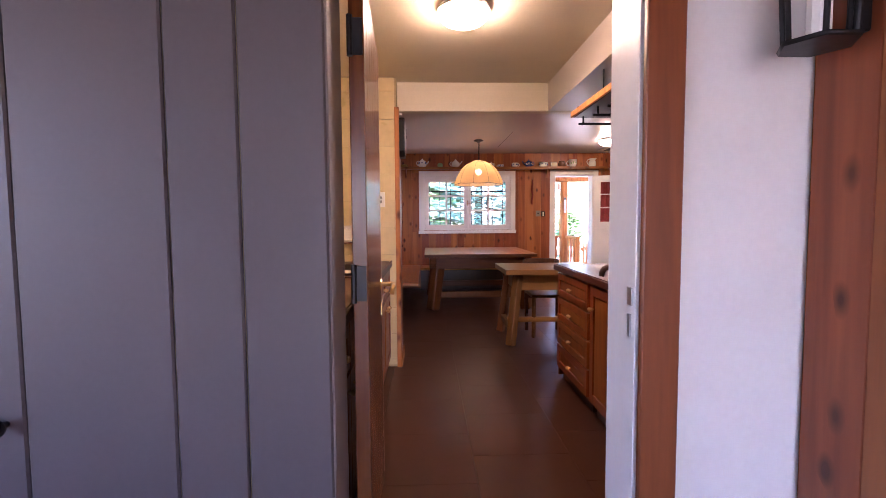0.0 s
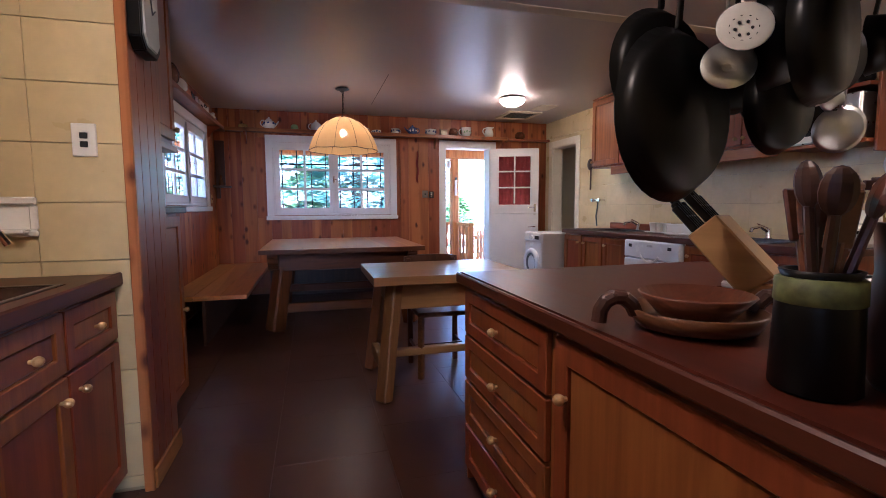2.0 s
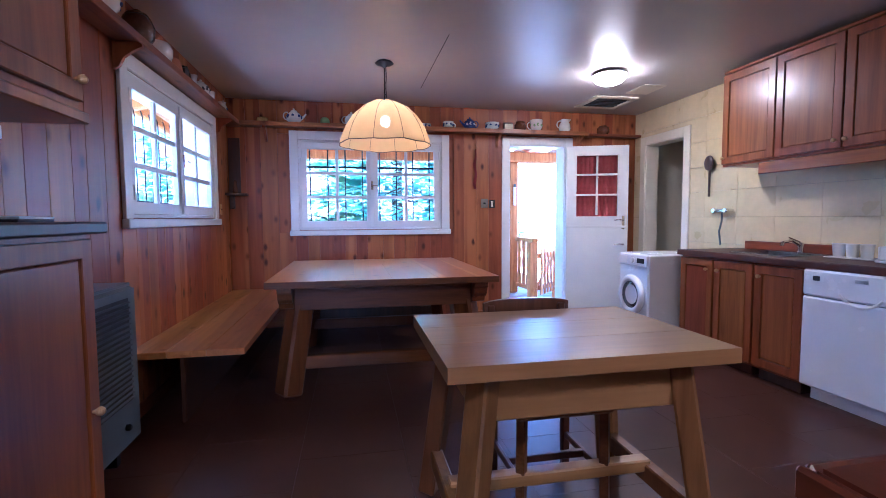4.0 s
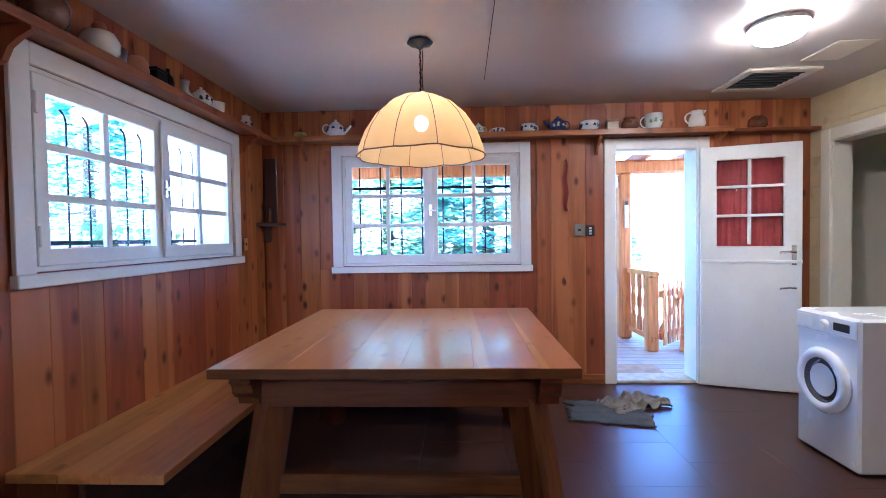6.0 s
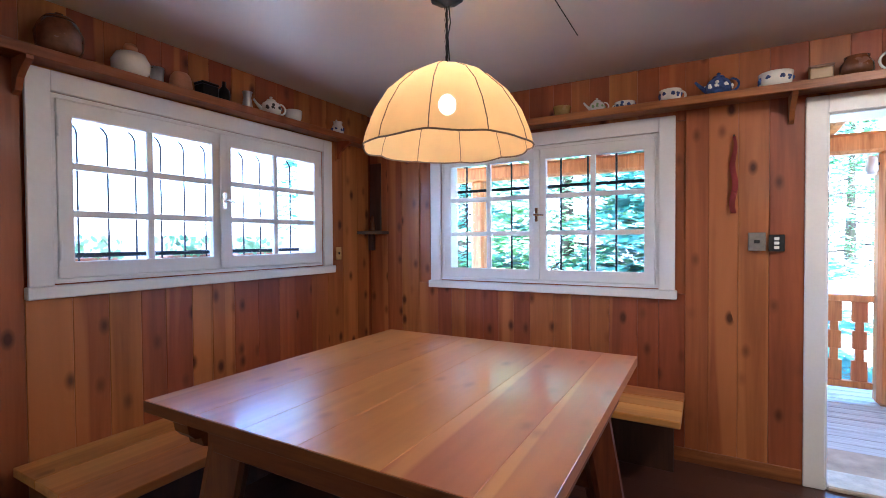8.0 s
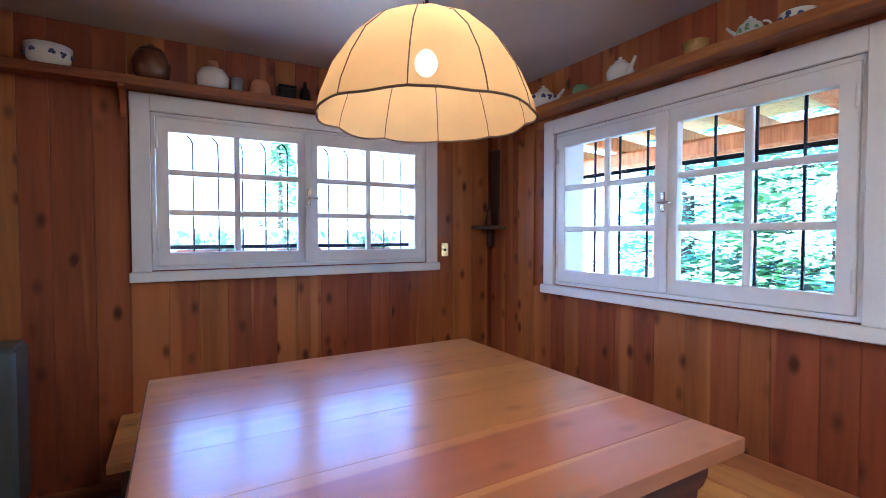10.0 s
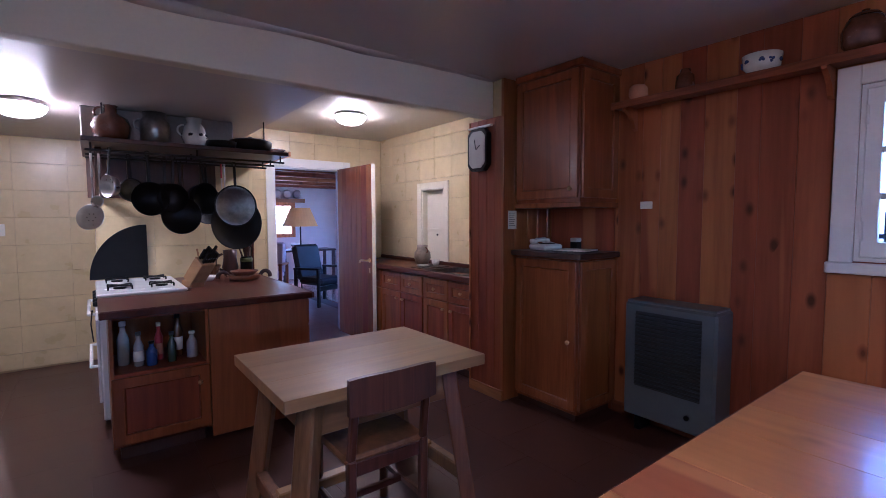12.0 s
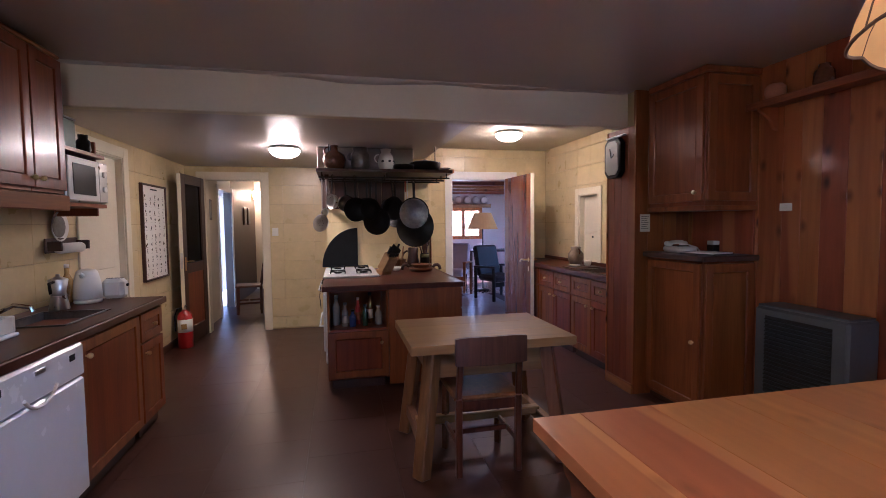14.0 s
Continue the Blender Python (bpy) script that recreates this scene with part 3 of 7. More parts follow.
for i in range(3):
    for u0, u1 in ((0.118, LW / 2 - 0.009), (LW / 2 + 0.009, LW - 0.118)):
        z0, z1 = 1.21 + 0.725 * i / 3, 1.21 + 0.725 * (i + 1) / 3
        part("pane", box(u0, u1, -0.024, -0.020, z0, z1, b=0), GLASS, upper).visible_shadow = False
bm = bmesh.new()
rows = []
for i in range(61):
    x = 0.125 + (LW - 0.25) * i / 60
    y = 0.012 + 0.011 * math.sin(i * 0.95) + 0.004 * math.sin(i * 2.3)
    rows.append((bm.verts.new((x, y, 1.19)), bm.verts.new((x, y * 0.8, LH - 0.09))))
for a, c in zip(rows, rows[1:]):
    bm.faces.new((a[0], c[0], c[1], a[1])).smooth = True
bmesh.ops.solidify(bm, geom=list(bm.faces), thickness=0.002)
part("curtain", bm, CURTAIN, leaf, "gathered red curtain behind the panes")
lever(leaf, LW - 0.055, -LT, 1.15, -1, -1, CHROME)
lever(leaf, LW - 0.055, -LT, 0.86, -1, -1, CHROME, False)
b = bmesh.new()
bx(b, LW - 0.004, LW + 0.003, -LT + 0.01, -0.01, 1.0, 1.16, 0.001)
part("lock_plate", b, STEEL, leaf)

# boarded inner door, open into the kitchen
leaf = thing("inner_door", pose(-0.056, S + 0.012, 0.01, 0, 0, 92.7), "open varnished boarded door with brass lever", "door")
for i in range(7):
    w = 0.80 / 7
    part("board", box(i * w + 0.001, (i + 1) * w - 0.001, -0.046, 0, 0, 2.02, b=0.0025), DOORWOOD, leaf)
part("edge_strip", box(0.80, 0.806, -0.046, 0, 0, 2.02, b=0.001), CREAMTRIM, leaf)
for y, out in ((-0.046, -1), (0.0, 1)):
    b = bmesh.new()
    rod(b, (0.745, y, 0.945), (0.745, y + out * 0.006, 0.945), 0.026, 0.024, 16)
    rod(b, (0.745, y, 0.945), (0.745, y + out * 0.055, 0.945), 0.011, 0.011, 12)
    tube(b, [(0.745, y + out * 0.055, 0.945), (0.715, y + out * 0.062, 0.946), (0.66, y + out * 0.062, 0.944), (0.632, y + out * 0.058, 0.935), (0.622, y + out * 0.056, 0.915)], 0.011, 10)
    part("door_handle", b, BRASS, leaf, "brass lever handle")
part("key_plate", box(0.735, 0.755, -0.050, -0.046, 0.80, 0.86, b=0.001), BRASS, leaf)
for z in (0.25, 1.05, 1.8):
    b = bmesh.new()
    rod(b, (-0.008, -0.004, z - 0.06), (-0.008, -0.004, z + 0.06), 0.009)
    bx(b, -0.004, 0.0, -0.042, -0.004, z - 0.055, z + 0.055, 0.001)
    part("hinge", b, IRON, leaf)

# glazed door at the hall, folded back
leaf = thing("hall_door", pose(D4[1] - 0.01, SE + 0.02, 0.01, 0, 0, 85), "open dark wooden hall door with a glass upper half", "door")
b = bmesh.new()
bx(b, 0, 0.11, -0.04, 0, 0, 2.02, 0.003)
bx(b, 0.60, 0.71, -0.04, 0, 0, 2.02, 0.003)
bx(b, 0.11, 0.60, -0.039, -0.001, 0, 0.20, 0.003)
bx(b, 0.11, 0.60, -0.039, -0.001, 0.85, 0.97, 0.003)
bx(b, 0.11, 0.60, -0.039, -0.001, 1.91, 2.02, 0.003)
part("door_frame", b, DARKWOOD, leaf)
part("panel", box(0.105, 0.605, -0.028, -0.012, 0.195, 0.855, b=0.002), CHERRY, leaf)
part("pane", box(0.105, 0.605, -0.022, -0.018, 0.965, 1.915, b=0), glass_mat("dusky_glass", (0.16, 0.13, 0.18)), leaf)
part("edge_strip", box(0.71, 0.716, -0.04, 0, 0, 2.02, b=0.001), CREAMTRIM, leaf)
lever(leaf, 0.66, 0.0, 1.0, 1, -1, BRASS)
part("lock_plate", box(0.716, 0.719, -0.032, -0.008, 0.92, 1.1, b=0.001), STEEL, leaf)

# door in the east wall, shut in its frame
leaf = thing("passage_door", pose(E + 0.06, D5[0] + 0.022, 0.01, 0, 0, 90), "closed pale cream passage door with a brass key", "door")
part("slab", box(0, 0.696, -0.03, 0.008, 0, 2.02, b=0.003), CREAMTRIM, leaf)
for x0, x1, z0, z1 in ((0.1, 0.6, 0.2, 0.9), (0.1, 0.6, 1.05, 1.9)):
    part("panel", box(x0, x1, 0.006, 0.016, z0, z1, b=0.006), CREAMTRIM, leaf)
part("lock_plate", box(0.635, 0.665, 0.008, 0.012, 0.9, 1.08, b=0.001), IRON, leaf)
lever(leaf, 0.65, 0.008, 1.04, 1, -1, BRASS, False)

# dark store behind the frame beside the outer door
setting("wall_store", slabs("y", E + 0.9, E + 1.0, 6.6, 8.3, 0, TOP, []), PLASTER, "bare wall of the store room")
bm = bmesh.new()
bx(bm, E + 0.15, E + 1.0, 6.5, 6.6, 0, TOP, 0)
bx(bm, E + 0.15, E + 1.0, 8.3, 8.4, 0, TOP, 0)
bx(bm, E + 0.15, E + 1.0, 6.5, 8.4, TOP + 0.001, TOP + 0.1, 0)
bx(bm, E + 0.15, E + 1.0, 6.5, 8.4, -0.1, -0.003, 0)
setting("wall_store_sides", bm, PLASTER, "bare store room shell")


# ---- dining corner ----
dt = thing("dining_table", (0.905, 6.662, 0), "large cedar plank dining table with splayed legs", "table")
cuts = (-0.7675, -0.455, -0.21, 0.035, 0.335, 0.60, 0.7675)
for u0, u1 in zip(cuts, cuts[1:]):
    part("plank", box(u0 + 0.0002, u1 - 0.0002, -0.781, 0.781, 0.748, 0.792, b=0.0012), TABLE_Y, dt)
# thin added strips give the table's ends their backlit shade
for s in (-1, 1):
    part("end_strip", box(-0.7675, 0.7675, s * 0.7835 - 0.0024, s * 0.7835 + 0.0024, 0.749, 0.7905, b=0.0015), SHADECEDAR_X, dt, "strip that darkens the table's end for shade")
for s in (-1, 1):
    part("apron", box(-0.605, 0.605, s * 0.62 - 0.02, s * 0.62 + 0.02, 0.58, 0.747, b=0.004), SHADECEDAR_X, dt)
    b = bmesh.new()
    half = [(-0.735, 0.747), (-0.735, 0.715), (-0.715, 0.70), (-0.708, 0.665), (-0.685, 0.64), (-0.66, 0.635), (-0.65, 0.60), (-0.62, 0.59)]
    side = half + [(-y, z) for y, z in reversed(half)]
    u, v = [[b.verts.new((s * 0.655 + d, y, z)) for y, z in side] for d in (-0.045, 0.045)]
    b.faces.new(u)
    b.faces.new(v[::-1])
    for k in range(len(side)):
        b.faces.new((u[k], v[k], v[(k + 1) % len(side)], u[(k + 1) % len(side)]))
    part("bearer", b, SHADECEDAR_Y, dt)
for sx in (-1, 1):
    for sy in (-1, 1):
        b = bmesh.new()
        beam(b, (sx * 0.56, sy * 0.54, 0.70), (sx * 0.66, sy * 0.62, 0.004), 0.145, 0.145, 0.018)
        part("leg", b, SHADECEDAR, dt)
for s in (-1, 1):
    part("stretcher", box(-0.62, 0.62, s * 0.58 - 0.03, s * 0.58 + 0.03, 0.17, 0.26, b=0.008), SHADECEDAR_X, dt)


def bench(name, x0, x1, y0, y1, top, along, label, material):
    e = thing(name, ((x0 + x1) / 2, (y0 + y1) / 2, 0), label, "bench")
    cx, cy = (x0 + x1) / 2, (y0 + y1) / 2
    n = 3
    for i in range(n):
        if along == "y":
            w = (x1 - x0) / n
            part("seat_plank", box(x0 - cx + i * w + 0.001, x0 - cx + (i + 1) * w - 0.001, y0 - cy, y1 - cy, top - 0.04, top, b=0.003), material, e)
        else:
            w = (y1 - y0) / n
            part("seat_plank", box(x0 - cx, x1 - cx, y0 - cy + i * w + 0.001, y0 - cy + (i + 1) * w - 0.001, top - 0.04, top, b=0.005), material, e)
    # a dark set-back board stands in for the shade under the seat
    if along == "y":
        part("kick_board", box(x1 - cx - 0.36, x1 - cx - 0.335, y0 - cy + 0.02, y1 - cy - 0.02, 0, top - 0.04, b=0.004), DARKWOOD, e, "dark board standing for the shade under the seat")
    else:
        part("kick_board", box(x0 - cx, x1 - cx - 0.05, y0 - cy + 0.34, y0 - cy + 0.365, 0, top - 0.04, b=0.004), DARKWOOD, e, "dark board standing for the shade under the seat")
    return e


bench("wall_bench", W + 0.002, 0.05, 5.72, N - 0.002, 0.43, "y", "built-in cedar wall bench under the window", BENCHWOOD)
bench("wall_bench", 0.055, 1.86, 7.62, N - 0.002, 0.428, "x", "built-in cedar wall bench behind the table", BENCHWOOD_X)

# pendant
pl = thing("pendant_lamp", (0.968, 6.745, 0), "lit pendant lamp with a scalloped cream cloth shade", "lamp")
part("canopy", lathe(bmesh.new(), [(0.012, 2.420), (0.028, 2.436), (0.074, 2.449), (0.078, 2.458), (0.06, TOP)], 8), IRON, pl)
b = bmesh.new()
z = 2.425
i = 0
while z > 2.175:
    t = bmesh.ops.create_cone(b, cap_ends=False, segments=8, radius1=0.011, radius2=0.011, depth=0.004, matrix=pose(0, 0, z - 0.014, 90, 0, 90 * (i % 2)))
    rod(b, (0.004 * (i % 2), 0.004 * ((i + 1) % 2), z), (-0.004 * (i % 2), 0, z - 0.026), 0.0045, seg=6)
    z -= 0.024
    i += 1
tube(b, [(0.012, 0, 2.42), (0.016, 0.006, 2.35), (0.01, -0.008, 2.28), (0.014, 0, 2.18)], 0.003, 6)
part("chain", b, IRON, pl)
GORES, SEG = 10, 80
prof = [(0.035, 2.158), (0.10, 2.142), (0.19, 2.098), (0.27, 2.025), (0.328, 1.935), (0.366, 1.845), (0.377, 1.797)]


def shade_point(r, z, i):
    a = 2 * math.pi * i / SEG
    k = abs(math.sin(GORES * a / 2))
    rr = r * (1 - 0.028 * (1 - k)) + 0.004 * noise.noise((math.cos(a) * 3, math.sin(a) * 3, z * 6))
    dz = -0.007 * k * max(0, (1.93 - z) / 0.125) + 0.010 * noise.noise((math.cos(a) * 2.3, math.sin(a) * 2.3, 2))
    return (rr * math.cos(a), rr * math.sin(a), z + dz)


b = bmesh.new()
rings = [[b.verts.new(shade_point(r, z, i)) for i in range(SEG)] for r, z in prof]
for u, v in zip(rings, rings[1:]):
    for i in range(SEG):
        b.faces.new((u[i], u[(i + 1) % SEG], v[(i + 1) % SEG], v[i])).smooth = True
part("shade", b, SHADE, pl, "cream cloth shade")
for g in range(GORES):
    i = g * SEG // GORES
    b = bmesh.new()
    pts = [Vector(shade_point(r, z, i)) * 1.0 for r, z in prof]
    pts = [p + Vector((p.x, p.y, 0)).normalized() * 0.001 for p in pts]
    tube(b, pts, 0.0022, 6)
    part("seam", b, PIPING, pl)
b = bmesh.new()
pts = [Vector(shade_point(*prof[-1], i)) for i in range(0, SEG + 1, 1)]
for p, q in zip(pts, pts[1:]):
    rod(b, p, q, 0.004, seg=5)
part("hem_cord", b, PIPING, pl)
part("bulb", lathe(bmesh.new(), [(0.001, 1.945), (0.020, 1.950), (0.034, 1.966), (0.039, 1.988), (0.034, 2.010), (0.018, 2.026), (0.013, 2.03)], 18), BULBGLOW, pl)
part("socket", lathe(bmesh.new(), [(0.018, 2.03), (0.02, 2.04), (0.02, 2.09), (0.006, 2.165)], 12), IRON, pl)


# ceiling bowls
def bowl_light(x, y, z, label):
    e = thing("ceiling_light", (x, y, z), label, "ceiling light", "ceiling lights")
    part("rim", lathe(bmesh.new(), [(0.05, 0.0), (0.135, 0.0), (0.146, -0.016), (0.148, -0.0285), (0.05, -0.0285)], 32), PLASTIC, e)
    part("glass_bowl", lathe(bmesh.new(), [(0.002, -0.106), (0.07, -0.100), (0.114, -0.080), (0.138, -0.054), (0.145, -0.036), (0.144, -0.0295), (0.02, -0.0295)], 32), BOWLGLOW, e)


bowl_light(0.39, 2.30, TOP - 0.03, "lit round glass ceiling light in the alcove")
bowl_light(2.78, 2.35, LOW, "lit round glass ceiling light over the kitchen")
bowl_light(2.95, 6.68, TOP, "lit round glass ceiling light by the outer door")


# ---- work table and chair ----
wt = thing("work_table", (1.425, 4.47, 0), "small pale oak work table with splayed legs", "table")
for i in range(3):
    w = 0.73 / 3
    part("top_board", box(-0.485, 0.485, -0.365 + i * w + 0.0002, -0.365 + (i + 1) * w - 0.0002, 0.715, 0.765, b=0.001), OAK, wt)
for s in (-1, 1):
    part("apron", box(-0.36, 0.36, s * 0.25 - 0.014, s * 0.25 + 0.014, 0.55, 0.715, b=0.004), OAK, wt)
    part("apron", box(s * 0.35 - 0.014, s * 0.35 + 0.014, -0.236, 0.236, 0.55, 0.715, b=0.004), OAK, wt)
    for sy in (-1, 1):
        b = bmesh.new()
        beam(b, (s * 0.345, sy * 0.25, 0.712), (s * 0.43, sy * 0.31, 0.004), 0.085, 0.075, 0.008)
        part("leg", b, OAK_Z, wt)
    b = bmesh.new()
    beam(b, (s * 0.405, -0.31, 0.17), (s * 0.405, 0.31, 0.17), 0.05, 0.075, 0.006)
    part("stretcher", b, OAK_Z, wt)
b = bmesh.new()
beam(b, (-0.41, 0, 0.2), (0.41, 0, 0.2), 0.06, 0.05, 0.006)
part("stretcher", b, OAK, wt)

ch = thing("dining_chair", pose(1.47, 4.63, 0), "dark wooden dining chair with a curved back rail", "chair")
b = bmesh.new()
bx(b, -0.20, 0.20, -0.20, 0.19, 0.43, 0.462, 0.012)
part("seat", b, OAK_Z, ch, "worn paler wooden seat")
for s in (-1, 1):
    b = bmesh.new()
    beam(b, (s * 0.175, 0.18, 0.0), (s * 0.175, 0.185, 0.45), 0.036, 0.036, 0.005)
    beam(b, (s * 0.175, 0.185, 0.45), (s * 0.17, 0.235, 0.79), 0.034, 0.03, 0.006)
    part("back_post", b, CHAIRWOOD, ch)
    b = bmesh.new()
    beam(b, (s * 0.175, -0.17, 0.0), (s * 0.17, -0.165, 0.435), 0.036, 0.036, 0.005)
    part("leg", b, TURNED, ch)
    b = bmesh.new()
    beam(b, (s * 0.175, -0.17, 0.18), (s * 0.175, 0.18, 0.18), 0.02, 0.03, 0.004)
    part("stretcher", b, CHAIRWOOD, ch)


def curved_rail(z0, z1, depth):
    b = bmesh.new()
    vs = []
    for i in range(13):
        x = -0.205 + 0.41 * i / 12
        y = 0.235 + depth * (1 - (x / 0.205) ** 2)
        up = 0.012 * (1 - (x / 0.205) ** 4)
        vs.append([b.verts.new((x, y + d, z + (up if z == z1 else 0))) for d, z in ((-0.012, z0), (0.012, z0), (0.012, z1), (-0.012, z1))])
    for u, v in zip(vs, vs[1:]):
        for k in range(4):
            b.faces.new((u[k], u[(k + 1) % 4], v[(k + 1) % 4], v[k]))
    b.faces.new(vs[0])
    b.faces.new(vs[-1])
    return b


part("back_rail", curved_rail(0.655, 0.80, 0.03), CHAIRWOOD, ch)
part("seat_rail", box(-0.17, 0.17, 0.16, 0.18, 0.37, 0.43, b=0.003), CHAIRWOOD, ch)
part("stretcher", box(-0.17, 0.17, -0.012, 0.012, 0.165, 0.195, b=0.003), CHAIRWOOD, ch)


# ---- kitchen cabinets ----
def panel_door(parent, facing, plane, a0, a1, z0, z1, knob=None, name="door", material=None):
    """A framed door or drawer front lying on a plane. facing: the axis and sign it looks along; a: the span on the wall."""
    ax, sg = facing[1], 1 if facing[0] == "+" else -1
    m = material or CHERRY

    def put(bm, u0, u1, d0, d1, lo, hi, bev):
        d0, d1 = sorted((plane + sg * d0, plane + sg * d1))
        if ax == "x":
            bx(bm, d0, d1, u0, u1, lo, hi, bev)
        else:
            bx(bm, u0, u1, d0, d1, lo, hi, bev)

    f = min(0.06, (z1 - z0) * 0.28)
    place = (lambda u, d, z: (plane + sg * d, u, z)) if ax == "x" else (lambda u, d, z: (u, plane + sg * d, z))
    d = part(name, ring(bmesh.new(), a0, a1, z0, z1, f, 0.0, 0.02, place), m, parent)
    b = bmesh.new()
    put(b, a0 + f - 0.002, a1 - f + 0.002, 0.0, 0.013, z0 + f - 0.002, z1 - f + 0.002, 0.010)
    part("field", b, m, d)
    if knob:
        u, z = knob
        p0 = (plane + sg * 0.02, u, z) if ax == "x" else (u, plane + sg * 0.02, z)
        v = Vector((sg, 0, 0)) if ax == "x" else Vector((0, sg, 0))
        b = bmesh.new()
        rod(b, p0, Vector(p0) + v * 0.014, 0.006, 0.008)
        bmesh.ops.create_uvsphere(b, u_segments=12, v_segments=8, radius=0.015, matrix=Matrix.Translation(Vector(p0) + v * 0.022))
        part("knob", b, BRASSWOOD, d, "turned knob")
    return d


BRASSWOOD = mat("pale_knob", (0.55, 0.36, 0.16), 0.3, 0.3, var=0.15)


def carcass(name, x0, x1, y0, y1, z0, z1, label, plinth=0.08, category="cabinet", group=""):
    e = thing(name, (0, 0, 0), label, category, group)
    part("body", box(x0, x1, y0, y1, z0 + plinth, z1, b=0.002), CHERRY, e)
    if plinth:
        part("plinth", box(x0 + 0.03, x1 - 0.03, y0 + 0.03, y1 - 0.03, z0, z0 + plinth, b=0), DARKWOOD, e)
    return e


# island: counter with drawers and doors on its west side
c = carcass("base_cabinet", 1.215, 1.86, 1.735, 2.52, 0, 0.86, "cherry base cabinet with a panelled door", group="island units")
panel_door(c, "-x", 1.215, 1.76, 2.50, 0.10, 0.84, (2.44, 0.70))
c = carcass("drawer_cabinet", 1.215, 1.86, 2.524, 3.24, 0, 0.86, "cherry drawer cabinet with four drawers", group="island units")
for i in range(4):
    z1 = 0.84 - i * 0.187
    panel_door(c, "-x", 1.215, 2.545, 3.22, z1 - 0.175, z1, (2.88, z1 - 0.09), "drawer")
c = thing("island_bookcase", (0, 0, 0), "cherry end cabinet with an open bottle shelf", "cabinet", "island units")
part("back_panel", box(1.864, 2.385, 2.70, 2.72, 0.08, 0.86, b=0.002), CHERRY, c)
part("side_panel", box(1.864, 1.884, 2.72, 3.235, 0.08, 0.86, b=0.002), CHERRY, c)
part("side_panel", box(2.365, 2.385, 2.72, 3.235, 0.08, 0.86, b=0.002), CHERRY, c)
part("shelf", box(1.884, 2.365, 2.72, 3.235, 0.50, 0.52, b=0.002), CHERRY_X, c)
part("top_panel", box(1.884, 2.365, 2.72, 3.235, 0.84, 0.86, b=0.002), CHERRY_X, c)
part("bottom_panel", box(1.884, 2.365, 2.72, 3.225, 0.08, 0.10, b=0.002), CHERRY_X, c)
part("plinth", box(1.90, 2.35, 2.76, 3.20, 0, 0.08, b=0), DARKWOOD, c)
panel_door(c, "+y", 3.236, 1.868, 2.381, 0.10, 0.50, (1.93, 0.40))
part("end_panel", box(1.215, 1.864, 3.242, 3.256, 0.02, 0.86, b=0.002), CHERRY, c)
wtop = thing("island_worktop", (0, 0, 0), "red-brown stained wooden island worktop", "worktop")
part("top", slab(1.192, 2.425, 1.735, 3.273, 0.862, 0.902, [(1.87, 2.425, 1.735, 2.68)]), WORKTOP, wtop)
part("edge_strip", box(1.178, 1.191, 1.735, 3.286, 0.858, 0.900, b=0.005), WORKTOP, wtop)
part("edge_strip", box(1.192, 2.425, 3.274, 3.287, 0.858, 0.900, b=0.005), WORKTOP, wtop)

# cooker east of the island
ck = thing("cooker", (0, 0, 0), "white gas cooker with a black domed lid", "cooker")
part("body", box(1.90, 2.42, 1.78, 2.66, 0.06, 0.90, b=0.01), ENAMEL, ck)
part("plinth", box(1.92, 2.38, 1.75, 2.63, 0, 0.06, b=0), BLACK, ck)
part("hob", box(1.89, 2.43, 1.78, 2.67, 0.90, 0.925, b=0.008), ENAMEL, ck)
for x in (2.03, 2.29):
    for y in (1.95, 2.42):
        b = bmesh.new()
        for a in range(4):
            t = radians(45 + 90 * a)
            rod(b, (x, y, 0.95), (x + 0.10 * math.cos(t), y + 0.10 * math.sin(t), 0.95), 0.006, seg=6)
            rod(b, (x + 0.10 * math.cos(t), y + 0.10 * math.sin(t), 0.95), (x + 0.10 * math.cos(t), y + 0.10 * math.sin(t), 0.922), 0.006, seg=6)
        lathe(b, [(0.001, 0.925), (0.04, 0.926), (0.04, 0.937), (0.001, 0.94)], 14, (x, y, 0))
        part("burner", b, BLACK, ck)
for y in (2.02, 2.40):
    part("oven_door", box(2.421, 2.44, y - 0.17, y + 0.17, 0.16, 0.74, b=0.006), ENAMEL, ck)
for z in (0.78, 0.42):
    b = bmesh.new()
    tube(b, [(2.44, 1.86, z), (2.475, 1.86, z), (2.475, 2.56, z), (2.44, 2.56, z)], 0.011)
    part("towel_rail", b, ENAMEL, ck)
for i in range(5):
    part("tap_knob", lathe(bmesh.new(), [(0.02, 0), (0.02, 0.012), (0.014, 0.03)], 12), BLACK, ck).matrix_basis = pose(2.421, 1.86 + i * 0.16, 0.84, 0, 90, 0)
# black lid, half round, leaning on the block
b = bmesh.new()
n = 28
f0, f1 = [], []
for i in range(n + 1):
    a = 0.5 * math.pi * i / n
    f0.append(b.verts.new((2.06 + 0.405 * math.cos(a), 1.765, 0.93 + 0.45 * math.sin(a))))
    f1.append(b.verts.new((2.06 + 0.405 * math.cos(a), 1.735, 0.93 + 0.45 * math.sin(a))))
for f in (f0, f1):
    f.append(b.verts.new((2.06, f[0].co.y, 0.93)))
b.faces.new(f0)
b.faces.new(f1[::-1])
for i in range(n + 1):
    b.faces.new((f0[i], f0[i + 1], f1[i + 1], f1[i]))
b.faces.new((f0[0], f1[0], f1[-1], f0[-1]))
part("lid", b, BLACK, ck, "black quarter-round splash lid")

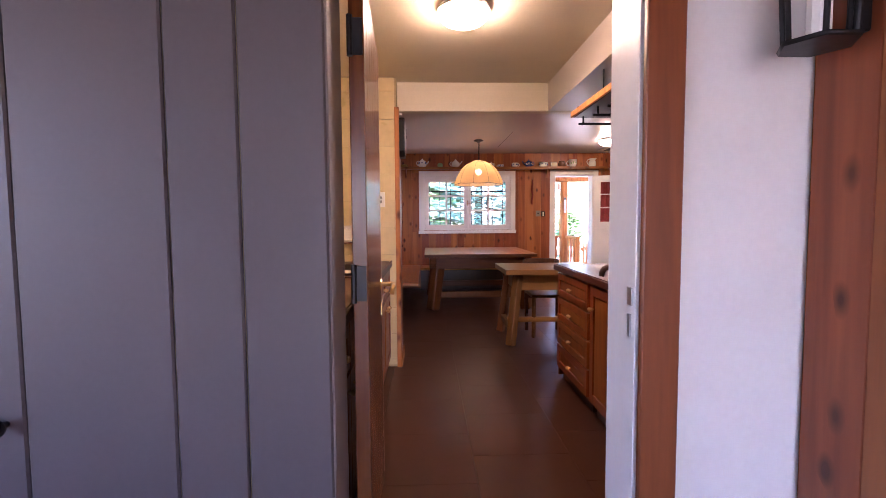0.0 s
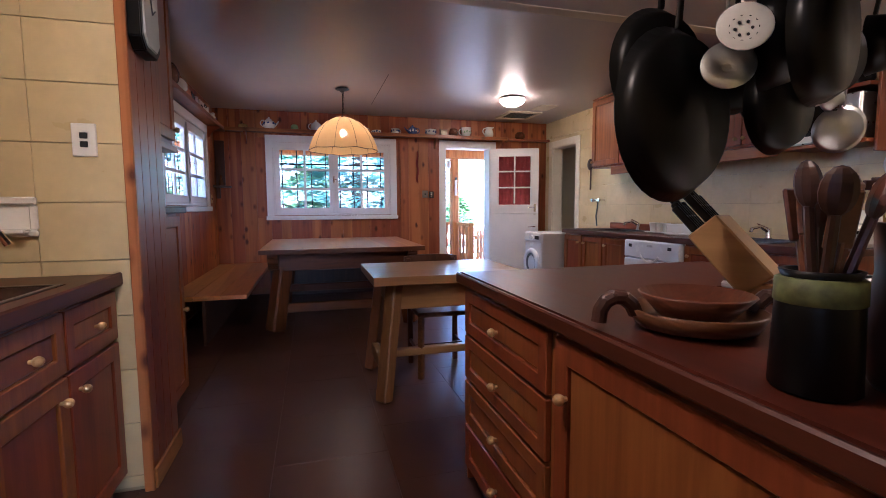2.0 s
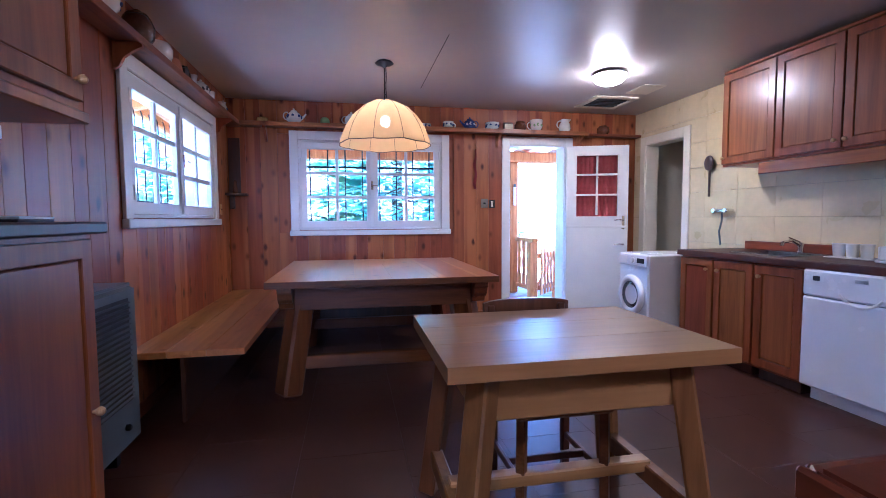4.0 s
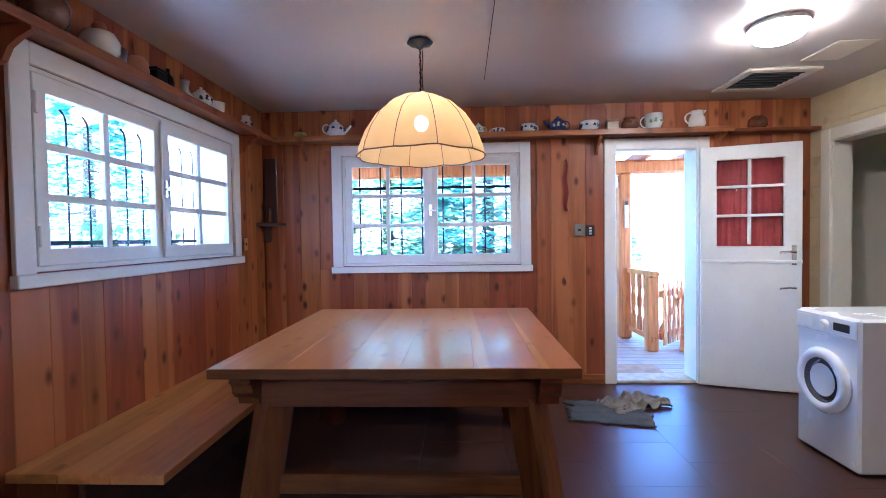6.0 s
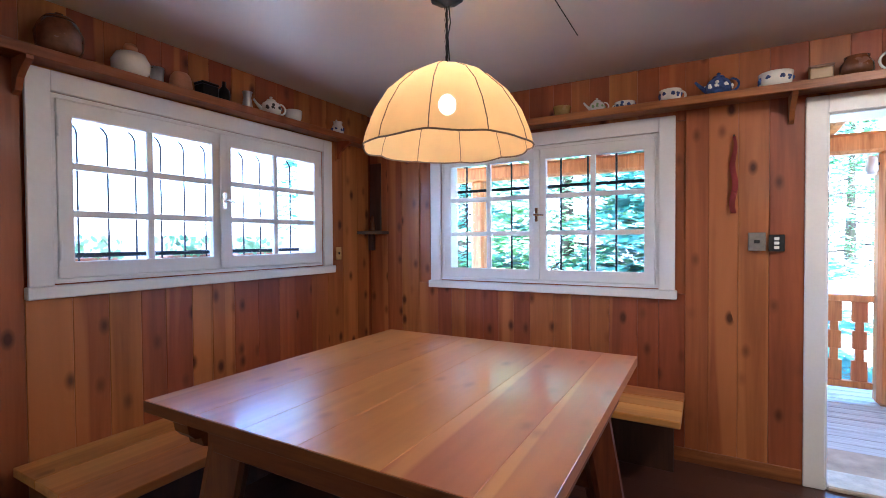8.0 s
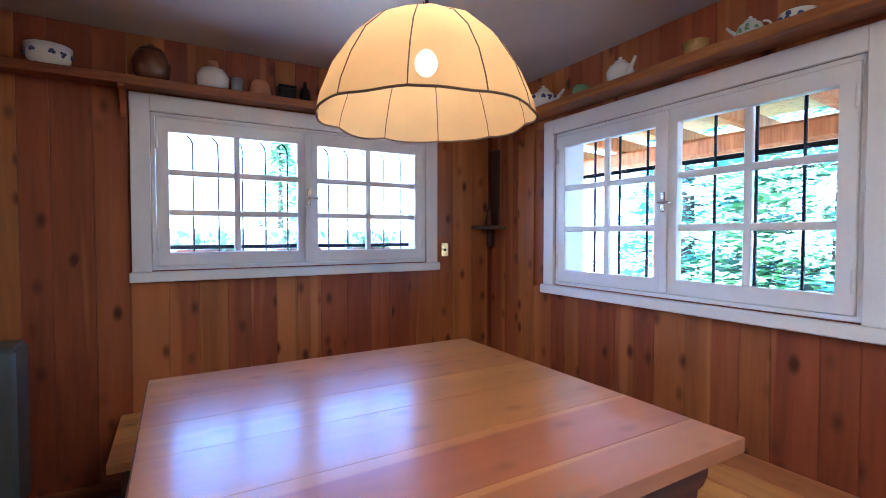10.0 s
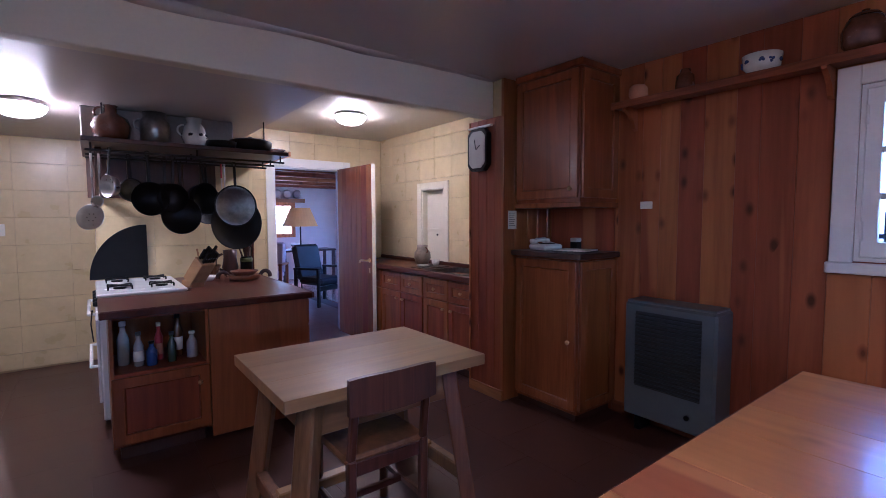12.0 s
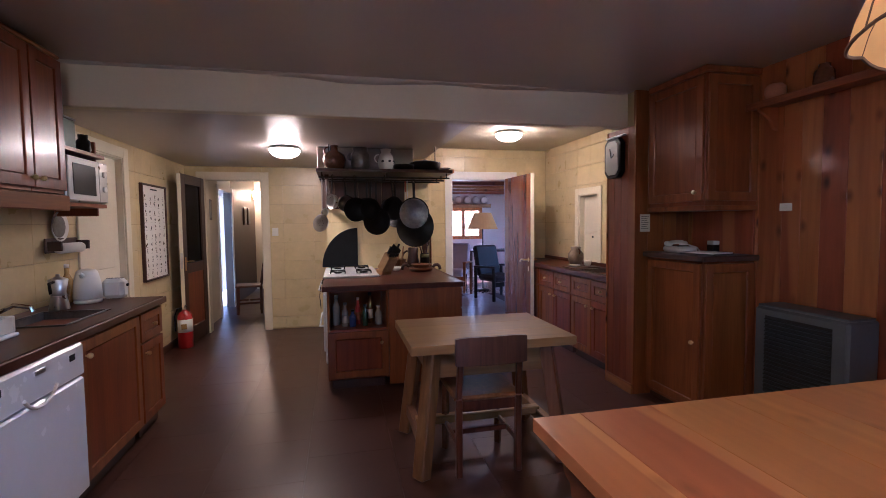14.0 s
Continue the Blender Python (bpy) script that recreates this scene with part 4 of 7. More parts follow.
# hanging shelf with rail over the island
hs = thing("pot_shelf", (0, 0, 0), "dark wooden hanging shelf with brackets and hook rail", "shelf")
part("board", box(1.15, 2.47, 1.735, 2.735, 1.925, 1.955, b=0.004), DARKWOOD, hs)
b = bmesh.new()
beam(b, (2.38, 1.74, 1.62), (2.38, 2.45, 1.91), 0.04, 0.05)
part("bracket", b, DARKWOOD, hs)
# dark upright boards, added to deepen the shade below the shelf
for i in range(7):
    part("back_board", box(1.50 + i * 0.136, 1.633 + i * 0.136, 1.738, 1.756, 1.60, 1.924, b=0.003), DARKWOOD, hs)
part("edge_strip", box(1.132, 1.149, 1.735, 2.735, 1.925, 1.962, b=0.003), LOG, hs, "pale orange wooden edge strip")
for y in (2.20, 2.42, 2.68):
    b = bmesh.new()
    rod(b, (1.17, y, 1.875), (2.45, y, 1.875), 0.008)
    for x in (1.2, 1.8, 2.42):
        rod(b, (x, y, 1.875), (x, y, 1.925), 0.006)
    part("hook_rail", b, IRON, hs)
for x, y in ((1.3, 2.6), (2.35, 2.6)):
    part("hanger", rod(bmesh.new(), (x, y, 1.955), (x, y, LOW), 0.005), IRON, hs)

single("cooker_hood", box(1.50, 2.468, 1.735, 2.46, 1.957, LOW - 0.002, b=0.008), HOOD, (0, 0, 0), "grey plastered hood box above the pot shelf", "hood")

# west counter with sink
for i, (y0, y1) in enumerate(((1.10, 1.92), (1.924, 2.74), (2.744, 3.555))):
    c = carcass("sink_cabinet" if i == 1 else "base_cabinet", -0.632, -0.16, y0, y1, 0, 0.87, "cherry base cabinet with drawers over doors", group="alcove units")
    mid = (y0 + y1) / 2
    for u0, u1, kn in ((y0 + 0.012, mid - 0.005, mid - 0.06), (mid + 0.005, y1 - 0.012, mid + 0.06)):
        panel_door(c, "+x", -0.16, u0, u1, 0.66, 0.85, ((u0 + u1) / 2, 0.755), "drawer")
        panel_door(c, "+x", -0.16, u0, u1, 0.10, 0.645, (kn, 0.58))
wtop = thing("alcove_worktop", (0, 0, 0), "red-brown stained alcove worktop with a sink cut-out", "worktop")
part("top", slab(-0.634, -0.14, 1.09, 3.578, 0.872, 0.912, [(-0.56, -0.21, 2.72, 3.32)]), WORKTOP, wtop)
part("edge_strip", box(-0.139, -0.122, 1.09, 3.578, 0.866, 0.918, b=0.006), WORKTOP, wtop)
part("splash_strip", box(-0.633, -0.612, 1.09, 3.577, 0.913, 0.955, b=0.005), WORKTOP, wtop)


def sink(x0, x1, y0, y1, z, depth, label):
    e = thing("sink", (0, 0, 0), label, "sink")
    b = bmesh.new()
    t = 0.004
    bx(b, x0, x1, y0, y1, z - depth, z - depth + t, 0)
    bx(b, x0, x0 + t, y0, y1, z - depth + t, z, 0)
    bx(b, x1 - t, x1, y0, y1, z - depth + t, z, 0)
    bx(b, x0 + t, x1 - t, y0, y0 + t, z - depth + t, z, 0)
    bx(b, x0 + t, x1 - t, y1 - t, y1, z - depth + t, z, 0)
    part("basin", b, DULLSTEEL, e)
    part("drain", lathe(bmesh.new(), [(0.03, z - depth + t), (0.035, z - depth + 0.008), (0.012, z - depth + 0.007)], 16, ((x0 + x1) / 2, (y0 + y1) / 2, 0)), CHROME, e)
    b = bmesh.new()
    bx(b, x0 - 0.016, x1 + 0.016, y0 - 0.016, y0, z + 0.001, z + 0.006, 0.002)
    bx(b, x0 - 0.016, x1 + 0.016, y1, y1 + 0.016, z + 0.001, z + 0.006, 0.002)
    bx(b, x0 - 0.016, x0, y0, y1, z + 0.001, z + 0.006, 0.002)
    bx(b, x1, x1 + 0.016, y0, y1, z + 0.001, z + 0.006, 0.002)
    part("flange", b, DULLSTEEL, e)
    return e


sink(-0.55, -0.22, 2.75, 3.29, 0.912, 0.17, "steel sink set in the alcove worktop")

# east counter
z0 = 0.86
FX = 3.585
units = ((3.47, 3.86, "drawer_cabinet"), (3.864, 4.60, "base_cabinet"), (5.335, 5.72, "base_cabinet"), (5.724, 6.49, "sink_cabinet"))
for y0, y1, nm in units:
    c = carcass(nm, FX, E - 0.003, y0, y1, 0, z0, "cherry base cabinet with panelled doors", group="east units")
    if nm == "drawer_cabinet":
        panel_door(c, "-x", FX, y0 + 0.01, y1 - 0.01, 0.65, 0.84, ((y0 + y1) / 2, 0.745), "drawer")
        panel_door(c, "-x", FX, y0 + 0.01, y1 - 0.01, 0.10, 0.635, (y1 - 0.06, 0.57))
    else:
        k = max(1, round((y1 - y0) / 0.5))
        for i in range(k):
            u0, u1 = y0 + (y1 - y0) * i / k + 0.008, y0 + (y1 - y0) * (i + 1) / k - 0.008
            panel_door(c, "-x", FX, u0, u1, 0.10, 0.84, (u1 - 0.05 if i % 2 == 0 else u0 + 0.05, 0.76))
wtop = thing("east_worktop", (0, 0, 0), "red-brown stained worktop with two sink cut-outs", "worktop")
part("top", slab(FX - 0.022, E - 0.003, 3.42, 6.515, z0 + 0.002, z0 + 0.042, [(3.70, 4.07, 3.94, 4.44), (3.70, 4.07, 5.60, 6.10)]), WORKTOP, wtop)
part("edge_strip", box(FX - 0.036, FX - 0.023, 3.42, 6.515, z0 - 0.004, z0 + 0.041, b=0.004), WORKTOP, wtop)
single("splash_ledge", box(4.14, E - 0.003, 5.60, 6.40, 0.903, 0.975, b=0.008), CHERRY_H, (0, 0, 0), "reddish wooden ledge behind the sink", "ledge")
sink(3.715, 4.055, 3.965, 4.415, z0 + 0.042, 0.16, "steel sink in the east worktop")
sink(3.715, 4.055, 5.625, 6.075, z0 + 0.042, 0.16, "steel sink in the east worktop")

# dishwasher
dw = thing("dishwasher", (0, 0, 0), "white front-loading dishwasher under the worktop", "dishwasher")
D0, D1 = 4.61, 5.325
part("body", box(FX + 0.01, E - 0.003, D0, D1, 0.08, 0.855, b=0.003), ENAMEL, dw)
part("plinth", box(FX + 0.04, E - 0.02, D0 + 0.02, D1 - 0.02, 0, 0.08, b=0), ENAMEL, dw)
part("door", box(FX - 0.045, FX + 0.009, D0 + 0.003, D1 - 0.003, 0.10, 0.68, b=0.01), ENAMEL, dw)
p = part("control_panel", box(FX - 0.048, FX + 0.009, D0 + 0.003, D1 - 0.003, 0.686, 0.853, b=0.012), ENAMEL, dw)
b = bmesh.new()
tube(b, arc((FX - 0.05, (D0 + D1) / 2, 0.80), 0.14, 215, 325, 8, "yz"), 0.008)
part("handle_recess", b, PLASTIC, p)
part("maker_badge", box(FX - 0.051, FX - 0.0475, D0 + 0.32, D0 + 0.39, 0.80, 0.82, b=0.001), STEEL, p)
for y in (D0 + 0.09, D1 - 0.12):
    part("button", box(FX - 0.052, FX - 0.0475, y, y + 0.045, 0.785, 0.815, b=0.002), DARKGREY, p)

# washing machine
wm = thing("washing_machine", pose(3.30, 6.56, 0), "white front-loading washing machine", "washing machine")
part("body", box(0, 0.58, 0, 0.46, 0.01, 0.85, b=0.015), ENAMEL, wm)
p = part("control_panel", box(-0.012, 0.0, 0.01, 0.45, 0.735, 0.84, b=0.005), ENAMEL, wm)
part("dial", lathe(bmesh.new(), [(0.028, 0), (0.028, 0.012), (0.02, 0.02)], 18), PLASTIC, p).matrix_basis = pose(-0.012, 0.22, 0.787, 0, -90, 0)
part("drawer_front", box(-0.016, -0.012, 0.31, 0.44, 0.75, 0.825, b=0.002), PLASTIC, p)
part("display", box(-0.015, -0.012, 0.05, 0.16, 0.765, 0.81, b=0.002), DARKGREY, p)
d = part("door_ring", lathe(bmesh.new(), [(0.135, 0.0), (0.185, 0.0), (0.19, 0.02), (0.17, 0.045), (0.135, 0.04), (0.125, 0.02)], 32), ENAMEL, wm)
d.matrix_basis = pose(0.0, 0.23, 0.46, 0, -90, 0)
part("door_glass", lathe(bmesh.new(), [(0.01, 0.012), (0.08, 0.016), (0.128, 0.03), (0.128, 0.0), (0.01, 0.0)], 28), mat("dark_glass", (0.03, 0.035, 0.05), 0.08, coat=1.0), d)
for x in (0.05, 0.53):
    for y in (0.05, 0.41):
        part("foot", lathe(bmesh.new(), [(0.018, 0), (0.02, 0.004), (0.012, 0.012)], 10, (x, y, 0)), BLACK, wm)

# upper cabinets
UB, UT = 1.62, 2.40
edges = (4.06, 4.36, 4.86, 5.36, 5.86, 6.37)
for i, (y0, y1) in enumerate(zip(edges, edges[1:])):
    c = thing("wall_cabinet", (0, 0, 0), "cherry wall cabinet with a raised-panel door", "cabinet", "wall cabinets")
    part("body", box(3.86, E - 0.003, y0, y1 - 0.003, UB, UT, b=0.002), CHERRY, c)
    panel_door(c, "-x", 3.86, y0 + 0.004, y1 - 0.007, UB + 0.02, UT - 0.01, (y0 + 0.035 if i % 2 else y1 - 0.035, UB + 0.07))
single("cabinet_cornice", box(3.845, E - 0.003, 4.06, 6.37, 2.402, 2.425, b=0.006), CHERRY_H, (0, 0, 0), "cherry cornice strip above the wall cabinets", "cornice")
single("cabinet_pelmet", box(3.83, 3.857, 4.06, 5.98, 1.522, 1.612, b=0.006), CHERRY_H, (0, 0, 0), "cherry pelmet under the wall cabinets", "pelmet")

# corner cabinet beside the pier
c = thing("phone_cabinet", (0, 0, 0), "tall cherry cabinet in two parts with a niche", "cabinet")
CX, C0, C1 = -0.165, 3.985, 4.555
part("lower_body", box(W, CX, C0, C1, 0.06, 1.14, b=0.002), CHERRY, c)
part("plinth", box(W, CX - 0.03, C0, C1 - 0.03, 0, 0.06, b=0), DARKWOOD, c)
panel_door(c, "+x", CX, C0 + 0.01, C1 - 0.01, 0.09, 1.125, (C1 - 0.055, 0.57))
panel_door(c, "+y", C1, W + 0.01, CX - 0.01, 0.09, 1.125)
part("ledge", box(W, CX + 0.045, C0 - 0.02, C1 + 0.045, 1.142, 1.18, b=0.006), DARKWOOD, c)
part("niche_back", box(W, W + 0.02, C0, C1, 1.18, 1.53, b=0.002), CEDAR, c)
part("upper_body", box(W, CX, C0, C1, 1.53, 2.44, b=0.002), CHERRY, c)
panel_door(c, "+x", CX, C0 + 0.01, C1 - 0.01, 1.56, 2.41, (C1 - 0.055, 1.62))
panel_door(c, "+y", C1, W + 0.01, CX - 0.01, 1.56, 2.41)
part("cornice", box(W, CX + 0.03, C0, C1 + 0.03, 2.42, 2.466, b=0.008), CHERRY, c)
part("lower_lip", box(W, CX + 0.02, C0, C1 + 0.02, 1.495, 1.53, b=0.004), CHERRY, c)

# gas heater
h = thing("gas_heater", (0, 0, 0), "grey-green wall heater with a louvred front", "heater")
part("body", box(W + 0.001, -0.37, 4.78, 5.35, 0.12, 0.87, b=0.012), GREY, h)
part("top_grid", box(W + 0.02, -0.38, 4.79, 5.34, 0.87, 0.885, b=0.003), GREY, h)
f = part("front_frame", box(-0.37, -0.362, 4.79, 5.34, 0.13, 0.86, b=0.003), GREY, h)
part("opening", box(-0.362, -0.3605, 4.86, 5.27, 0.33, 0.82, b=0), DARKGREY, f)
for i in range(19):
    b = bmesh.new()
    bx(b, -0.018, 0.0, 4.86, 5.27, -0.002, 0.002, 0, pose(-0.352, 0, 0.34 + i * 0.0253, 0, 35, 0))
    part("louvre", b, LOUVRE, f)
part("tap", lathe(bmesh.new(), [(0.016, 0), (0.016, 0.014), (0.01, 0.02)], 12), BLACK, h).matrix_basis = pose(-0.362, 5.2, 0.22, 0, 90, 0)
for y in (4.84, 5.28):
    part("foot", box(W + 0.02, -0.44, y - 0.02, y + 0.02, 0, 0.12, b=0.003), BLACK, h)


# ---- outside: porch, trees ----
pd = setting("porch_deck", box(-1.8, 6.0, N + 0.22, 10.6, -0.2, -0.085, b=0), DECK, "weathered porch deck")
pr = thing("porch_roof", (0, 0, 0), "timber porch roof on log posts", "porch")
part("roof_boards", box(-2.0, 6.2, N + 0.22, 10.9, 2.52, 2.58, b=0), LOG, pr)
for i in range(12):
    x = -1.7 + i * 0.66
    b = bmesh.new()
    beam(b, (x, N + 0.23, 2.47), (x, 10.8, 2.33), 0.10, 0.14, 0.02)
    part("rafter", b, LOG, pr)
b = bmesh.new()
beam(b, (-2, 10.25, 2.2), (6.2, 10.25, 2.2), 0.16, 0.18, 0.03)
part("eaves_beam", b, LOG, pr)
for x in (-0.52, 3.33, 5.9):
    b = bmesh.new()
    beam(b, (x, 10.25, -0.06), (x, 10.25, 2.12), 0.17, 0.17, 0.03)
    part("post", b, LOG, pr)


ev = thing("west_eaves", (0, 0, 0), "orange timber eaves over the west window", "eaves")
part("soffit", box(-1.55, W - 0.23, 5.0, N + 0.2, 2.50, 2.54, b=0.004), LOG, ev)
part("fascia", box(-1.58, -1.551, 5.0, N + 0.2, 2.34, 2.54, b=0.006), LOG, ev)
for i in range(6):
    b = bmesh.new()
    beam(b, (W - 0.225, 5.2 + i * 0.55, 2.46), (-1.70, 5.2 + i * 0.55, 2.25), 0.09, 0.13, 0.015)
    part("rafter_tail", b, LOG, ev)


def railing(m, length, n):
    e = thing("porch_railing", m, "orange timber porch railing with cut-out balusters", "railing")
    part("hand_rail", box(0, length, -0.05, 0.05, 0.88, 0.94, b=0.008), LOG, e)
    part("bottom_rail", box(0, length, -0.03, 0.03, 0.12, 0.18, b=0.006), LOG, e)
    for i in range(n):
        x = length * (i + 0.5) / n
        b = bmesh.new()
        bx(b, x - 0.055, x + 0.055, -0.015, 0.015, 0.18, 0.36, 0.004)
        bx(b, x - 0.03, x + 0.03, -0.0145, 0.0145, 0.36, 0.46, 0.004)
        bx(b, x - 0.05, x + 0.05, -0.015, 0.015, 0.46, 0.62, 0.004)
        bx(b, x - 0.03, x + 0.03, -0.0145, 0.0145, 0.62, 0.70, 0.004)
        bx(b, x - 0.055, x + 0.055, -0.015, 0.015, 0.70, 0.88, 0.004)
        part("baluster", b, LOG, e)
    return e


railing(pose(-0.42, 10.25, -0.06), 3.65, 21)
railing(pose(-1.8, 10.25, -0.06), 1.18, 7)
railing(pose(3.42, 9.46, -0.06, 0, 0, 92), 0.72, 4)
b = bmesh.new()
bx(b, 3.345, 3.475, 9.49, 9.62, -0.06, 0.818, 0.015)
single("newel_post", b, LOG, (0, 0, 0), "short orange newel post on the porch", "post")
gt = thing("porch_gate", pose(3.53, 9.60, -0.06, 0, 0, 44), "slatted timber gate at the porch steps", "gate")
for z in (0.12, 0.62):
    part("rail", box(0.0, 0.78, -0.02, 0.02, z, z + 0.08, b=0.005), LOG, gt)
for i in range(6):
    part("slat", box(0.02 + i * 0.13, 0.10 + i * 0.13, -0.037, -0.021, 0.05, 0.80, b=0.004), LOG, gt)
b = bmesh.new()
beam(b, (0.05, 0.03, 0.20), (0.74, 0.03, 0.64), 0.02, 0.07, 0.004)
part("brace", b, LOG, gt)
single("door_mat", box(2.60, 3.16, 8.47, 8.92, -0.054, -0.038, b=0.006), mat("coir_mat", (0.36, 0.27, 0.18), 0.95, var=0.3, scale=9, bump=0.6, fine=160), (0, 0, 0), "worn tan coir door mat on the porch boards", "door mat")


def conifer(name, x, y, base, height, radius, clumps, material, label, seed):
    """A tree: tapered trunk, limbs, and a crown of many small sprays."""
    rnd = random.Random(seed)
    e = thing(name, (x, y, base), label, "tree")
    b = bmesh.new()
    rod(b, (0, 0, 0), (0.05, 0, height), 0.16, 0.02, 10)
    part("trunk", b, BARK, e)
    b = bmesh.new()
    for i in range(26):
        z = height * (0.1 + 0.85 * i / 26)
        a = i * 2.4
        r = radius * (1 - z / height) * 0.8
        rod(b, (0, 0, z), (r * math.cos(a), r * math.sin(a), z - 0.12 * r), 0.03, 0.008, 5)
    tagged(part("limbs", b, BARK, e), kind="stuff")
    verts, faces = [], []
    for i in range(clumps):
        z = height * (0.04 + 0.96 * rnd.random() ** 1.25)
        a = rnd.random() * 6.283
        lay = 0.75 + 0.25 * math.sin(z * 9 + a * 2)
        r = radius * (1.05 - z / height) * (0.45 + 0.6 * rnd.random() ** 0.5) * lay
        c = Vector((r * math.cos(a), r * math.sin(a), z - 0.15 * r))
        out = Vector((math.cos(a), math.sin(a), -0.3 + 0.5 * rnd.random()))
        side = Vector((-math.sin(a), math.cos(a), rnd.uniform(-0.5, 0.5)))
        s = rnd.uniform(0.09, 0.2)
        k = len(verts)
        verts += [c - side * s * 0.5, c + out * s * 0.5 - side * s * 0.2, c + out * s * 1.3, c + side * s * 0.5 + out * s * 0.2]
        faces.append((k, k + 1, k + 2, k + 3))
    me = bpy.data.meshes.new("crown")
    me.from_pydata([tuple(v) for v in verts], [], faces)
    me.materials.append(material)
    cr = new("crown", me)
    cr.parent = e
    return e


conifer("conifer", 1.7, 13.4, -0.35, 7.5, 2.5, 24000, LEAFBLUE, "blue-green conifer behind the porch", 1)
conifer("conifer", -0.5, 14.4, -0.35, 8.5, 2.8, 22000, LEAF, "dense green conifer behind the porch", 2)
conifer("conifer", -3.0, 14.6, -0.35, 6.5, 2.2, 12000, LEAFBLUE, "green conifer beyond the porch corner", 3)
conifer("conifer", 5.4, 21.5, -0.35, 6.0, 2.6, 9000, LEAF, "pale green tree down the garden", 4)
conifer("conifer", -6.8, 13.6, -0.35, 7.0, 2.0, 9000, LEAFBLUE, "conifer beyond the garden wall", 5)
conifer("conifer", -13.5, 9.0, -0.35, 5.0, 2.2, 6000, LEAF, "pale tree far beyond the garden wall", 6)
for i, (x, y, h, r) in enumerate(((5.6, 17.2, 1.9, 1.5), (3.4, 17.6, 1.3, 1.2), (8.4, 16.6, 2.4, 1.7))):
    conifer("shrub", x, y, -0.35, h, r, 3500, LEAF, "pale leafy shrub beyond the porch", 20 + i)


# ---- shelves round the dining room, with their crockery ----
sh = thing("plate_shelf", (0, 0, 0), "narrow cedar plate shelf along the window wall", "shelf")
part("board", box(-0.43, 3.46, 7.985, N - 0.003, 2.172, 2.202, b=0.004), CEDAR_X, sh)
part("lip", box(-0.43, 3.46, 7.972, 7.984, 2.16, 2.206, b=0.003), CEDAR_X, sh)


def bracket(bm, m):
    """A small cut-out shelf bracket in the local yz plane, 25 mm thick."""
    out = [(0, 0), (-0.15, 0), (-0.15, -0.025), (-0.10, -0.05), (-0.055, -0.085), (-0.03, -0.135), (0, -0.15)]
    a = [bm.verts.new(m @ Vector((-0.0125, y, z))) for y, z in out]
    c = [bm.verts.new(m @ Vector((0.0125, y, z))) for y, z in out]
    bm.faces.new(a)
    bm.faces.new(c[::-1])
    for i in range(len(out)):
        j = (i + 1) % len(out)
        bm.faces.new((a[i], c[i], c[j], a[j]))
    return bm


for x in (-0.2, 2.38, 3.40):
    part("bracket", bracket(bmesh.new(), pose(x, N - 0.004, 2.171)), CEDAR, sh)
sh = thing("plate_shelf", (0, 0, 0), "narrow cedar plate shelf along the bench wall", "shelf")
part("board", box(W + 0.003, -0.445, 4.60, N - 0.003, 2.168, 2.198, b=0.004), CEDAR_Y, sh)
part("lip", box(-0.444, -0.432, 4.60, 7.97, 2.157, 2.203, b=0.003), CEDAR_Y, sh)
for y in (4.70, 5.76, 7.72):
    part("bracket", bracket(bmesh.new(), pose(W + 0.004, y, 2.167, 0, 0, 90)), CEDAR, sh)


def handle_ring(bm, x, z, r, t=0.006):
    tube(bm, arc((x, 0, z), r, -95, 95, 8), t, 6)


def spots(parent, r, z, material, n=9, seed=1):
    """Small raised painted sprigs round a pot's belly."""
    rnd = random.Random(seed)
    b = bmesh.new()
    for i in range(n):
        a = 2 * math.pi * i / n + rnd.uniform(-0.15, 0.15)
        for k in range(3):
            bmesh.ops.create_icosphere(b, subdivisions=1, radius=rnd.uniform(0.006, 0.012), matrix=pose(r * math.cos(a + 0.08 * k), r * math.sin(a + 0.08 * k), z + rnd.uniform(-0.012, 0.012)) @ Matrix.Diagonal((1, 1, 1, 1)))
    tagged(part("painted_sprigs", b, material, parent), kind="stuff")


def teapot(x, y, z, turn, s, material, label, sprig=None):
    e = thing("teapot", pose(x, y, z, 0, 0, turn) @ Matrix.Scale(s, 4), label, "teapot", "crockery on the shelf")
    part("body", lathe(bmesh.new(), [(0.035, 0), (0.045, 0.004), (0.065, 0.03), (0.07, 0.06), (0.058, 0.09), (0.035, 0.105), (0.033, 0.108)], 20), material, e)
    part("lid", lathe(bmesh.new(), [(0.034, 0.108), (0.028, 0.118), (0.008, 0.125), (0.012, 0.135), (0.002, 0.142)], 16), material, e)
    b = bmesh.new()
    rod(b, (0.055, 0, 0.04), (0.095, 0, 0.075), 0.016, 0.010, 10)
    rod(b, (0.095, 0, 0.075), (0.118, 0, 0.105), 0.010, 0.007, 10)
    part("spout", b, material, e)
    b = bmesh.new()
    tube(b, arc((-0.065, 0, 0.062), 0.035, 80, 280, 9), 0.006, 6)
    part("handle", b, material, e)
    if sprig:
        spots(e, 0.068, 0.06, sprig)


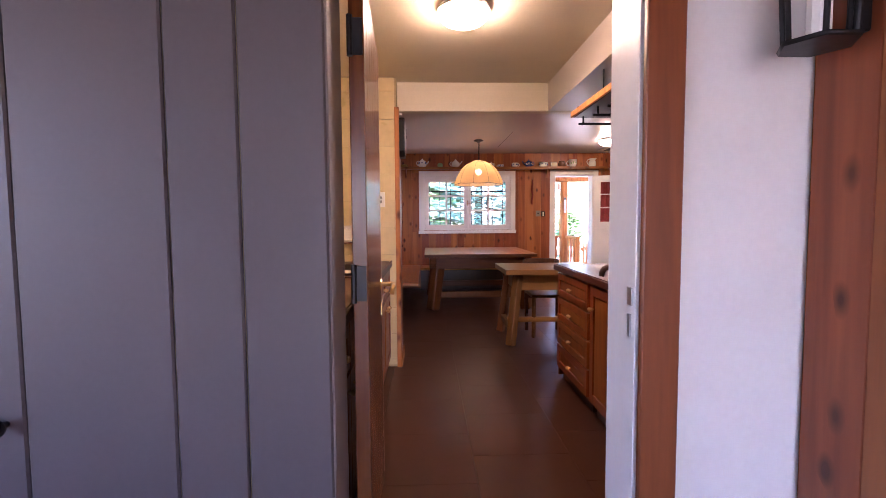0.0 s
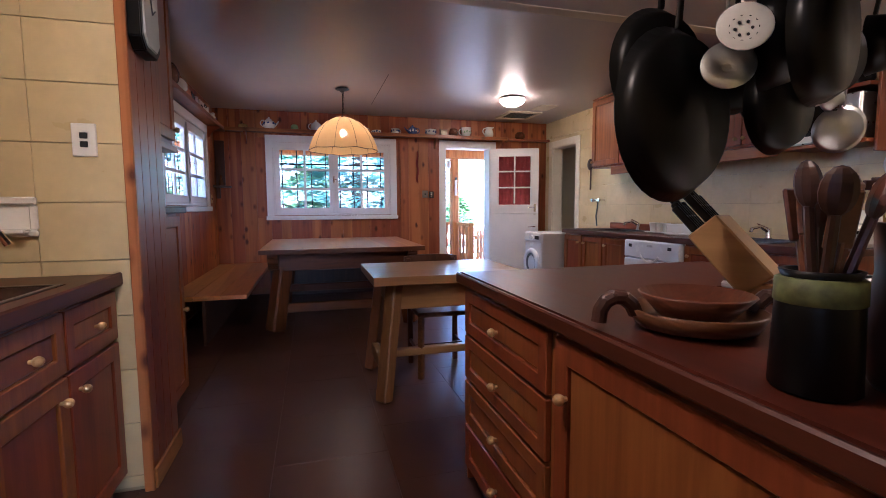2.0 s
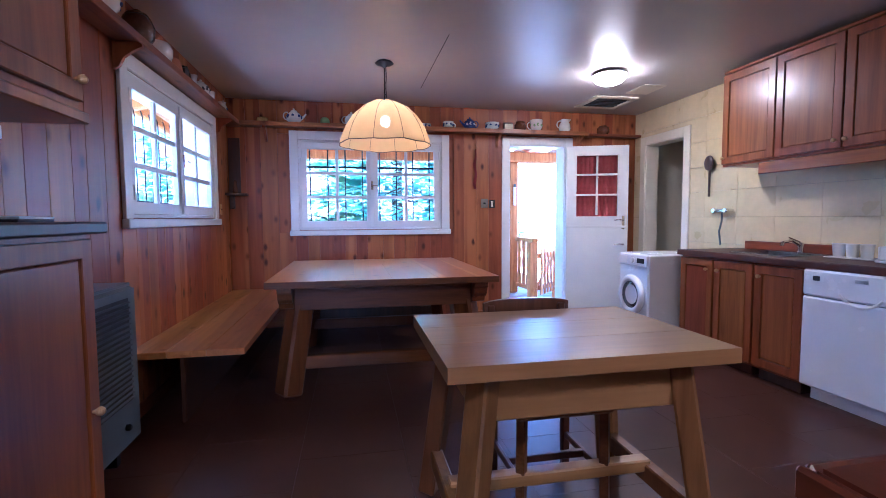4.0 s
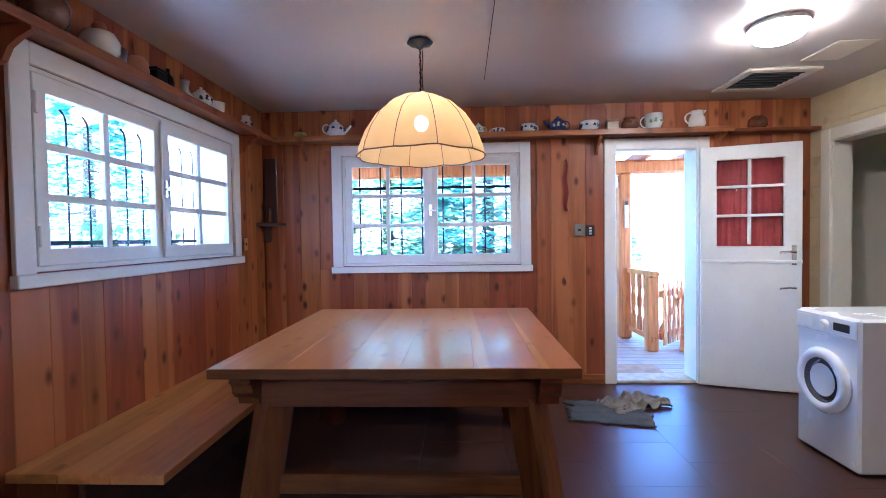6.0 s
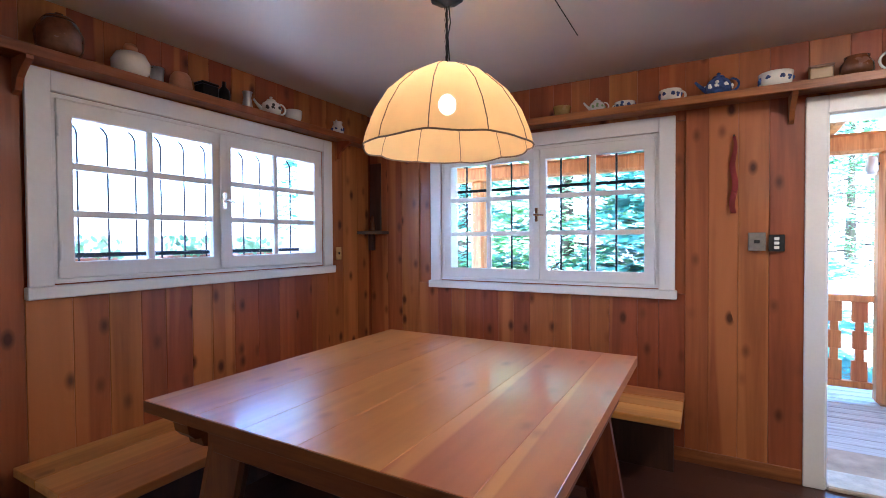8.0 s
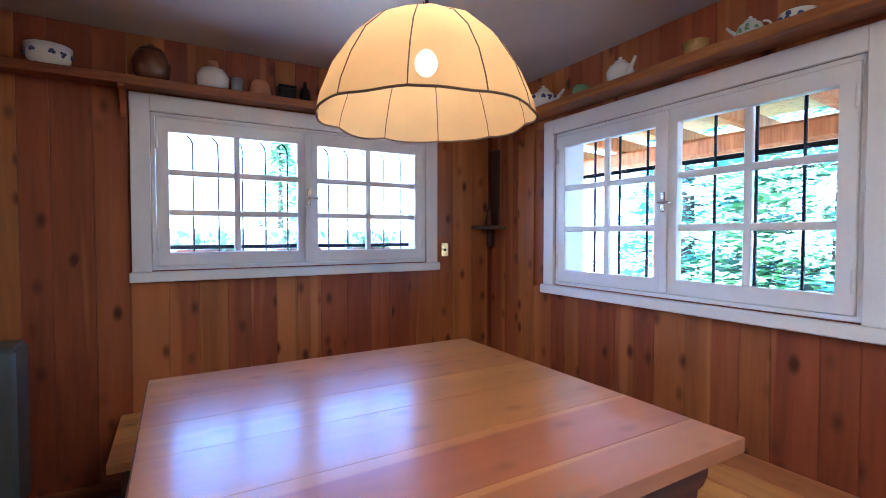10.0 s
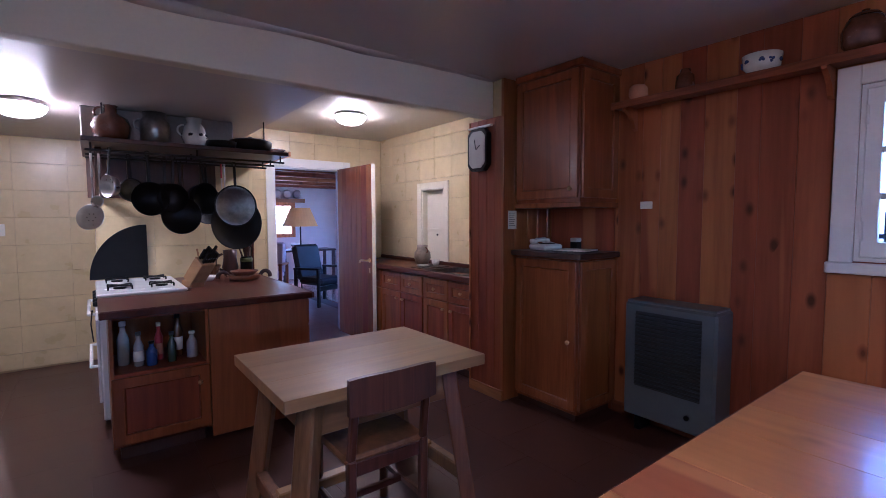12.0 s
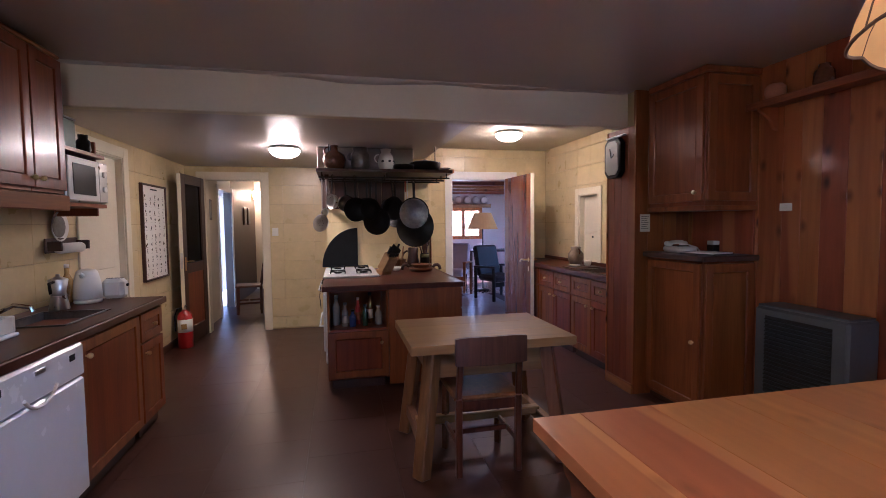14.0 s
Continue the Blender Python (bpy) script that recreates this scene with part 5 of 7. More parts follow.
def cup(x, y, z, turn, r, h, material, label, sprig=None, handle=True, kind="cup"):
    e = thing(kind, pose(x, y, z, 0, 0, turn), label, kind, "crockery on the shelf")
    part("body", lathe(bmesh.new(), [(r * 0.55, 0), (r * 0.6, 0.004), (r * 0.9, h * 0.35), (r, h), (r * 0.95, h), (r * 0.8, h * 0.35), (r * 0.4, 0.008)], 20), material, e)
    if handle:
        b = bmesh.new()
        handle_ring(b, r * 0.9, h * 0.52, h * 0.33)
        part("handle", b, material, e)
    if sprig:
        spots(e, r * 0.93, h * 0.55, sprig)


def pitcher(x, y, z, turn, s, material, label, sprig=None):
    e = thing("pitcher", pose(x, y, z, 0, 0, turn) @ Matrix.Scale(s, 4), label, "pitcher", "crockery on the shelf")
    part("body", lathe(bmesh.new(), [(0.04, 0), (0.05, 0.004), (0.066, 0.04), (0.06, 0.09), (0.045, 0.115), (0.052, 0.145), (0.048, 0.145), (0.04, 0.115), (0.05, 0.06), (0.03, 0.01)], 20), material, e)
    b = bmesh.new()
    rod(b, (0.045, 0, 0.135), (0.07, 0, 0.15), 0.016, 0.007, 8)
    part("lip", b, material, e)
    b = bmesh.new()
    tube(b, arc((-0.052, 0, 0.09), 0.042, 75, 285, 9), 0.007, 6)
    part("handle", b, material, e)
    if sprig:
        spots(e, 0.064, 0.06, sprig)


def pot(x, y, z, prof, material, label, kind="jar", top=None):
    e = thing(kind, (x, y, z), label, kind, "crockery on the shelf")
    part("body", lathe(bmesh.new(), prof, 22), material, e)
    if top:
        part("lid", lathe(bmesh.new(), top[0], 18), top[1], e)


ZN = 2.203
teapot(0.10, 8.07, ZN, 30, 1.15, CHINA, "white china teapot with blue sprigs", BLUECHINA)
pot(-0.22, 8.07, ZN, [(0.04, 0), (0.06, 0.02), (0.055, 0.05), (0.03, 0.06), (0.028, 0.06)], GOLDPOT, "low round ochre glazed jar")
teapot(0.70, 8.07, ZN, -15, 1.05, CHINA, "plain white china teapot")
pot(0.42, 8.07, ZN, [(0.035, 0), (0.05, 0.03), (0.045, 0.06), (0.03, 0.075), (0.028, 0.075)], LEAF, "small dark green glazed jar")
pot(1.12, 8.07, ZN, [(0.03, 0), (0.048, 0.01), (0.05, 0.04), (0.06, 0.075), (0.052, 0.075), (0.03, 0.01)], GOLDPOT, "flared ochre glazed clay beaker")
teapot(1.35, 8.07, ZN, 200, 0.72, CHINA, "small white sugar pot with green sprigs", LEAF)
cup(1.52, 8.07, ZN, 180, 0.062, 0.045, CHINA, "low white tea cup with sprigs", BLUECHINA)
cup(1.78, 8.07, ZN, 0, 0.062, 0.078, CHINA, "white breakfast cup with blue flowers", BLUECHINA)
teapot(2.03, 8.07, ZN, 180, 1.0, BLUECHINA, "blue and white patterned teapot", CHINA)
cup(2.30, 8.07, ZN, 0, 0.082, 0.085, CHINA, "white bowl with a blue band", BLUECHINA, False, "bowl")
e = thing("tea_box", (2.50, 8.10, ZN), "small pale wooden tea box", "box")
part("body", box(-0.05, 0.05, -0.03, 0.03, 0, 0.085, b=0.004), OAK, e)
part("lid", box(-0.053, 0.053, -0.033, 0.033, 0.086, 0.10, b=0.004), OAK, e)
pot(2.64, 8.07, ZN, [(0.045, 0), (0.07, 0.03), (0.068, 0.07), (0.05, 0.095), (0.052, 0.11), (0.045, 0.11)], BROWNPOT, "round brown glazed jar")
cup(2.84, 8.07, ZN, 180, 0.075, 0.135, CHINA, "tall white mug with green leaves", LEAF, True, "mug")
pitcher(3.20, 8.07, ZN, 0, 1.05, CHINA, "white china pitcher with a round handle")
pot(3.72, 8.10, 2.20, [(0.05, 0), (0.075, 0.03), (0.07, 0.08), (0.045, 0.105), (0.04, 0.105)], BROWNPOT, "dark brown jar beside the outer door")
single("corner_shelf_board", box(3.50, E - 0.004, 8.03, N - 0.003, 2.17, 2.199, b=0.004), CEDAR_X, (0, 0, 0), "short cedar shelf board above the door", "shelf")
ZW = 2.199
cup(-0.51, 5.47, ZW, 90, 0.095, 0.10, CHINA, "white soup tureen with raised rim", BLUECHINA, False, "tureen")
pot(-0.51, 5.06, ZW, [(0.05, 0), (0.055, 0.03), (0.05, 0.09), (0.03, 0.11), (0.03, 0.13), (0.025, 0.13)], BROWNPOT, "dark brown bottle-necked jar")
pot(-0.50, 4.76, ZW, [(0.045, 0), (0.06, 0.04), (0.058, 0.08), (0.04, 0.1), (0.036, 0.1)], CLAY, "terracotta jar at the shelf's end")
pot(-0.51, 5.89, ZW, [(0.06, 0), (0.085, 0.04), (0.09, 0.10), (0.07, 0.15), (0.06, 0.16)], BROWNPOT, "large brown glazed crock", "crock", ([(0.062, 0.161), (0.05, 0.175), (0.012, 0.18), (0.015, 0.195), (0.002, 0.2)], BROWNPOT))
pot(-0.51, 6.18, ZW, [(0.05, 0), (0.08, 0.03), (0.085, 0.075), (0.065, 0.115), (0.04, 0.125)], CHINA, "cream stoneware jar with a clay stopper", "jar", ([(0.03, 0.126), (0.03, 0.15), (0.022, 0.165)], CLAY))
pot(-0.51, 6.305, ZW, [(0.028, 0), (0.03, 0.01), (0.034, 0.09), (0.031, 0.09), (0.026, 0.012)], STEEL, "small pewter beaker on the shelf", "beaker")
pot(-0.51, 6.43, ZW, [(0.05, 0), (0.058, 0.03), (0.05, 0.08), (0.035, 0.1), (0.03, 0.1)], CLAY, "reddish clay jar with a narrow neck")
e = thing("tin", (-0.51, 6.58, ZW), "dark rectangular tin with a lid", "tin")
part("body", box(-0.04, 0.04, -0.05, 0.05, 0, 0.075, b=0.005), BLACK, e)
part("lid", box(-0.042, 0.042, -0.052, 0.052, 0.076, 0.09, b=0.004), BLACK, e)
pot(-0.51, 6.69, ZW, [(0.03, 0), (0.034, 0.05), (0.03, 0.08), (0.012, 0.1), (0.012, 0.13), (0.01, 0.13)], BLACK, "dark glass bottle with a neck", "bottle")
pot(-0.51, 6.85, ZW, [(0.025, 0), (0.03, 0.03), (0.022, 0.08), (0.03, 0.115), (0.026, 0.115)], STEEL, "small metal milk can", "can")
teapot(-0.51, 7.03, ZW, 250, 0.95, CHINA, "white china teapot with dark sprigs", INK)
cup(-0.51, 7.22, ZW, 120, 0.058, 0.085, CHINA, "plain cream china mug with handle", None, True, "mug")
pitcher(-0.51, 7.66, ZW, 300, 0.72, CHINA, "small white milk pitcher", BLUECHINA)

# corner shelf with a small figure
e = thing("corner_shelf", (W, N, 0), "dark carved corner shelf in the room's corner", "shelf")
b = bmesh.new()
pts = [(0.002, -0.002)] + [(0.19 * math.sin(radians(a)), -0.19 * math.cos(radians(a))) for a in range(0, 91, 15)]
lo = [b.verts.new((x, y, 1.44)) for x, y in pts]
hi = [b.verts.new((x, y, 1.465)) for x, y in pts]
b.faces.new(lo[::-1])
b.faces.new(hi)
for i in range(len(pts)):
    j = (i + 1) % len(pts)
    b.faces.new((lo[i], lo[j], hi[j], hi[i]))
part("board", b, DARKWOOD, e)
part("back", box(0.004, 0.12, -0.022, -0.004, 1.47, 2.05, b=0.004), DARKWOOD, e)
part("support", box(0.01, 0.06, -0.06, -0.01, 1.30, 1.44, b=0.008), DARKWOOD, e)
pot(W + 0.08, N - 0.085, 1.466, [(0.025, 0), (0.028, 0.02), (0.018, 0.08), (0.012, 0.10), (0.018, 0.115), (0.002, 0.14)], BROWNPOT, "small dark clay figurine jar", "figurine")


# ---- switches, papers, wall things ----
def plate(name, m, w, h, label, rockers=1, material=None, dark=None):
    e = thing(name, m, label, "switch")
    part("plate", box(-w / 2, w / 2, -0.009, 0, -h / 2, h / 2, b=0.003), material or PLASTIC, e)
    for i in range(rockers):
        z = (i - (rockers - 1) / 2) * h * 0.26
        part("rocker", box(-w * 0.16, w * 0.16, -0.014, -0.009, z - h * 0.09, z + h * 0.09, b=0.002), dark or PLASTIC, e)
    return e


plate("light_switch", pose(-0.215, 3.569, 1.43), 0.082, 0.125, "cream light switch on the tiled pier", 2, None, DARKGREY)
plate("light_switch", pose(2.224, 8.139, 1.365), 0.085, 0.105, "tan-framed dark light switch on boards", 1, RAG, DARKGREY)
plate("light_switch", pose(2.317, 8.139, 1.357), 0.075, 0.095, "dark switch plate with white rockers", 3, DARKGREY, PLASTIC)
plate("light_switch", pose(W + 0.021, 7.715, 1.286, 0, 0, 90), 0.06, 0.10, "brass-framed switch beside the window", 1, BRASS, DARKGREY)
plate("wall_socket", pose(W + 0.021, 4.80, 1.507, 0, 0, 90), 0.085, 0.05, "small white socket plate on boards", 1)
plate("light_switch", pose(3.109, SE + 0.001, 1.33, 0, 0, 180), 0.08, 0.11, "white light switch on the tiled wall", 1)

e = thing("red_ribbon", (2.11, 8.139, 0), "hanging faded red cloth ribbon", "ribbon")
b = bmesh.new()
vs = []
for i in range(15):
    z = 1.98 - i * 0.032
    x = 0.008 * math.sin(i * 0.9)
    w = 0.007 + 0.008 * min(i / 5, 1)
    vs.append((b.verts.new((x - w, -0.010 - 0.006 * math.sin(i), z)), b.verts.new((x + w, -0.012 + 0.006 * math.sin(i), z))))
for u, v in zip(vs, vs[1:]):
    b.faces.new((u[0], u[1], v[1], v[0])).smooth = True
bmesh.ops.solidify(b, geom=list(b.faces), thickness=0.004)
part("cloth", b, CURTAIN, e)
part("nail", rod(bmesh.new(), (0, 0, 1.985), (0, -0.02, 1.985), 0.004), IRON, e)

e = thing("wall_clock", pose(-0.056, 3.70, 1.96, 0, 0, 90), "eight-sided wall clock with a black frame", "clock")


def cut_corner_plate(w, h, c, y0, y1):
    """An upright plate with its four corners cut off."""
    b = bmesh.new()
    out = [(-w, -h + c), (-w + c, -h), (w - c, -h), (w, -h + c), (w, h - c), (w - c, h), (-w + c, h), (-w, h - c)]
    u, v = [[b.verts.new((x, y, z)) for x, z in out] for y in (y0, y1)]
    b.faces.new(u)
    b.faces.new(v[::-1])
    for k in range(8):
        b.faces.new((u[k], v[k], v[(k + 1) % 8], u[(k + 1) % 8]))
    bmesh.ops.bevel(b, geom=list(b.edges), offset=0.005, segments=2, affect="EDGES")
    return b


part("frame", cut_corner_plate(0.115, 0.165, 0.045, -0.05, 0), BLACK, e)
part("face", cut_corner_plate(0.092, 0.142, 0.038, -0.056, -0.03), mat("grey_clock_face", (0.42, 0.42, 0.40), 0.4, var=0.08), e, "pale grey clock face")
part("bracket", box(-0.13, 0.13, -0.03, 0, 0.172, 0.186, b=0.003), PLASTIC, e)
b = bmesh.new()
beam(b, (0, -0.058, 0), (0.04, -0.058, 0.03), 0.006, 0.003, 0)
beam(b, (0, -0.0595, 0), (-0.02, -0.0595, 0.08), 0.005, 0.003, 0)
part("pointer", b, INK, e)

e = thing("paper_note", pose(-0.15, 3.949, 1.41, 0, 0, 180), "white note paper pinned to the boards", "note")
part("sheet", box(-0.045, 0.045, -0.003, 0, -0.07, 0.07, b=0), PAPER, e)
for i in range(7):
    part("line", box(-0.035, 0.03 - 0.008 * (i % 3), -0.0036, -0.003, 0.05 - i * 0.016, 0.053 - i * 0.016, b=0), INK, e)

# telephone and magazines on the cabinet
e = thing("telephone", pose(-0.34, 4.12, 1.181, 0, 0, 80), "pale grey desk telephone with its receiver", "telephone")
b = bmesh.new()
bx(b, -0.10, 0.10, -0.09, 0.09, 0, 0.045, 0.015)
part("base", b, PLASTIC, e)
b = bmesh.new()
beam(b, (-0.085, -0.03, 0.07), (-0.085, 0.075, 0.075), 0.04, 0.03, 0.01)
bx(b, -0.115, -0.055, -0.07, -0.02, 0.045, 0.08, 0.01)
bx(b, -0.115, -0.055, 0.05, 0.10, 0.045, 0.08, 0.01)
part("receiver", b, PLASTIC, e)
for i in range(12):
    part("key", box(-0.02 + 0.03 * (i % 3), 0.0 + 0.03 * (i % 3), -0.05 + 0.026 * (i // 3), -0.032 + 0.026 * (i // 3), 0.045, 0.05, b=0.001), DARKGREY, e)
b = bmesh.new()
tube(b, [(-0.09, 0.09, 0.06), (-0.05, 0.17, 0.03), (0.02, 0.20, -0.06), (0.03, 0.195, -0.16)], 0.005, 6)
part("cord", b, PLASTIC, e)
e = thing("magazine", pose(-0.33, 4.40, 1.181, 0, 0, 12), "thin magazines stacked on the ledge", "magazine")
part("cover", box(-0.11, 0.11, -0.13, 0.13, 0, 0.008, b=0.001), INK, e)
part("cover", box(-0.10, 0.11, -0.12, 0.13, 0.0085, 0.016, b=0.001), PAPER, e)
e = thing("small_box", pose(-0.50, 4.28, 1.181), "small dark box with a pale lid", "box")
part("body", box(-0.03, 0.03, -0.03, 0.03, 0, 0.06, b=0.003), BLACK, e)
part("lid", box(-0.03, 0.03, -0.03, 0.03, 0.061, 0.09, b=0.003), PAPER, e)

# ceiling vent by the outer door
e = thing("ceiling_vent", (3.47, 7.63, TOP), "white framed ceiling hatch with dark opening", "vent")
b = bmesh.new()
for x0, x1, y0, y1 in ((-0.25, 0.25, -0.25, -0.19), (-0.25, 0.25, 0.19, 0.25), (-0.25, -0.19, -0.19, 0.19), (0.19, 0.25, -0.19, 0.19)):
    bx(b, x0, x1, y0, y1, -0.018, 0, 0.003)
part("frame", b, CREAMTRIM, e)
part("backing", box(-0.19, 0.19, -0.19, 0.19, -0.006, 0, b=0), DARKGREY, e)
for i in range(6):
    part("slat", box(-0.19, 0.19, -0.16 + i * 0.06, -0.15 + i * 0.06, -0.014, -0.006, b=0.001), GREY, e)
b = box(-0.12, 0.12, -0.16, 0.16, -0.006, 0, b=0.002)
single("ceiling_patch", b, CREAMTRIM, (3.60, 7.10, TOP), "pale access panel set in the ceiling", "panel")

# rag and mat at the outer door
def crumple(name, at, w, d, amp, material, label, seed):
    b = bmesh.new()
    n = 26
    g = [[b.verts.new(((i / n - 0.5) * w * (1 + 0.25 * noise.noise((j * 0.2, seed, 0))), (j / n - 0.5) * d * (1 + 0.3 * noise.noise((i * 0.2, 0, seed))), 0.012 + amp * max(0, noise.noise((i * 0.33 + seed, j * 0.22, seed * 3.1))) + amp * 0.35 * abs(noise.noise((i * 0.7, j * 0.9, seed))))) for j in range(n + 1)] for i in range(n + 1)]
    for i in range(n):
        for j in range(n):
            b.faces.new((g[i][j], g[i + 1][j], g[i + 1][j + 1], g[i][j + 1])).smooth = True
    r = bmesh.ops.extrude_face_region(b, geom=list(b.faces))
    for v in r["geom"]:
        if isinstance(v, bmesh.types.BMVert):
            v.co.z = max(v.co.z - 0.012, 0.001)
    return single(name, b, material, at, label, "rag")


crumple("floor_rag", pose(2.50, 7.62, 0, 0, 0, 20), 0.48, 0.26, 0.09, RAG, "crumpled grey-brown rag on the floor", 3)
crumple("floor_cloth", pose(2.26, 7.46, 0, 0, 0, -12), 0.58, 0.42, 0.02, mat("dark_grey_cloth", (0.07, 0.075, 0.07), 0.95, var=0.3, bump=0.3), "flat dark grey floor cloth", 8)
single("threshold", box(NDOOR[0] + 0.024, NDOOR[1] - 0.024, N - 0.01, N + 0.228, -0.003, 0.026, b=0.008), mat("worn_pale_wood", (0.5, 0.44, 0.34), 0.7, var=0.25, scale=12, bump=0.2), (0, 0, 0), "worn pale wooden door threshold", "threshold")
single("door_mat", box(NDOOR[0] - 0.05, NDOOR[1] + 0.05, N + 0.26, N + 0.62, -0.082, -0.065, b=0.006), mat("frayed_mat", (0.33, 0.24, 0.15), 0.95, var=0.4, scale=25, bump=0.6), (0, 0, 0), "frayed tan coir mat on the porch", "door mat")

# ---- alcove: sink taps, soap dish, hatch ----
e = thing("wall_tap", pose(-0.634, 3.22, 1.15), "old chrome wall-mounted mixer tap", "tap")
b = bmesh.new()
rod(b, (0.0, -0.08, 0), (0.05, -0.08, 0), 0.018)
rod(b, (0.0, 0.08, 0), (0.05, 0.08, 0), 0.018)
rod(b, (0.05, -0.1, 0), (0.05, 0.1, 0), 0.02)
part("body", b, CHROME, e)
b = bmesh.new()
tube(b, [(0.05, 0, -0.01), (0.06, 0.01, -0.05), (0.12, 0.06, -0.065), (0.24, 0.13, -0.06), (0.26, 0.14, -0.10)], 0.012, 8)
part("spout", b, CHROME, e)
for y in (-0.08, 0.08):
    b = bmesh.new()
    for k in range(4):
        a = radians(45 + 90 * k)
        rod(b, (0.085, y, 0.0), (0.09, y + 0.028 * math.cos(a), 0.028 * math.sin(a)), 0.008)
    rod(b, (0.06, y, 0), (0.09, y, 0), 0.012)
    part("cross_knob", b, CHROME, e)
e = thing("soap_dish", pose(-0.465, 3.569, 1.14), "white china soap dish set in tiles", "soap dish")
b = bmesh.new()
bx(b, -0.085, 0.085, -0.02, 0, 0.045, 0.075, 0.006)
bx(b, -0.085, 0.085, -0.02, 0, -0.075, -0.05, 0.006)
bx(b, -0.085, -0.06, -0.02, 0, -0.05, 0.045, 0.006)
bx(b, 0.06, 0.085, -0.02, 0, -0.05, 0.045, 0.006)
part("rim", b, CHINA, e)
part("hollow", box(-0.06, 0.06, -0.004, 0, -0.05, 0.045, b=0), PLASTIC, e)
part("lip", box(-0.06, 0.06, -0.05, -0.004, -0.065, -0.045, b=0.006), CHINA, e)
single("saucer", lathe(bmesh.new(), [(0.03, 0), (0.05, 0.004), (0.075, 0.018), (0.072, 0.02), (0.04, 0.008)], 24), CHINA, (-0.30, 2.52, 0.9225), "small white saucer on the worktop", "saucer")
e = thing("stoneware_vase", Matrix.Translation((-0.42, 2.34, 0.912)) @ Matrix.Scale(1.2, 4), "two-handled brown stoneware vase", "vase")
part("body", lathe(bmesh.new(), [(0.04, 0), (0.05, 0.005), (0.075, 0.07), (0.072, 0.12), (0.045, 0.155), (0.05, 0.185), (0.045, 0.185), (0.035, 0.155)], 24), mat("mottled_stoneware", (0.17, 0.13, 0.085), 0.4, var=0.5, scale=18), e)
for s in (-1, 1):
    b = bmesh.new()
    tube(b, arc((0, s * 0.055, 0.14), 0.025, -80, 100, 6, "yz") if s > 0 else arc((0, -0.055, 0.14), 0.025, 80, 260, 6, "yz"), 0.006, 6)
    part("lug", b, BROWNPOT, e)
cup(-0.48, 2.50, 0.9225, 40, 0.045, 0.06, CHINA, "small white coffee cup")
single("tray", box(-0.56, -0.20, 2.44, 2.64, 0.912, 0.922, b=0.004), DARKWOOD, (0, 0, 0), "flat dark wooden tray", "tray")

hf = casing("window_3", pose(-0.634, HATCH[0], HATCH[2], 0, 0, 90), HATCH[1] - HATCH[0], HATCH[3] - HATCH[2], 0.2, CREAMTRIM, "cream painted serving hatch frame", T=0.07, both=False)
e = thing("hatch_door", (0, 0, 0), "closed cream serving hatch door with a knob", "hatch")
part("slab", box(-0.72, -0.70, HATCH[0] + 0.022, HATCH[1] - 0.022, HATCH[2], HATCH[3] - 0.022, b=0.003), CREAMTRIM, e)
part("ledge", box(-0.70, -0.69, HATCH[0] + 0.03, HATCH[1] - 0.03, 1.28, 1.31, b=0.003), CREAMTRIM, e)
k = part("knob", lathe(bmesh.new(), [(0.006, 0), (0.012, 0.012), (0.002, 0.02)], 10), IRON, e)
k.matrix_basis = pose(-0.70, 2.25, 1.24, 0, 90, 0)

# ---- island things ----
post = single("end_post", box(1.180, 1.200, 1.735, 1.765, 0.904, 1.34, b=0.003), WORKTOP, (0, 0, 0), "dark cherry end post at the worktop", "post")
e = thing("wooden_tray", (1.40, 2.27, 0.902), "carved dark wooden tray with loop handles", "tray")
part("dish", lathe(bmesh.new(), [(0.08, 0), (0.12, 0.010), (0.14, 0.045), (0.132, 0.047), (0.11, 0.018), (0.05, 0.012)], 28), TURNED, e)
for a in (165, -15):
    c, s = math.cos(radians(a)), math.sin(radians(a))
    b = bmesh.new()
    arm = [(0.128, 0.036), (0.138, 0.056), (0.155, 0.070), (0.176, 0.072), (0.194, 0.062), (0.205, 0.044), (0.208, 0.018)]
    tube(b, [(c * q, s * q, z) for q, z in arm], 0.0165, 10)
    part("loop_handle", b, DARKWOOD, e)
single("wooden_bowl", lathe(bmesh.new(), [(0.04, 0), (0.07, 0.01), (0.115, 0.06), (0.11, 0.063), (0.07, 0.02), (0.02, 0.014)], 28), TURNED, (1.40, 2.27, 0.92), "turned wooden bowl in the tray", "bowl")
single("small_bowl", lathe(bmesh.new(), [(0.03, 0), (0.035, 0.004), (0.058, 0.045), (0.054, 0.045), (0.03, 0.008)], 22), CHINA, (1.66, 2.16, 0.902), "small white china bowl", "bowl")
e = thing("knife_block", pose(1.80, 2.50, 0.902, 0, 0, -62), "pale beech knife block full of knives", "knife block")
m = pose(0.045, 0, 0.045, 0, -42, 0)
b = bmesh.new()
bx(b, -0.05, 0.05, -0.062, 0.062, 0, 0.22, 0.005, m)
part("block", b, OAK, e)
part("foot", box(-0.01, 0.115, -0.053, 0.053, 0, 0.055, b=0.004), OAK, e)
for i in range(10):
    x, y = (-0.025, 0.022)[i // 5], -0.042 + 0.021 * (i % 5)
    b = bmesh.new()
    bx(b, x - 0.011, x + 0.011, y - 0.008, y + 0.008, 0.221, 0.315 + 0.016 * (i % 3), 0.004, m)
    k = part("knife_handle", b, BLACK, e)
    part("rivet", rod(bmesh.new(), m @ Vector((x - 0.0114, y, 0.27)), m @ Vector((x + 0.0114, y, 0.27)), 0.003, seg=6), STEEL, k)
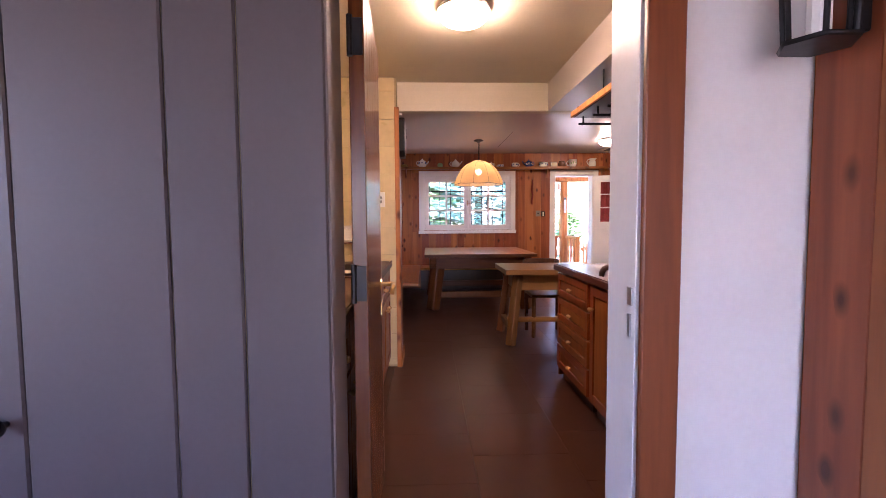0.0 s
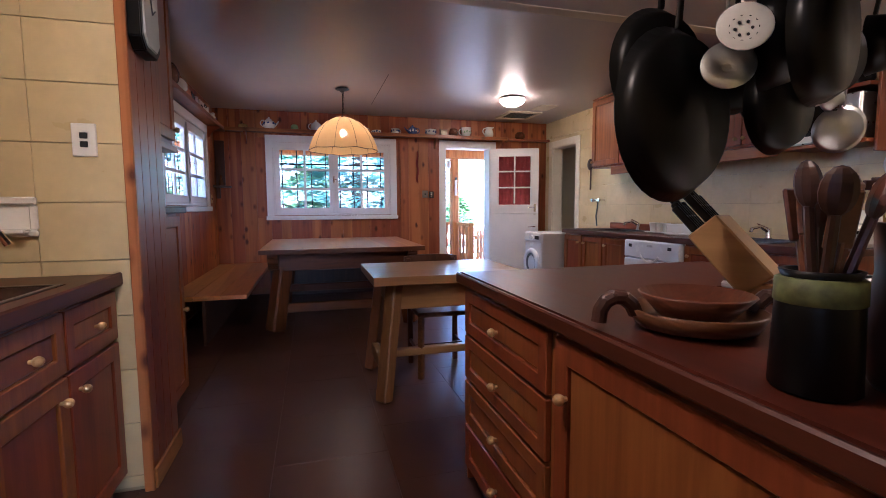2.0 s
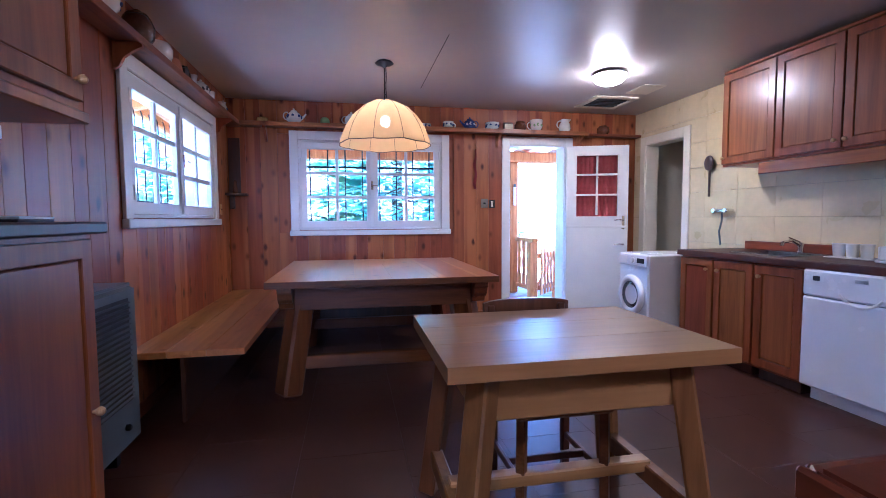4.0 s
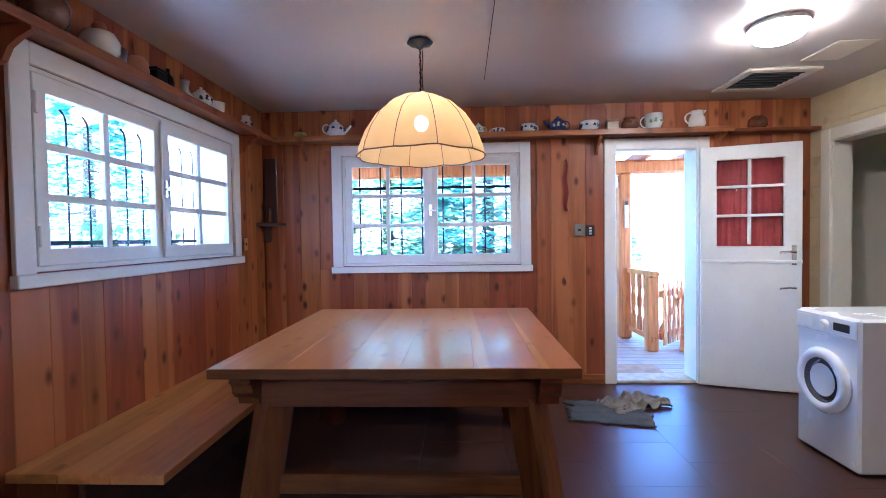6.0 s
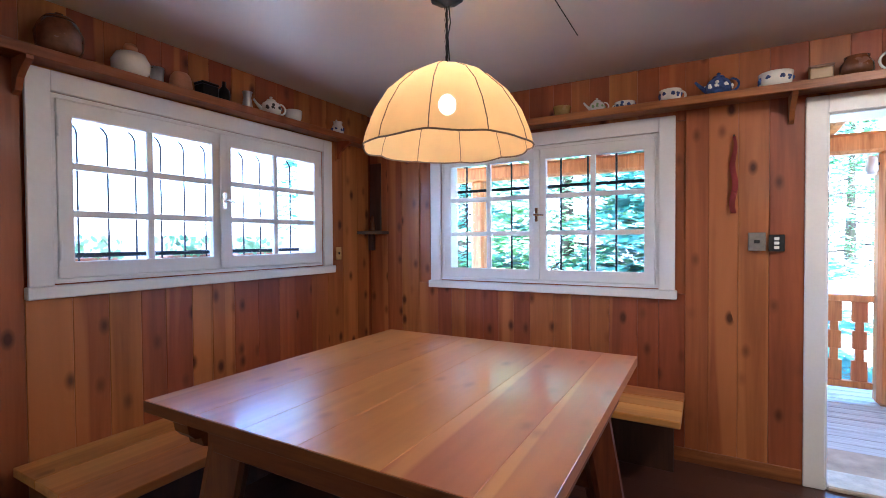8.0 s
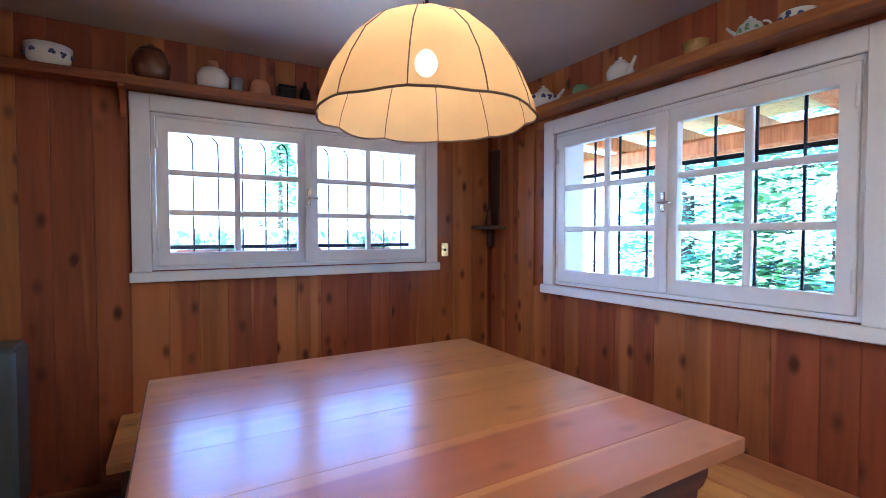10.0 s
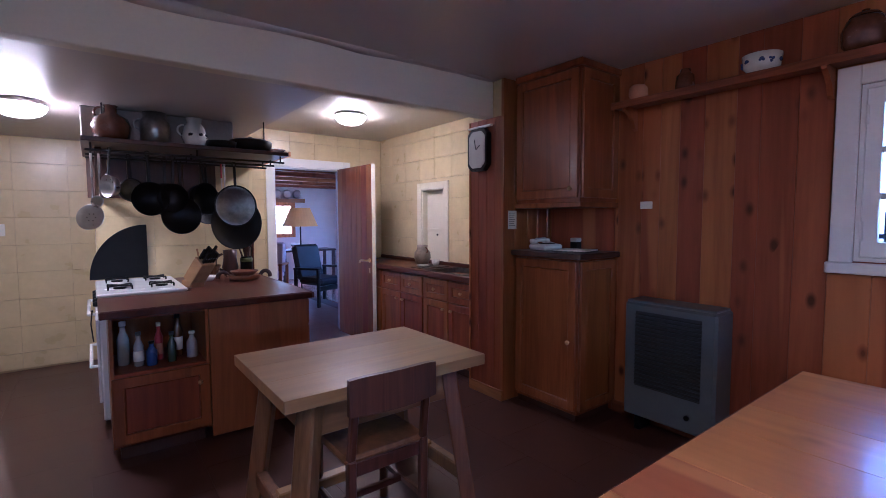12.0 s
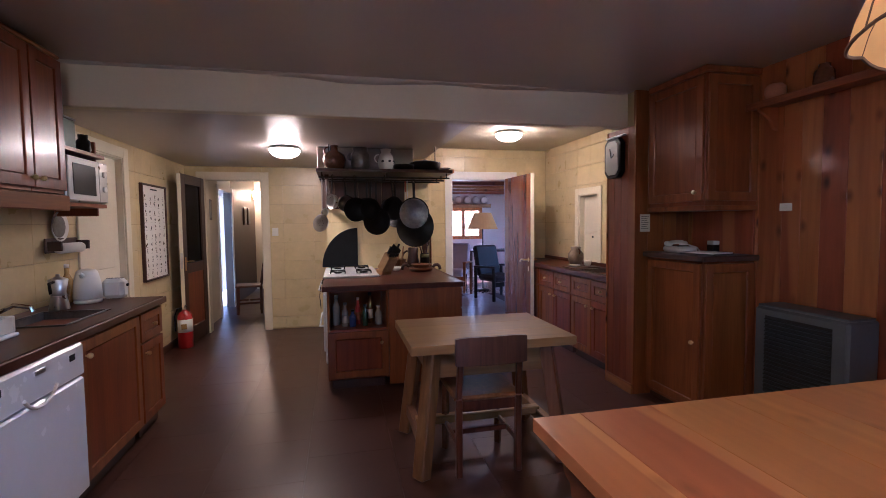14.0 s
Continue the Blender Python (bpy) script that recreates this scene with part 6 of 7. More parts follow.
e = thing("utensil_jar", (1.30, 1.95, 0.902), "dark jar full of wooden spoons and ladles", "utensil jar")
part("jar", lathe(bmesh.new(), [(0.05, 0), (0.056, 0.006), (0.052, 0.14), (0.046, 0.165), (0.05, 0.175), (0.042, 0.175), (0.045, 0.02)], 22), BLACK, e)
part("band", lathe(bmesh.new(), [(0.048, 0.125), (0.0545, 0.13), (0.0535, 0.162), (0.048, 0.165)], 22), mat("green_painted_band", (0.10, 0.11, 0.03), 0.6, var=0.7, scale=34), e, "mottled green band")
rnd = random.Random(4)
for i in range(11):
    a, t = rnd.random() * 6.283, rnd.uniform(0.10, 0.34)
    d = Vector((math.sin(t) * math.cos(a), math.sin(t) * math.sin(a), math.cos(t)))
    p, q = Vector((0, 0, 0.06)) + d * 0.02, Vector((0, 0, 0.06)) + d * rnd.uniform(0.15, 0.21)
    b = bmesh.new()
    rod(b, p, q, 0.008, 0.007, 8)
    if i % 3:
        bmesh.ops.create_uvsphere(b, u_segments=10, v_segments=8, radius=1, matrix=Matrix.Translation(q + d * 0.03) @ d.to_track_quat("Z", "Y").to_matrix().to_4x4() @ Matrix.Diagonal((0.022, 0.010, 0.034, 1)))
    else:
        bx(b, -0.018, 0.018, -0.004, 0.004, -0.01, 0.07, 0.003, Matrix.Translation(q) @ d.to_track_quat("Z", "Y").to_matrix().to_4x4())
    part("spoon", b, (TURNED, DARKWOOD, CHAIRWOOD)[i % 3], e)
e = thing("wooden_jug", pose(1.43, 1.90, 0.902), "carved brown wooden jug with curved handle", "jug")
part("body", lathe(bmesh.new(), [(0.05, 0), (0.055, 0.01), (0.07, 0.08), (0.055, 0.17), (0.06, 0.24), (0.05, 0.24), (0.04, 0.17)], 20), DARKWOOD, e)
b = bmesh.new()
tube(b, arc((0.05, 0, 0.13), 0.075, -80, 80, 9), 0.011, 8)
part("handle", b, DARKWOOD, e)
e = thing("wicker_basket", (1.62, 1.90, 0.902), "small wicker basket of kitchen tools", "basket")
b = bmesh.new()
for i in range(9):
    bmesh.ops.create_cone(b, cap_ends=False, segments=20, radius1=0.075 + 0.004 * i, radius2=0.079 + 0.004 * i, depth=0.011, matrix=Matrix.Translation((0, 0, 0.006 + 0.012 * i)))
part("weave", b, OAK_Z, e)
b = bmesh.new()
for i in range(4):
    beam(b, (0.03 * (i - 1.5), 0, 0.02), (0.05 * (i - 1.5), 0.03 * (-1) ** i, 0.26), 0.02, 0.008, 0.003)
part("tools", b, OAK, e)


def pan(x, y, z, r, depth, face, material, label, handle=0.19, lean=0, inside=None):
    """A pan hung by its handle; face: degrees that its mouth is turned to."""
    e = thing("frying_pan", pose(x, y, z, 0, 0, face) @ pose(0, 0, 0, lean, 0, 0), label, "pan", "hanging pans")
    b = bmesh.new()
    lathe(b, [(0.01, 0), (r * 0.82, 0), (r, depth), (r * 0.975, depth), (r * 0.8, 0.004), (0.01, 0.004)], 36)
    pn = part("pan_body", b, material, e)
    pn.matrix_basis = pose(0, 0, 0, 90, 0, 0)
    if inside:
        part("inside", lathe(bmesh.new(), [(0.005, 0.0045), (r * 0.79, 0.0065), (r * 0.93, depth * 0.86), (r * 0.92, depth * 0.9), (r * 0.77, 0.009), (0.005, 0.007)], 36), inside, pn, "bright steel inside")
    b = bmesh.new()
    beam(b, (0, -depth * 0.8, r * 0.97), (0, -depth * 0.5, r + handle), 0.020, 0.010, 0.003)
    tube(b, arc((0, -depth * 0.5, r + handle + 0.014), 0.016, -90, 250, 8), 0.004, 6)
    part("handle", b, IRON, e)


TOPZ = 1.872
pan(1.50, 2.41, TOPZ - 0.48, 0.215, 0.05, 195, BLACK, "large black iron frying pan", 0.245)
pan(1.52, 2.51, TOPZ - 0.345, 0.165, 0.04, 188, BLACK, "black frying pan with a bright steel inside", 0.15, 0, DULLSTEEL)
pan(1.90, 2.47, TOPZ - 0.42, 0.14, 0.05, 190, BLACK, "small black iron frying pan", 0.25)
pan(1.95, 2.68, TOPZ - 0.10 - 0.2, 0.10, 0.07, 160, BLACK, "black saucepan hung by its handle", 0.17)
pan(2.12, 2.68, TOPZ - 0.11 - 0.2, 0.115, 0.08, 190, BLACK, "deep black saucepan hung by its handle", 0.18)
pan(2.30, 2.68, TOPZ - 0.08 - 0.15, 0.075, 0.05, 120, STEEL, "small steel saucepan hung by its handle", 0.15)
pan(1.68, 2.20, TOPZ - 0.34, 0.15, 0.055, 200, BLACK, "black pan hung close to the wall", 0.17)
pan(1.98, 2.42, TOPZ - 0.30, 0.12, 0.06, 172, IRON, "dull iron pan hung from the middle rail", 0.16)
pan(2.22, 2.42, TOPZ - 0.24, 0.085, 0.07, 205, BLACK, "small black pot hung from the middle rail", 0.14, 0, DULLSTEEL)
pan(1.75, 2.33, TOPZ - 0.29, 0.13, 0.09, 215, BLACK, "black enamel pot hung from the rail", 0.13)


def skimmer(x, y, z, grip, disc, label, holes=True, r=0.058, length=0.30, face=60):
    e = thing("skimmer", pose(x, y, z, 0, 0, face), label, "kitchen tool", "hanging tools")
    b = bmesh.new()
    rod(b, (0, 0, 0), (0, 0, -length * 0.45), 0.007, 0.006)
    part("grip", b, grip, e)
    part("stem", rod(bmesh.new(), (0, 0, -length * 0.45), (0, -0.01, -length), 0.004), disc, e)
    d = part("disc", lathe(bmesh.new(), [(0.01, 0), (r * 0.8, 0.004), (r, 0.016), (r * 0.97, 0.018), (0.01, 0.003)], 24), disc, e)
    d.matrix_basis = pose(0, -0.02, -length - r * 0.9, 78, 0, 0)
    if holes:
        b = bmesh.new()
        for ring, n in ((0.3, 6), (0.55, 11), (0.78, 16)):
            for i in range(n):
                a = 2 * math.pi * i / n
                bmesh.ops.create_cone(b, cap_ends=True, segments=6, radius1=0.0035, radius2=0.0035, depth=0.002, matrix=pose(ring * r * math.cos(a), ring * r * math.sin(a), 0.0055 + 0.006 * ring))
        part("hole", b, DARKGREY, d)


skimmer(1.575, 2.35, TOPZ, RED, CHINA, "white enamel skimmer with a red grip", length=0.255, face=-35)
skimmer(1.555, 2.37, TOPZ, STEEL, STEEL, "steel ladle hung from the rail", False, 0.058, 0.335, -35)
skimmer(2.42, 2.68, TOPZ - 0.02, STEEL, STEEL, "large steel strainer hung from the rail", True, 0.085, 0.34, 150)
skimmer(2.38, 2.68, TOPZ - 0.02, STEEL, STEEL, "small steel ladle hung from the rail", False, 0.04, 0.28, 150)

# jars and pots on the hanging shelf
def jar_on(x, y, name, prof, material, label, lug=None):
    e = thing(name, Matrix.Translation((x, y, 1.956)) @ Matrix.Scale(1.15, 4), label, name.replace("_", " "))
    part("body", lathe(bmesh.new(), prof, 22), material, e)
    if lug:
        b = bmesh.new()
        handle_ring(b, lug[0], lug[1], lug[2])
        part("handle", b, material, e)
    if name == "patterned_jug":
        spots(e, 0.07, 0.07, INK, 7, 3)


jar_on(2.30, 2.60, "demijohn", [(0.07, 0), (0.09, 0.02), (0.10, 0.08), (0.085, 0.125), (0.035, 0.155), (0.03, 0.19), (0.036, 0.20), (0.03, 0.2)], BROWNPOT, "round brown clay demijohn with a narrow neck", (0.05, 0.155, 0.03))
jar_on(2.05, 2.605, "milk_can", [(0.075, 0), (0.08, 0.005), (0.08, 0.13), (0.06, 0.155), (0.065, 0.185), (0.055, 0.185), (0.05, 0.16)], DULLSTEEL, "dull steel milk can with side handles", (0.078, 0.11, 0.028))
jar_on(1.80, 2.60, "patterned_jug", [(0.05, 0), (0.055, 0.01), (0.075, 0.06), (0.06, 0.12), (0.04, 0.15), (0.05, 0.18), (0.044, 0.18)], CHINA, "white jug with dark painted blotches", (0.06, 0.1, 0.035))
jar_on(1.62, 2.62, "low_pan", [(0.08, 0), (0.09, 0.005), (0.095, 0.045), (0.09, 0.045), (0.08, 0.008)], BLACK, "low black pan on the shelf")
jar_on(1.40, 2.58, "casserole", [(0.12, 0), (0.135, 0.01), (0.14, 0.065), (0.138, 0.07), (0.10, 0.082), (0.02, 0.088), (0.015, 0.1), (0.002, 0.103)], BLACK, "black casserole with a lid")
jar_on(1.22, 2.66, "glass_saucer", [(0.03, 0), (0.05, 0.01), (0.06, 0.02), (0.055, 0.02)], GLASS, "small glass saucer at the shelf's edge")

# bottles and packets in the island's open shelf
rnd = random.Random(7)
BOTTLE = [mat("bottle_green", (0.03, 0.07, 0.04), 0.15, coat=0.6), mat("bottle_blue", (0.03, 0.06, 0.22), 0.25), mat("bottle_red", (0.35, 0.03, 0.03), 0.3), mat("bottle_clear", (0.30, 0.30, 0.28), 0.12, coat=0.5), mat("bottle_amber", (0.14, 0.06, 0.015), 0.15, coat=0.6)]
for i, (x, y, h, r) in enumerate(((2.31, 3.02, 0.27, 0.034), (2.235, 3.10, 0.21, 0.028), (2.17, 3.13, 0.15, 0.030), (2.12, 3.02, 0.24, 0.024), (2.06, 3.12, 0.19, 0.026), (2.01, 2.99, 0.28, 0.030), (1.94, 3.08, 0.17, 0.033))):
    e = thing("sauce_bottle", (x, y, 0.521), "kitchen bottle on the open island shelf", "bottle", "bottles in the island")
    part("body", lathe(bmesh.new(), [(r * 0.9, 0), (r, 0.004), (r, h * 0.6), (r * 0.46, h * 0.78), (r * 0.46, h * 0.9)], 16), BOTTLE[(3, 3, 1, 2, 0, 4, 3)[i]], e)
    part("cap", lathe(bmesh.new(), [(r * 0.54, h * 0.9), (r * 0.54, h), (r * 0.4, h)], 12), (PLASTIC, GREY, BLACK)[i % 3], e)
    if i % 2:
        part("label", lathe(bmesh.new(), [(r + 0.0006, h * 0.15), (r + 0.0006, h * 0.45), (r, h * 0.45)], 16), (PAPER, CLAY)[i % 4 == 3], e)

# ---- east counter things ----
def lever_tap(x, y, z):
    e = thing("sink_tap", (x, y, z), "chrome lever mixer tap behind the sink", "tap")
    part("base", lathe(bmesh.new(), [(0.026, 0), (0.026, 0.01), (0.02, 0.02), (0.02, 0.075), (0.012, 0.085)], 16), CHROME, e)
    b = bmesh.new()
    tube(b, [(0, 0, 0.055), (-0.09, 0.0, 0.10), (-0.17, 0.0, 0.085), (-0.18, 0, 0.06)], 0.012, 8)
    part("spout", b, CHROME, e)
    b = bmesh.new()
    beam(b, (0, 0, 0.085), (-0.03, 0.075, 0.12), 0.02, 0.008, 0.003)
    part("lever", b, CHROME, e)


lever_tap(4.10, 5.83, 0.904)
lever_tap(4.10, 4.30, 0.904)
e = thing("cup_rack", pose(3.98, 5.36, 0.903), "white plastic cutlery drainer with three cups", "drainer")
for i in range(3):
    part("beaker", lathe(bmesh.new(), [(0.03, 0), (0.038, 0.09), (0.042, 0.095), (0.036, 0.095), (0.028, 0.005)], 14, (0, -0.09 + 0.09 * i, 0.004)), PLASTIC, e)
part("base", box(-0.06, 0.06, -0.15, 0.15, 0, 0.008, b=0.003), PLASTIC, e)
e = thing("dish_rack", pose(3.96, 4.86, 0.903), "white plastic dish rack with slats", "dish rack")
b = bmesh.new()
for x0, x1, y0, y1 in ((-0.15, 0.15, -0.23, -0.215), (-0.15, 0.15, 0.215, 0.23), (-0.15, -0.135, -0.215, 0.215), (0.135, 0.15, -0.215, 0.215)):
    bx(b, x0, x1, y0, y1, 0.02, 0.10, 0.005)
part("rim", b, PLASTIC, e)
part("base", box(-0.16, 0.16, -0.24, 0.24, 0, 0.018, b=0.006), PLASTIC, e)
for i in range(11):
    part("divider", box(-0.13, 0.13, -0.18 + i * 0.036, -0.175 + i * 0.036, 0.02, 0.075, b=0.001), PLASTIC, e)

e = thing("wall_tap", pose(E - 0.001, 6.675, 1.25, 0, 0, 180), "chrome wall tap with two cross knobs", "tap")
b = bmesh.new()
for y in (-0.07, 0.07):
    rod(b, (0, y, 0), (0.05, y, 0), 0.016)
rod(b, (0.05, -0.09, 0), (0.05, 0.09, 0), 0.018)
part("body", b, CHROME, e)
for y in (-0.07, 0.07):
    part("knob", lathe(bmesh.new(), [(0.022, 0), (0.026, 0.012), (0.02, 0.03)], 12), CHROME, e).matrix_basis = pose(0.065, y, 0, 0, 90, 0)
part("hose", tube(bmesh.new(), [(0.05, 0, -0.02), (0.06, 0.01, -0.10), (0.05, -0.03, -0.2), (0.04, -0.02, -0.33)], 0.009, 8), GREY, e)
e = thing("wall_ladle", pose(E - 0.012, 6.87, 1.66), "dark carved wooden ladle hung on tiles", "ladle")
b = bmesh.new()
bmesh.ops.create_uvsphere(b, u_segments=14, v_segments=10, radius=1, matrix=Matrix.Translation((-0.03, 0, 0.06)) @ Matrix.Diagonal((0.025, 0.06, 0.075, 1)))
part("bowl", b, DARKWOOD, e)
b = bmesh.new()
beam(b, (-0.02, 0, 0.0), (-0.02, 0, -0.27), 0.022, 0.016, 0.004)
part("stem", b, DARKWOOD, e)

# microwave on its shelf, boxes above
e = thing("microwave_shelf", (0, 0, 0), "dark wooden shelf unit beside the cabinets", "shelf")
part("board", box(3.87, E - 0.003, 3.52, 4.055, 1.555, 1.58, b=0.003), CHERRY_H, e)
part("board", box(3.87, E - 0.003, 3.52, 4.055, 1.895, 1.92, b=0.003), CHERRY_H, e)
part("side", box(3.93, E - 0.003, 3.50, 3.519, 1.50, 2.02, b=0.003), CHERRY, e)
e = thing("microwave", (0, 0, 0), "silver microwave oven with a dark window", "microwave")
part("body", box(3.86, 4.17, 3.55, 4.04, 1.581, 1.865, b=0.006), STEEL, e)
part("door", box(3.845, 3.859, 3.67, 4.035, 1.59, 1.86, b=0.004), PLASTIC, e)
part("window", box(3.841, 3.8445, 3.72, 3.99, 1.63, 1.82, b=0.002), BLACK, e)
p = part("control_panel", box(3.845, 3.859, 3.555, 3.666, 1.59, 1.86, b=0.004), STEEL, e)
for z in (1.68, 1.78):
    part("dial", lathe(bmesh.new(), [(0.02, 0), (0.018, 0.014)], 14), PLASTIC, p).matrix_basis = pose(3.845, 3.61, z, 0, -90, 0)
e = thing("green_tin", (4.03, 3.88, 1.921), "dull green lidded storage tin", "tin")
part("body", box(-0.10, 0.10, -0.13, 0.13, 0, 0.19, b=0.008), mat("dull_green", (0.12, 0.17, 0.13), 0.5, var=0.2), e)
part("rim", box(-0.103, 0.103, -0.133, 0.133, 0.19, 0.205, b=0.004), GREY, e)
pot(3.96, 3.60, 1.921, [(0.03, 0), (0.045, 0.03), (0.04, 0.09), (0.028, 0.1), (0.03, 0.13), (0.024, 0.13)], BLACK, "dark glazed jug on the shelf unit", "jug")
e = thing("paper_towel_holder", pose(E - 0.01, 3.48, 1.30), "dark wooden paper towel holder on tiles", "towel holder")
part("back", box(-0.015, 0, -0.19, 0.19, -0.05, 0.05, b=0.004), DARKWOOD, e)
b = bmesh.new()
lathe(b, [(0.02, -0.13), (0.036, -0.13), (0.036, 0.13), (0.02, 0.13)], 22)
part("roll", b, PAPER, e).matrix_basis = pose(-0.06, 0, -0.02, 90, 0, 0)
for y in (-0.175, 0.175):
    part("arm", box(-0.10, -0.015, y - 0.01, y + 0.01, -0.035, 0.03, b=0.004), DARKWOOD, e)
e = thing("wall_plate", pose(E - 0.012, 3.50, 1.43, 0, -90, 0), "round tin plate with a tree picture", "plate")
part("plate", lathe(bmesh.new(), [(0.01, 0.002), (0.085, 0.002), (0.105, 0.015), (0.10, 0.017), (0.08, 0.006), (0.01, 0.005)], 26), PAPER, e)
part("picture", lathe(bmesh.new(), [(0.001, 0.0075), (0.078, 0.0078), (0.078, 0.006), (0.001, 0.006)], 20), RAG, e)
e = thing("moka_pot", (4.02, 4.02 - 0.16, 0.903), "eight-sided aluminium moka coffee pot", "coffee pot")
part("boiler", lathe(bmesh.new(), [(0.055, 0), (0.058, 0.005), (0.042, 0.085), (0.045, 0.09)], 8), STEEL, e)
part("jug", lathe(bmesh.new(), [(0.043, 0.091), (0.04, 0.11), (0.055, 0.19), (0.05, 0.195), (0.012, 0.21), (0.012, 0.225)], 8), STEEL, e)
part("handle", tube(bmesh.new(), [(0, 0.05, 0.18), (0, 0.095, 0.175), (0, 0.085, 0.11)], 0.009, 8), BLACK, e)
e = thing("electric_kettle", (3.98, 3.60, 0.903), "white electric kettle on its base", "kettle")
part("base", lathe(bmesh.new(), [(0.08, 0), (0.082, 0.02), (0.07, 0.025)], 24), PLASTIC, e)
part("body", lathe(bmesh.new(), [(0.07, 0.026), (0.085, 0.03), (0.078, 0.14), (0.062, 0.215), (0.05, 0.228), (0.012, 0.235)], 24), PLASTIC, e)
part("handle", tube(bmesh.new(), [(0, -0.06, 0.215), (0, -0.115, 0.2), (0, -0.125, 0.1), (0, -0.08, 0.05)], 0.012, 8), PLASTIC, e)
b = bmesh.new()
rod(b, (0, 0.055, 0.185), (0, 0.09, 0.21), 0.02, 0.01)
part("spout", b, PLASTIC, e)
e = thing("toaster", (3.86, 3.475, 0.903), "small white toaster with rounded edges", "toaster")
part("body", box(-0.07, 0.07, -0.045, 0.06, 0.008, 0.15, b=0.025), PLASTIC, e)
part("slot", box(-0.05, 0.05, -0.01, 0.02, 0.149, 0.152, b=0), DARKGREY, e)
part("lever", box(-0.085, -0.07, -0.01, 0.01, 0.09, 0.11, b=0.003), BLACK, e)
e = thing("oil_bottle", (4.12, 3.56, 0.903), "amber oil bottle with a white cap", "bottle")
part("body", lathe(bmesh.new(), [(0.032, 0), (0.034, 0.005), (0.034, 0.15), (0.013, 0.20), (0.013, 0.24)], 16), GOLDPOT, e)
part("cap", lathe(bmesh.new(), [(0.015, 0.24), (0.015, 0.265), (0.012, 0.265)], 12), PLASTIC, e)

# picture chart on the east wall
e = thing("plant_chart", (0, 0, 0), "framed white chart covered with small drawings", "picture")
b = bmesh.new()
Y0, Y1, Z0, Z1 = 1.44, 2.09, 0.86, 1.86
for y0, y1, z0, z1 in ((Y0, Y0 + 0.02, Z0, Z1), (Y1 - 0.02, Y1, Z0, Z1), (Y0 + 0.02, Y1 - 0.02, Z0, Z0 + 0.02), (Y0 + 0.02, Y1 - 0.02, Z1 - 0.02, Z1)):
    bx(b, E - 0.035, E - 0.001, y0, y1, z0, z1, 0.003)
part("frame", b, DARKWOOD, e)
part("sheet", box(E - 0.02, E - 0.014, Y0 + 0.02, Y1 - 0.02, Z0 + 0.02, Z1 - 0.02, b=0), PAPER, e)
rnd = random.Random(11)
for i in range(5):
    for j in range(11):
        y, z = Y0 + 0.08 + i * 0.118 + rnd.uniform(-0.015, 0.015), Z0 + 0.07 + j * 0.08 + rnd.uniform(-0.012, 0.012)
        b = bmesh.new()
        for k in range(3):
            bmesh.ops.create_cone(b, cap_ends=True, segments=7, radius1=rnd.uniform(0.006, 0.013), radius2=0.004, depth=0.001, matrix=pose(E - 0.0207, y + rnd.uniform(-0.016, 0.016), z + rnd.uniform(-0.018, 0.018), 0, -90, 0))
        bx(b, E - 0.0212, E - 0.0201, y - 0.02, y + 0.02, z - 0.032, z - 0.029, 0)
        part("drawing", b, (INK, GREY, BROWNPOT)[rnd.randrange(3)], e)
part("title_bar", box(E - 0.0212, E - 0.0201, 1.68, 1.86, 1.80, 1.815, b=0), INK, e)

e = thing("fire_extinguisher", (4.05, 1.36, 0), "red fire extinguisher standing on the floor", "extinguisher")
part("cylinder", lathe(bmesh.new(), [(0.07, 0), (0.08, 0.008), (0.08, 0.36), (0.065, 0.41), (0.03, 0.435), (0.03, 0.45)], 26), RED, e)
part("label", lathe(bmesh.new(), [(0.0808, 0.19), (0.0808, 0.34), (0.08, 0.34)], 26), PAPER, e)
part("label_spot", box(-0.04, 0.02, 0.0785, 0.083, 0.23, 0.29, b=0.002), GOLDPOT, e)
b = bmesh.new()
rod(b, (0, 0, 0.45), (0, 0, 0.475), 0.018)
beam(b, (0, 0, 0.475), (-0.04, 0.07, 0.49), 0.02, 0.008, 0.002)
beam(b, (0, 0, 0.485), (-0.045, 0.075, 0.515), 0.02, 0.008, 0.002)
part("valve", b, IRON, e)
part("hose", tube(bmesh.new(), [(0.02, 0, 0.47), (0.07, 0.03, 0.46), (0.10, 0.035, 0.38), (0.095, 0.03, 0.2)], 0.009, 8), BLACK, e)

# stove-side hanging tools
e = thing("tool_rail", (2.455, 2.67, 0.72), "black iron hook rail with small tools", "tool rail")
part("rail", rod(bmesh.new(), (0, -0.02, 0.1), (0, 0.02, 0.1), 0.006), IRON, e)
part("drop", tube(bmesh.new(), [(0, 0.02, 0.1), (0.01, 0.03, 0.02), (0.0, 0.03, -0.1)], 0.004, 6), IRON, e)

# ---- porch details ----
e = thing("porch_thermometer", (3.33, 10.155, 1.55), "pale glass thermometer on the porch post", "thermometer")
part("tube", box(-0.025, 0.025, -0.02, 0, -0.15, 0.15, b=0.006), PLASTIC, e)
part("cap", box(-0.02, 0.02, -0.024, 0, 0.15, 0.2, b=0.006), GREY, e)
e = thing("porch_lamp", (3.20, 10.2, 2.0), "small cream outdoor lamp on the post", "lamp")
part("shade", lathe(bmesh.new(), [(0.03, -0.08), (0.045, -0.04), (0.04, 0.06), (0.02, 0.08)], 12), PLASTIC, e)
part("arm", box(0.02, 0.06, -0.01, 0.01, 0.0, 0.02, b=0.002), IRON, e)
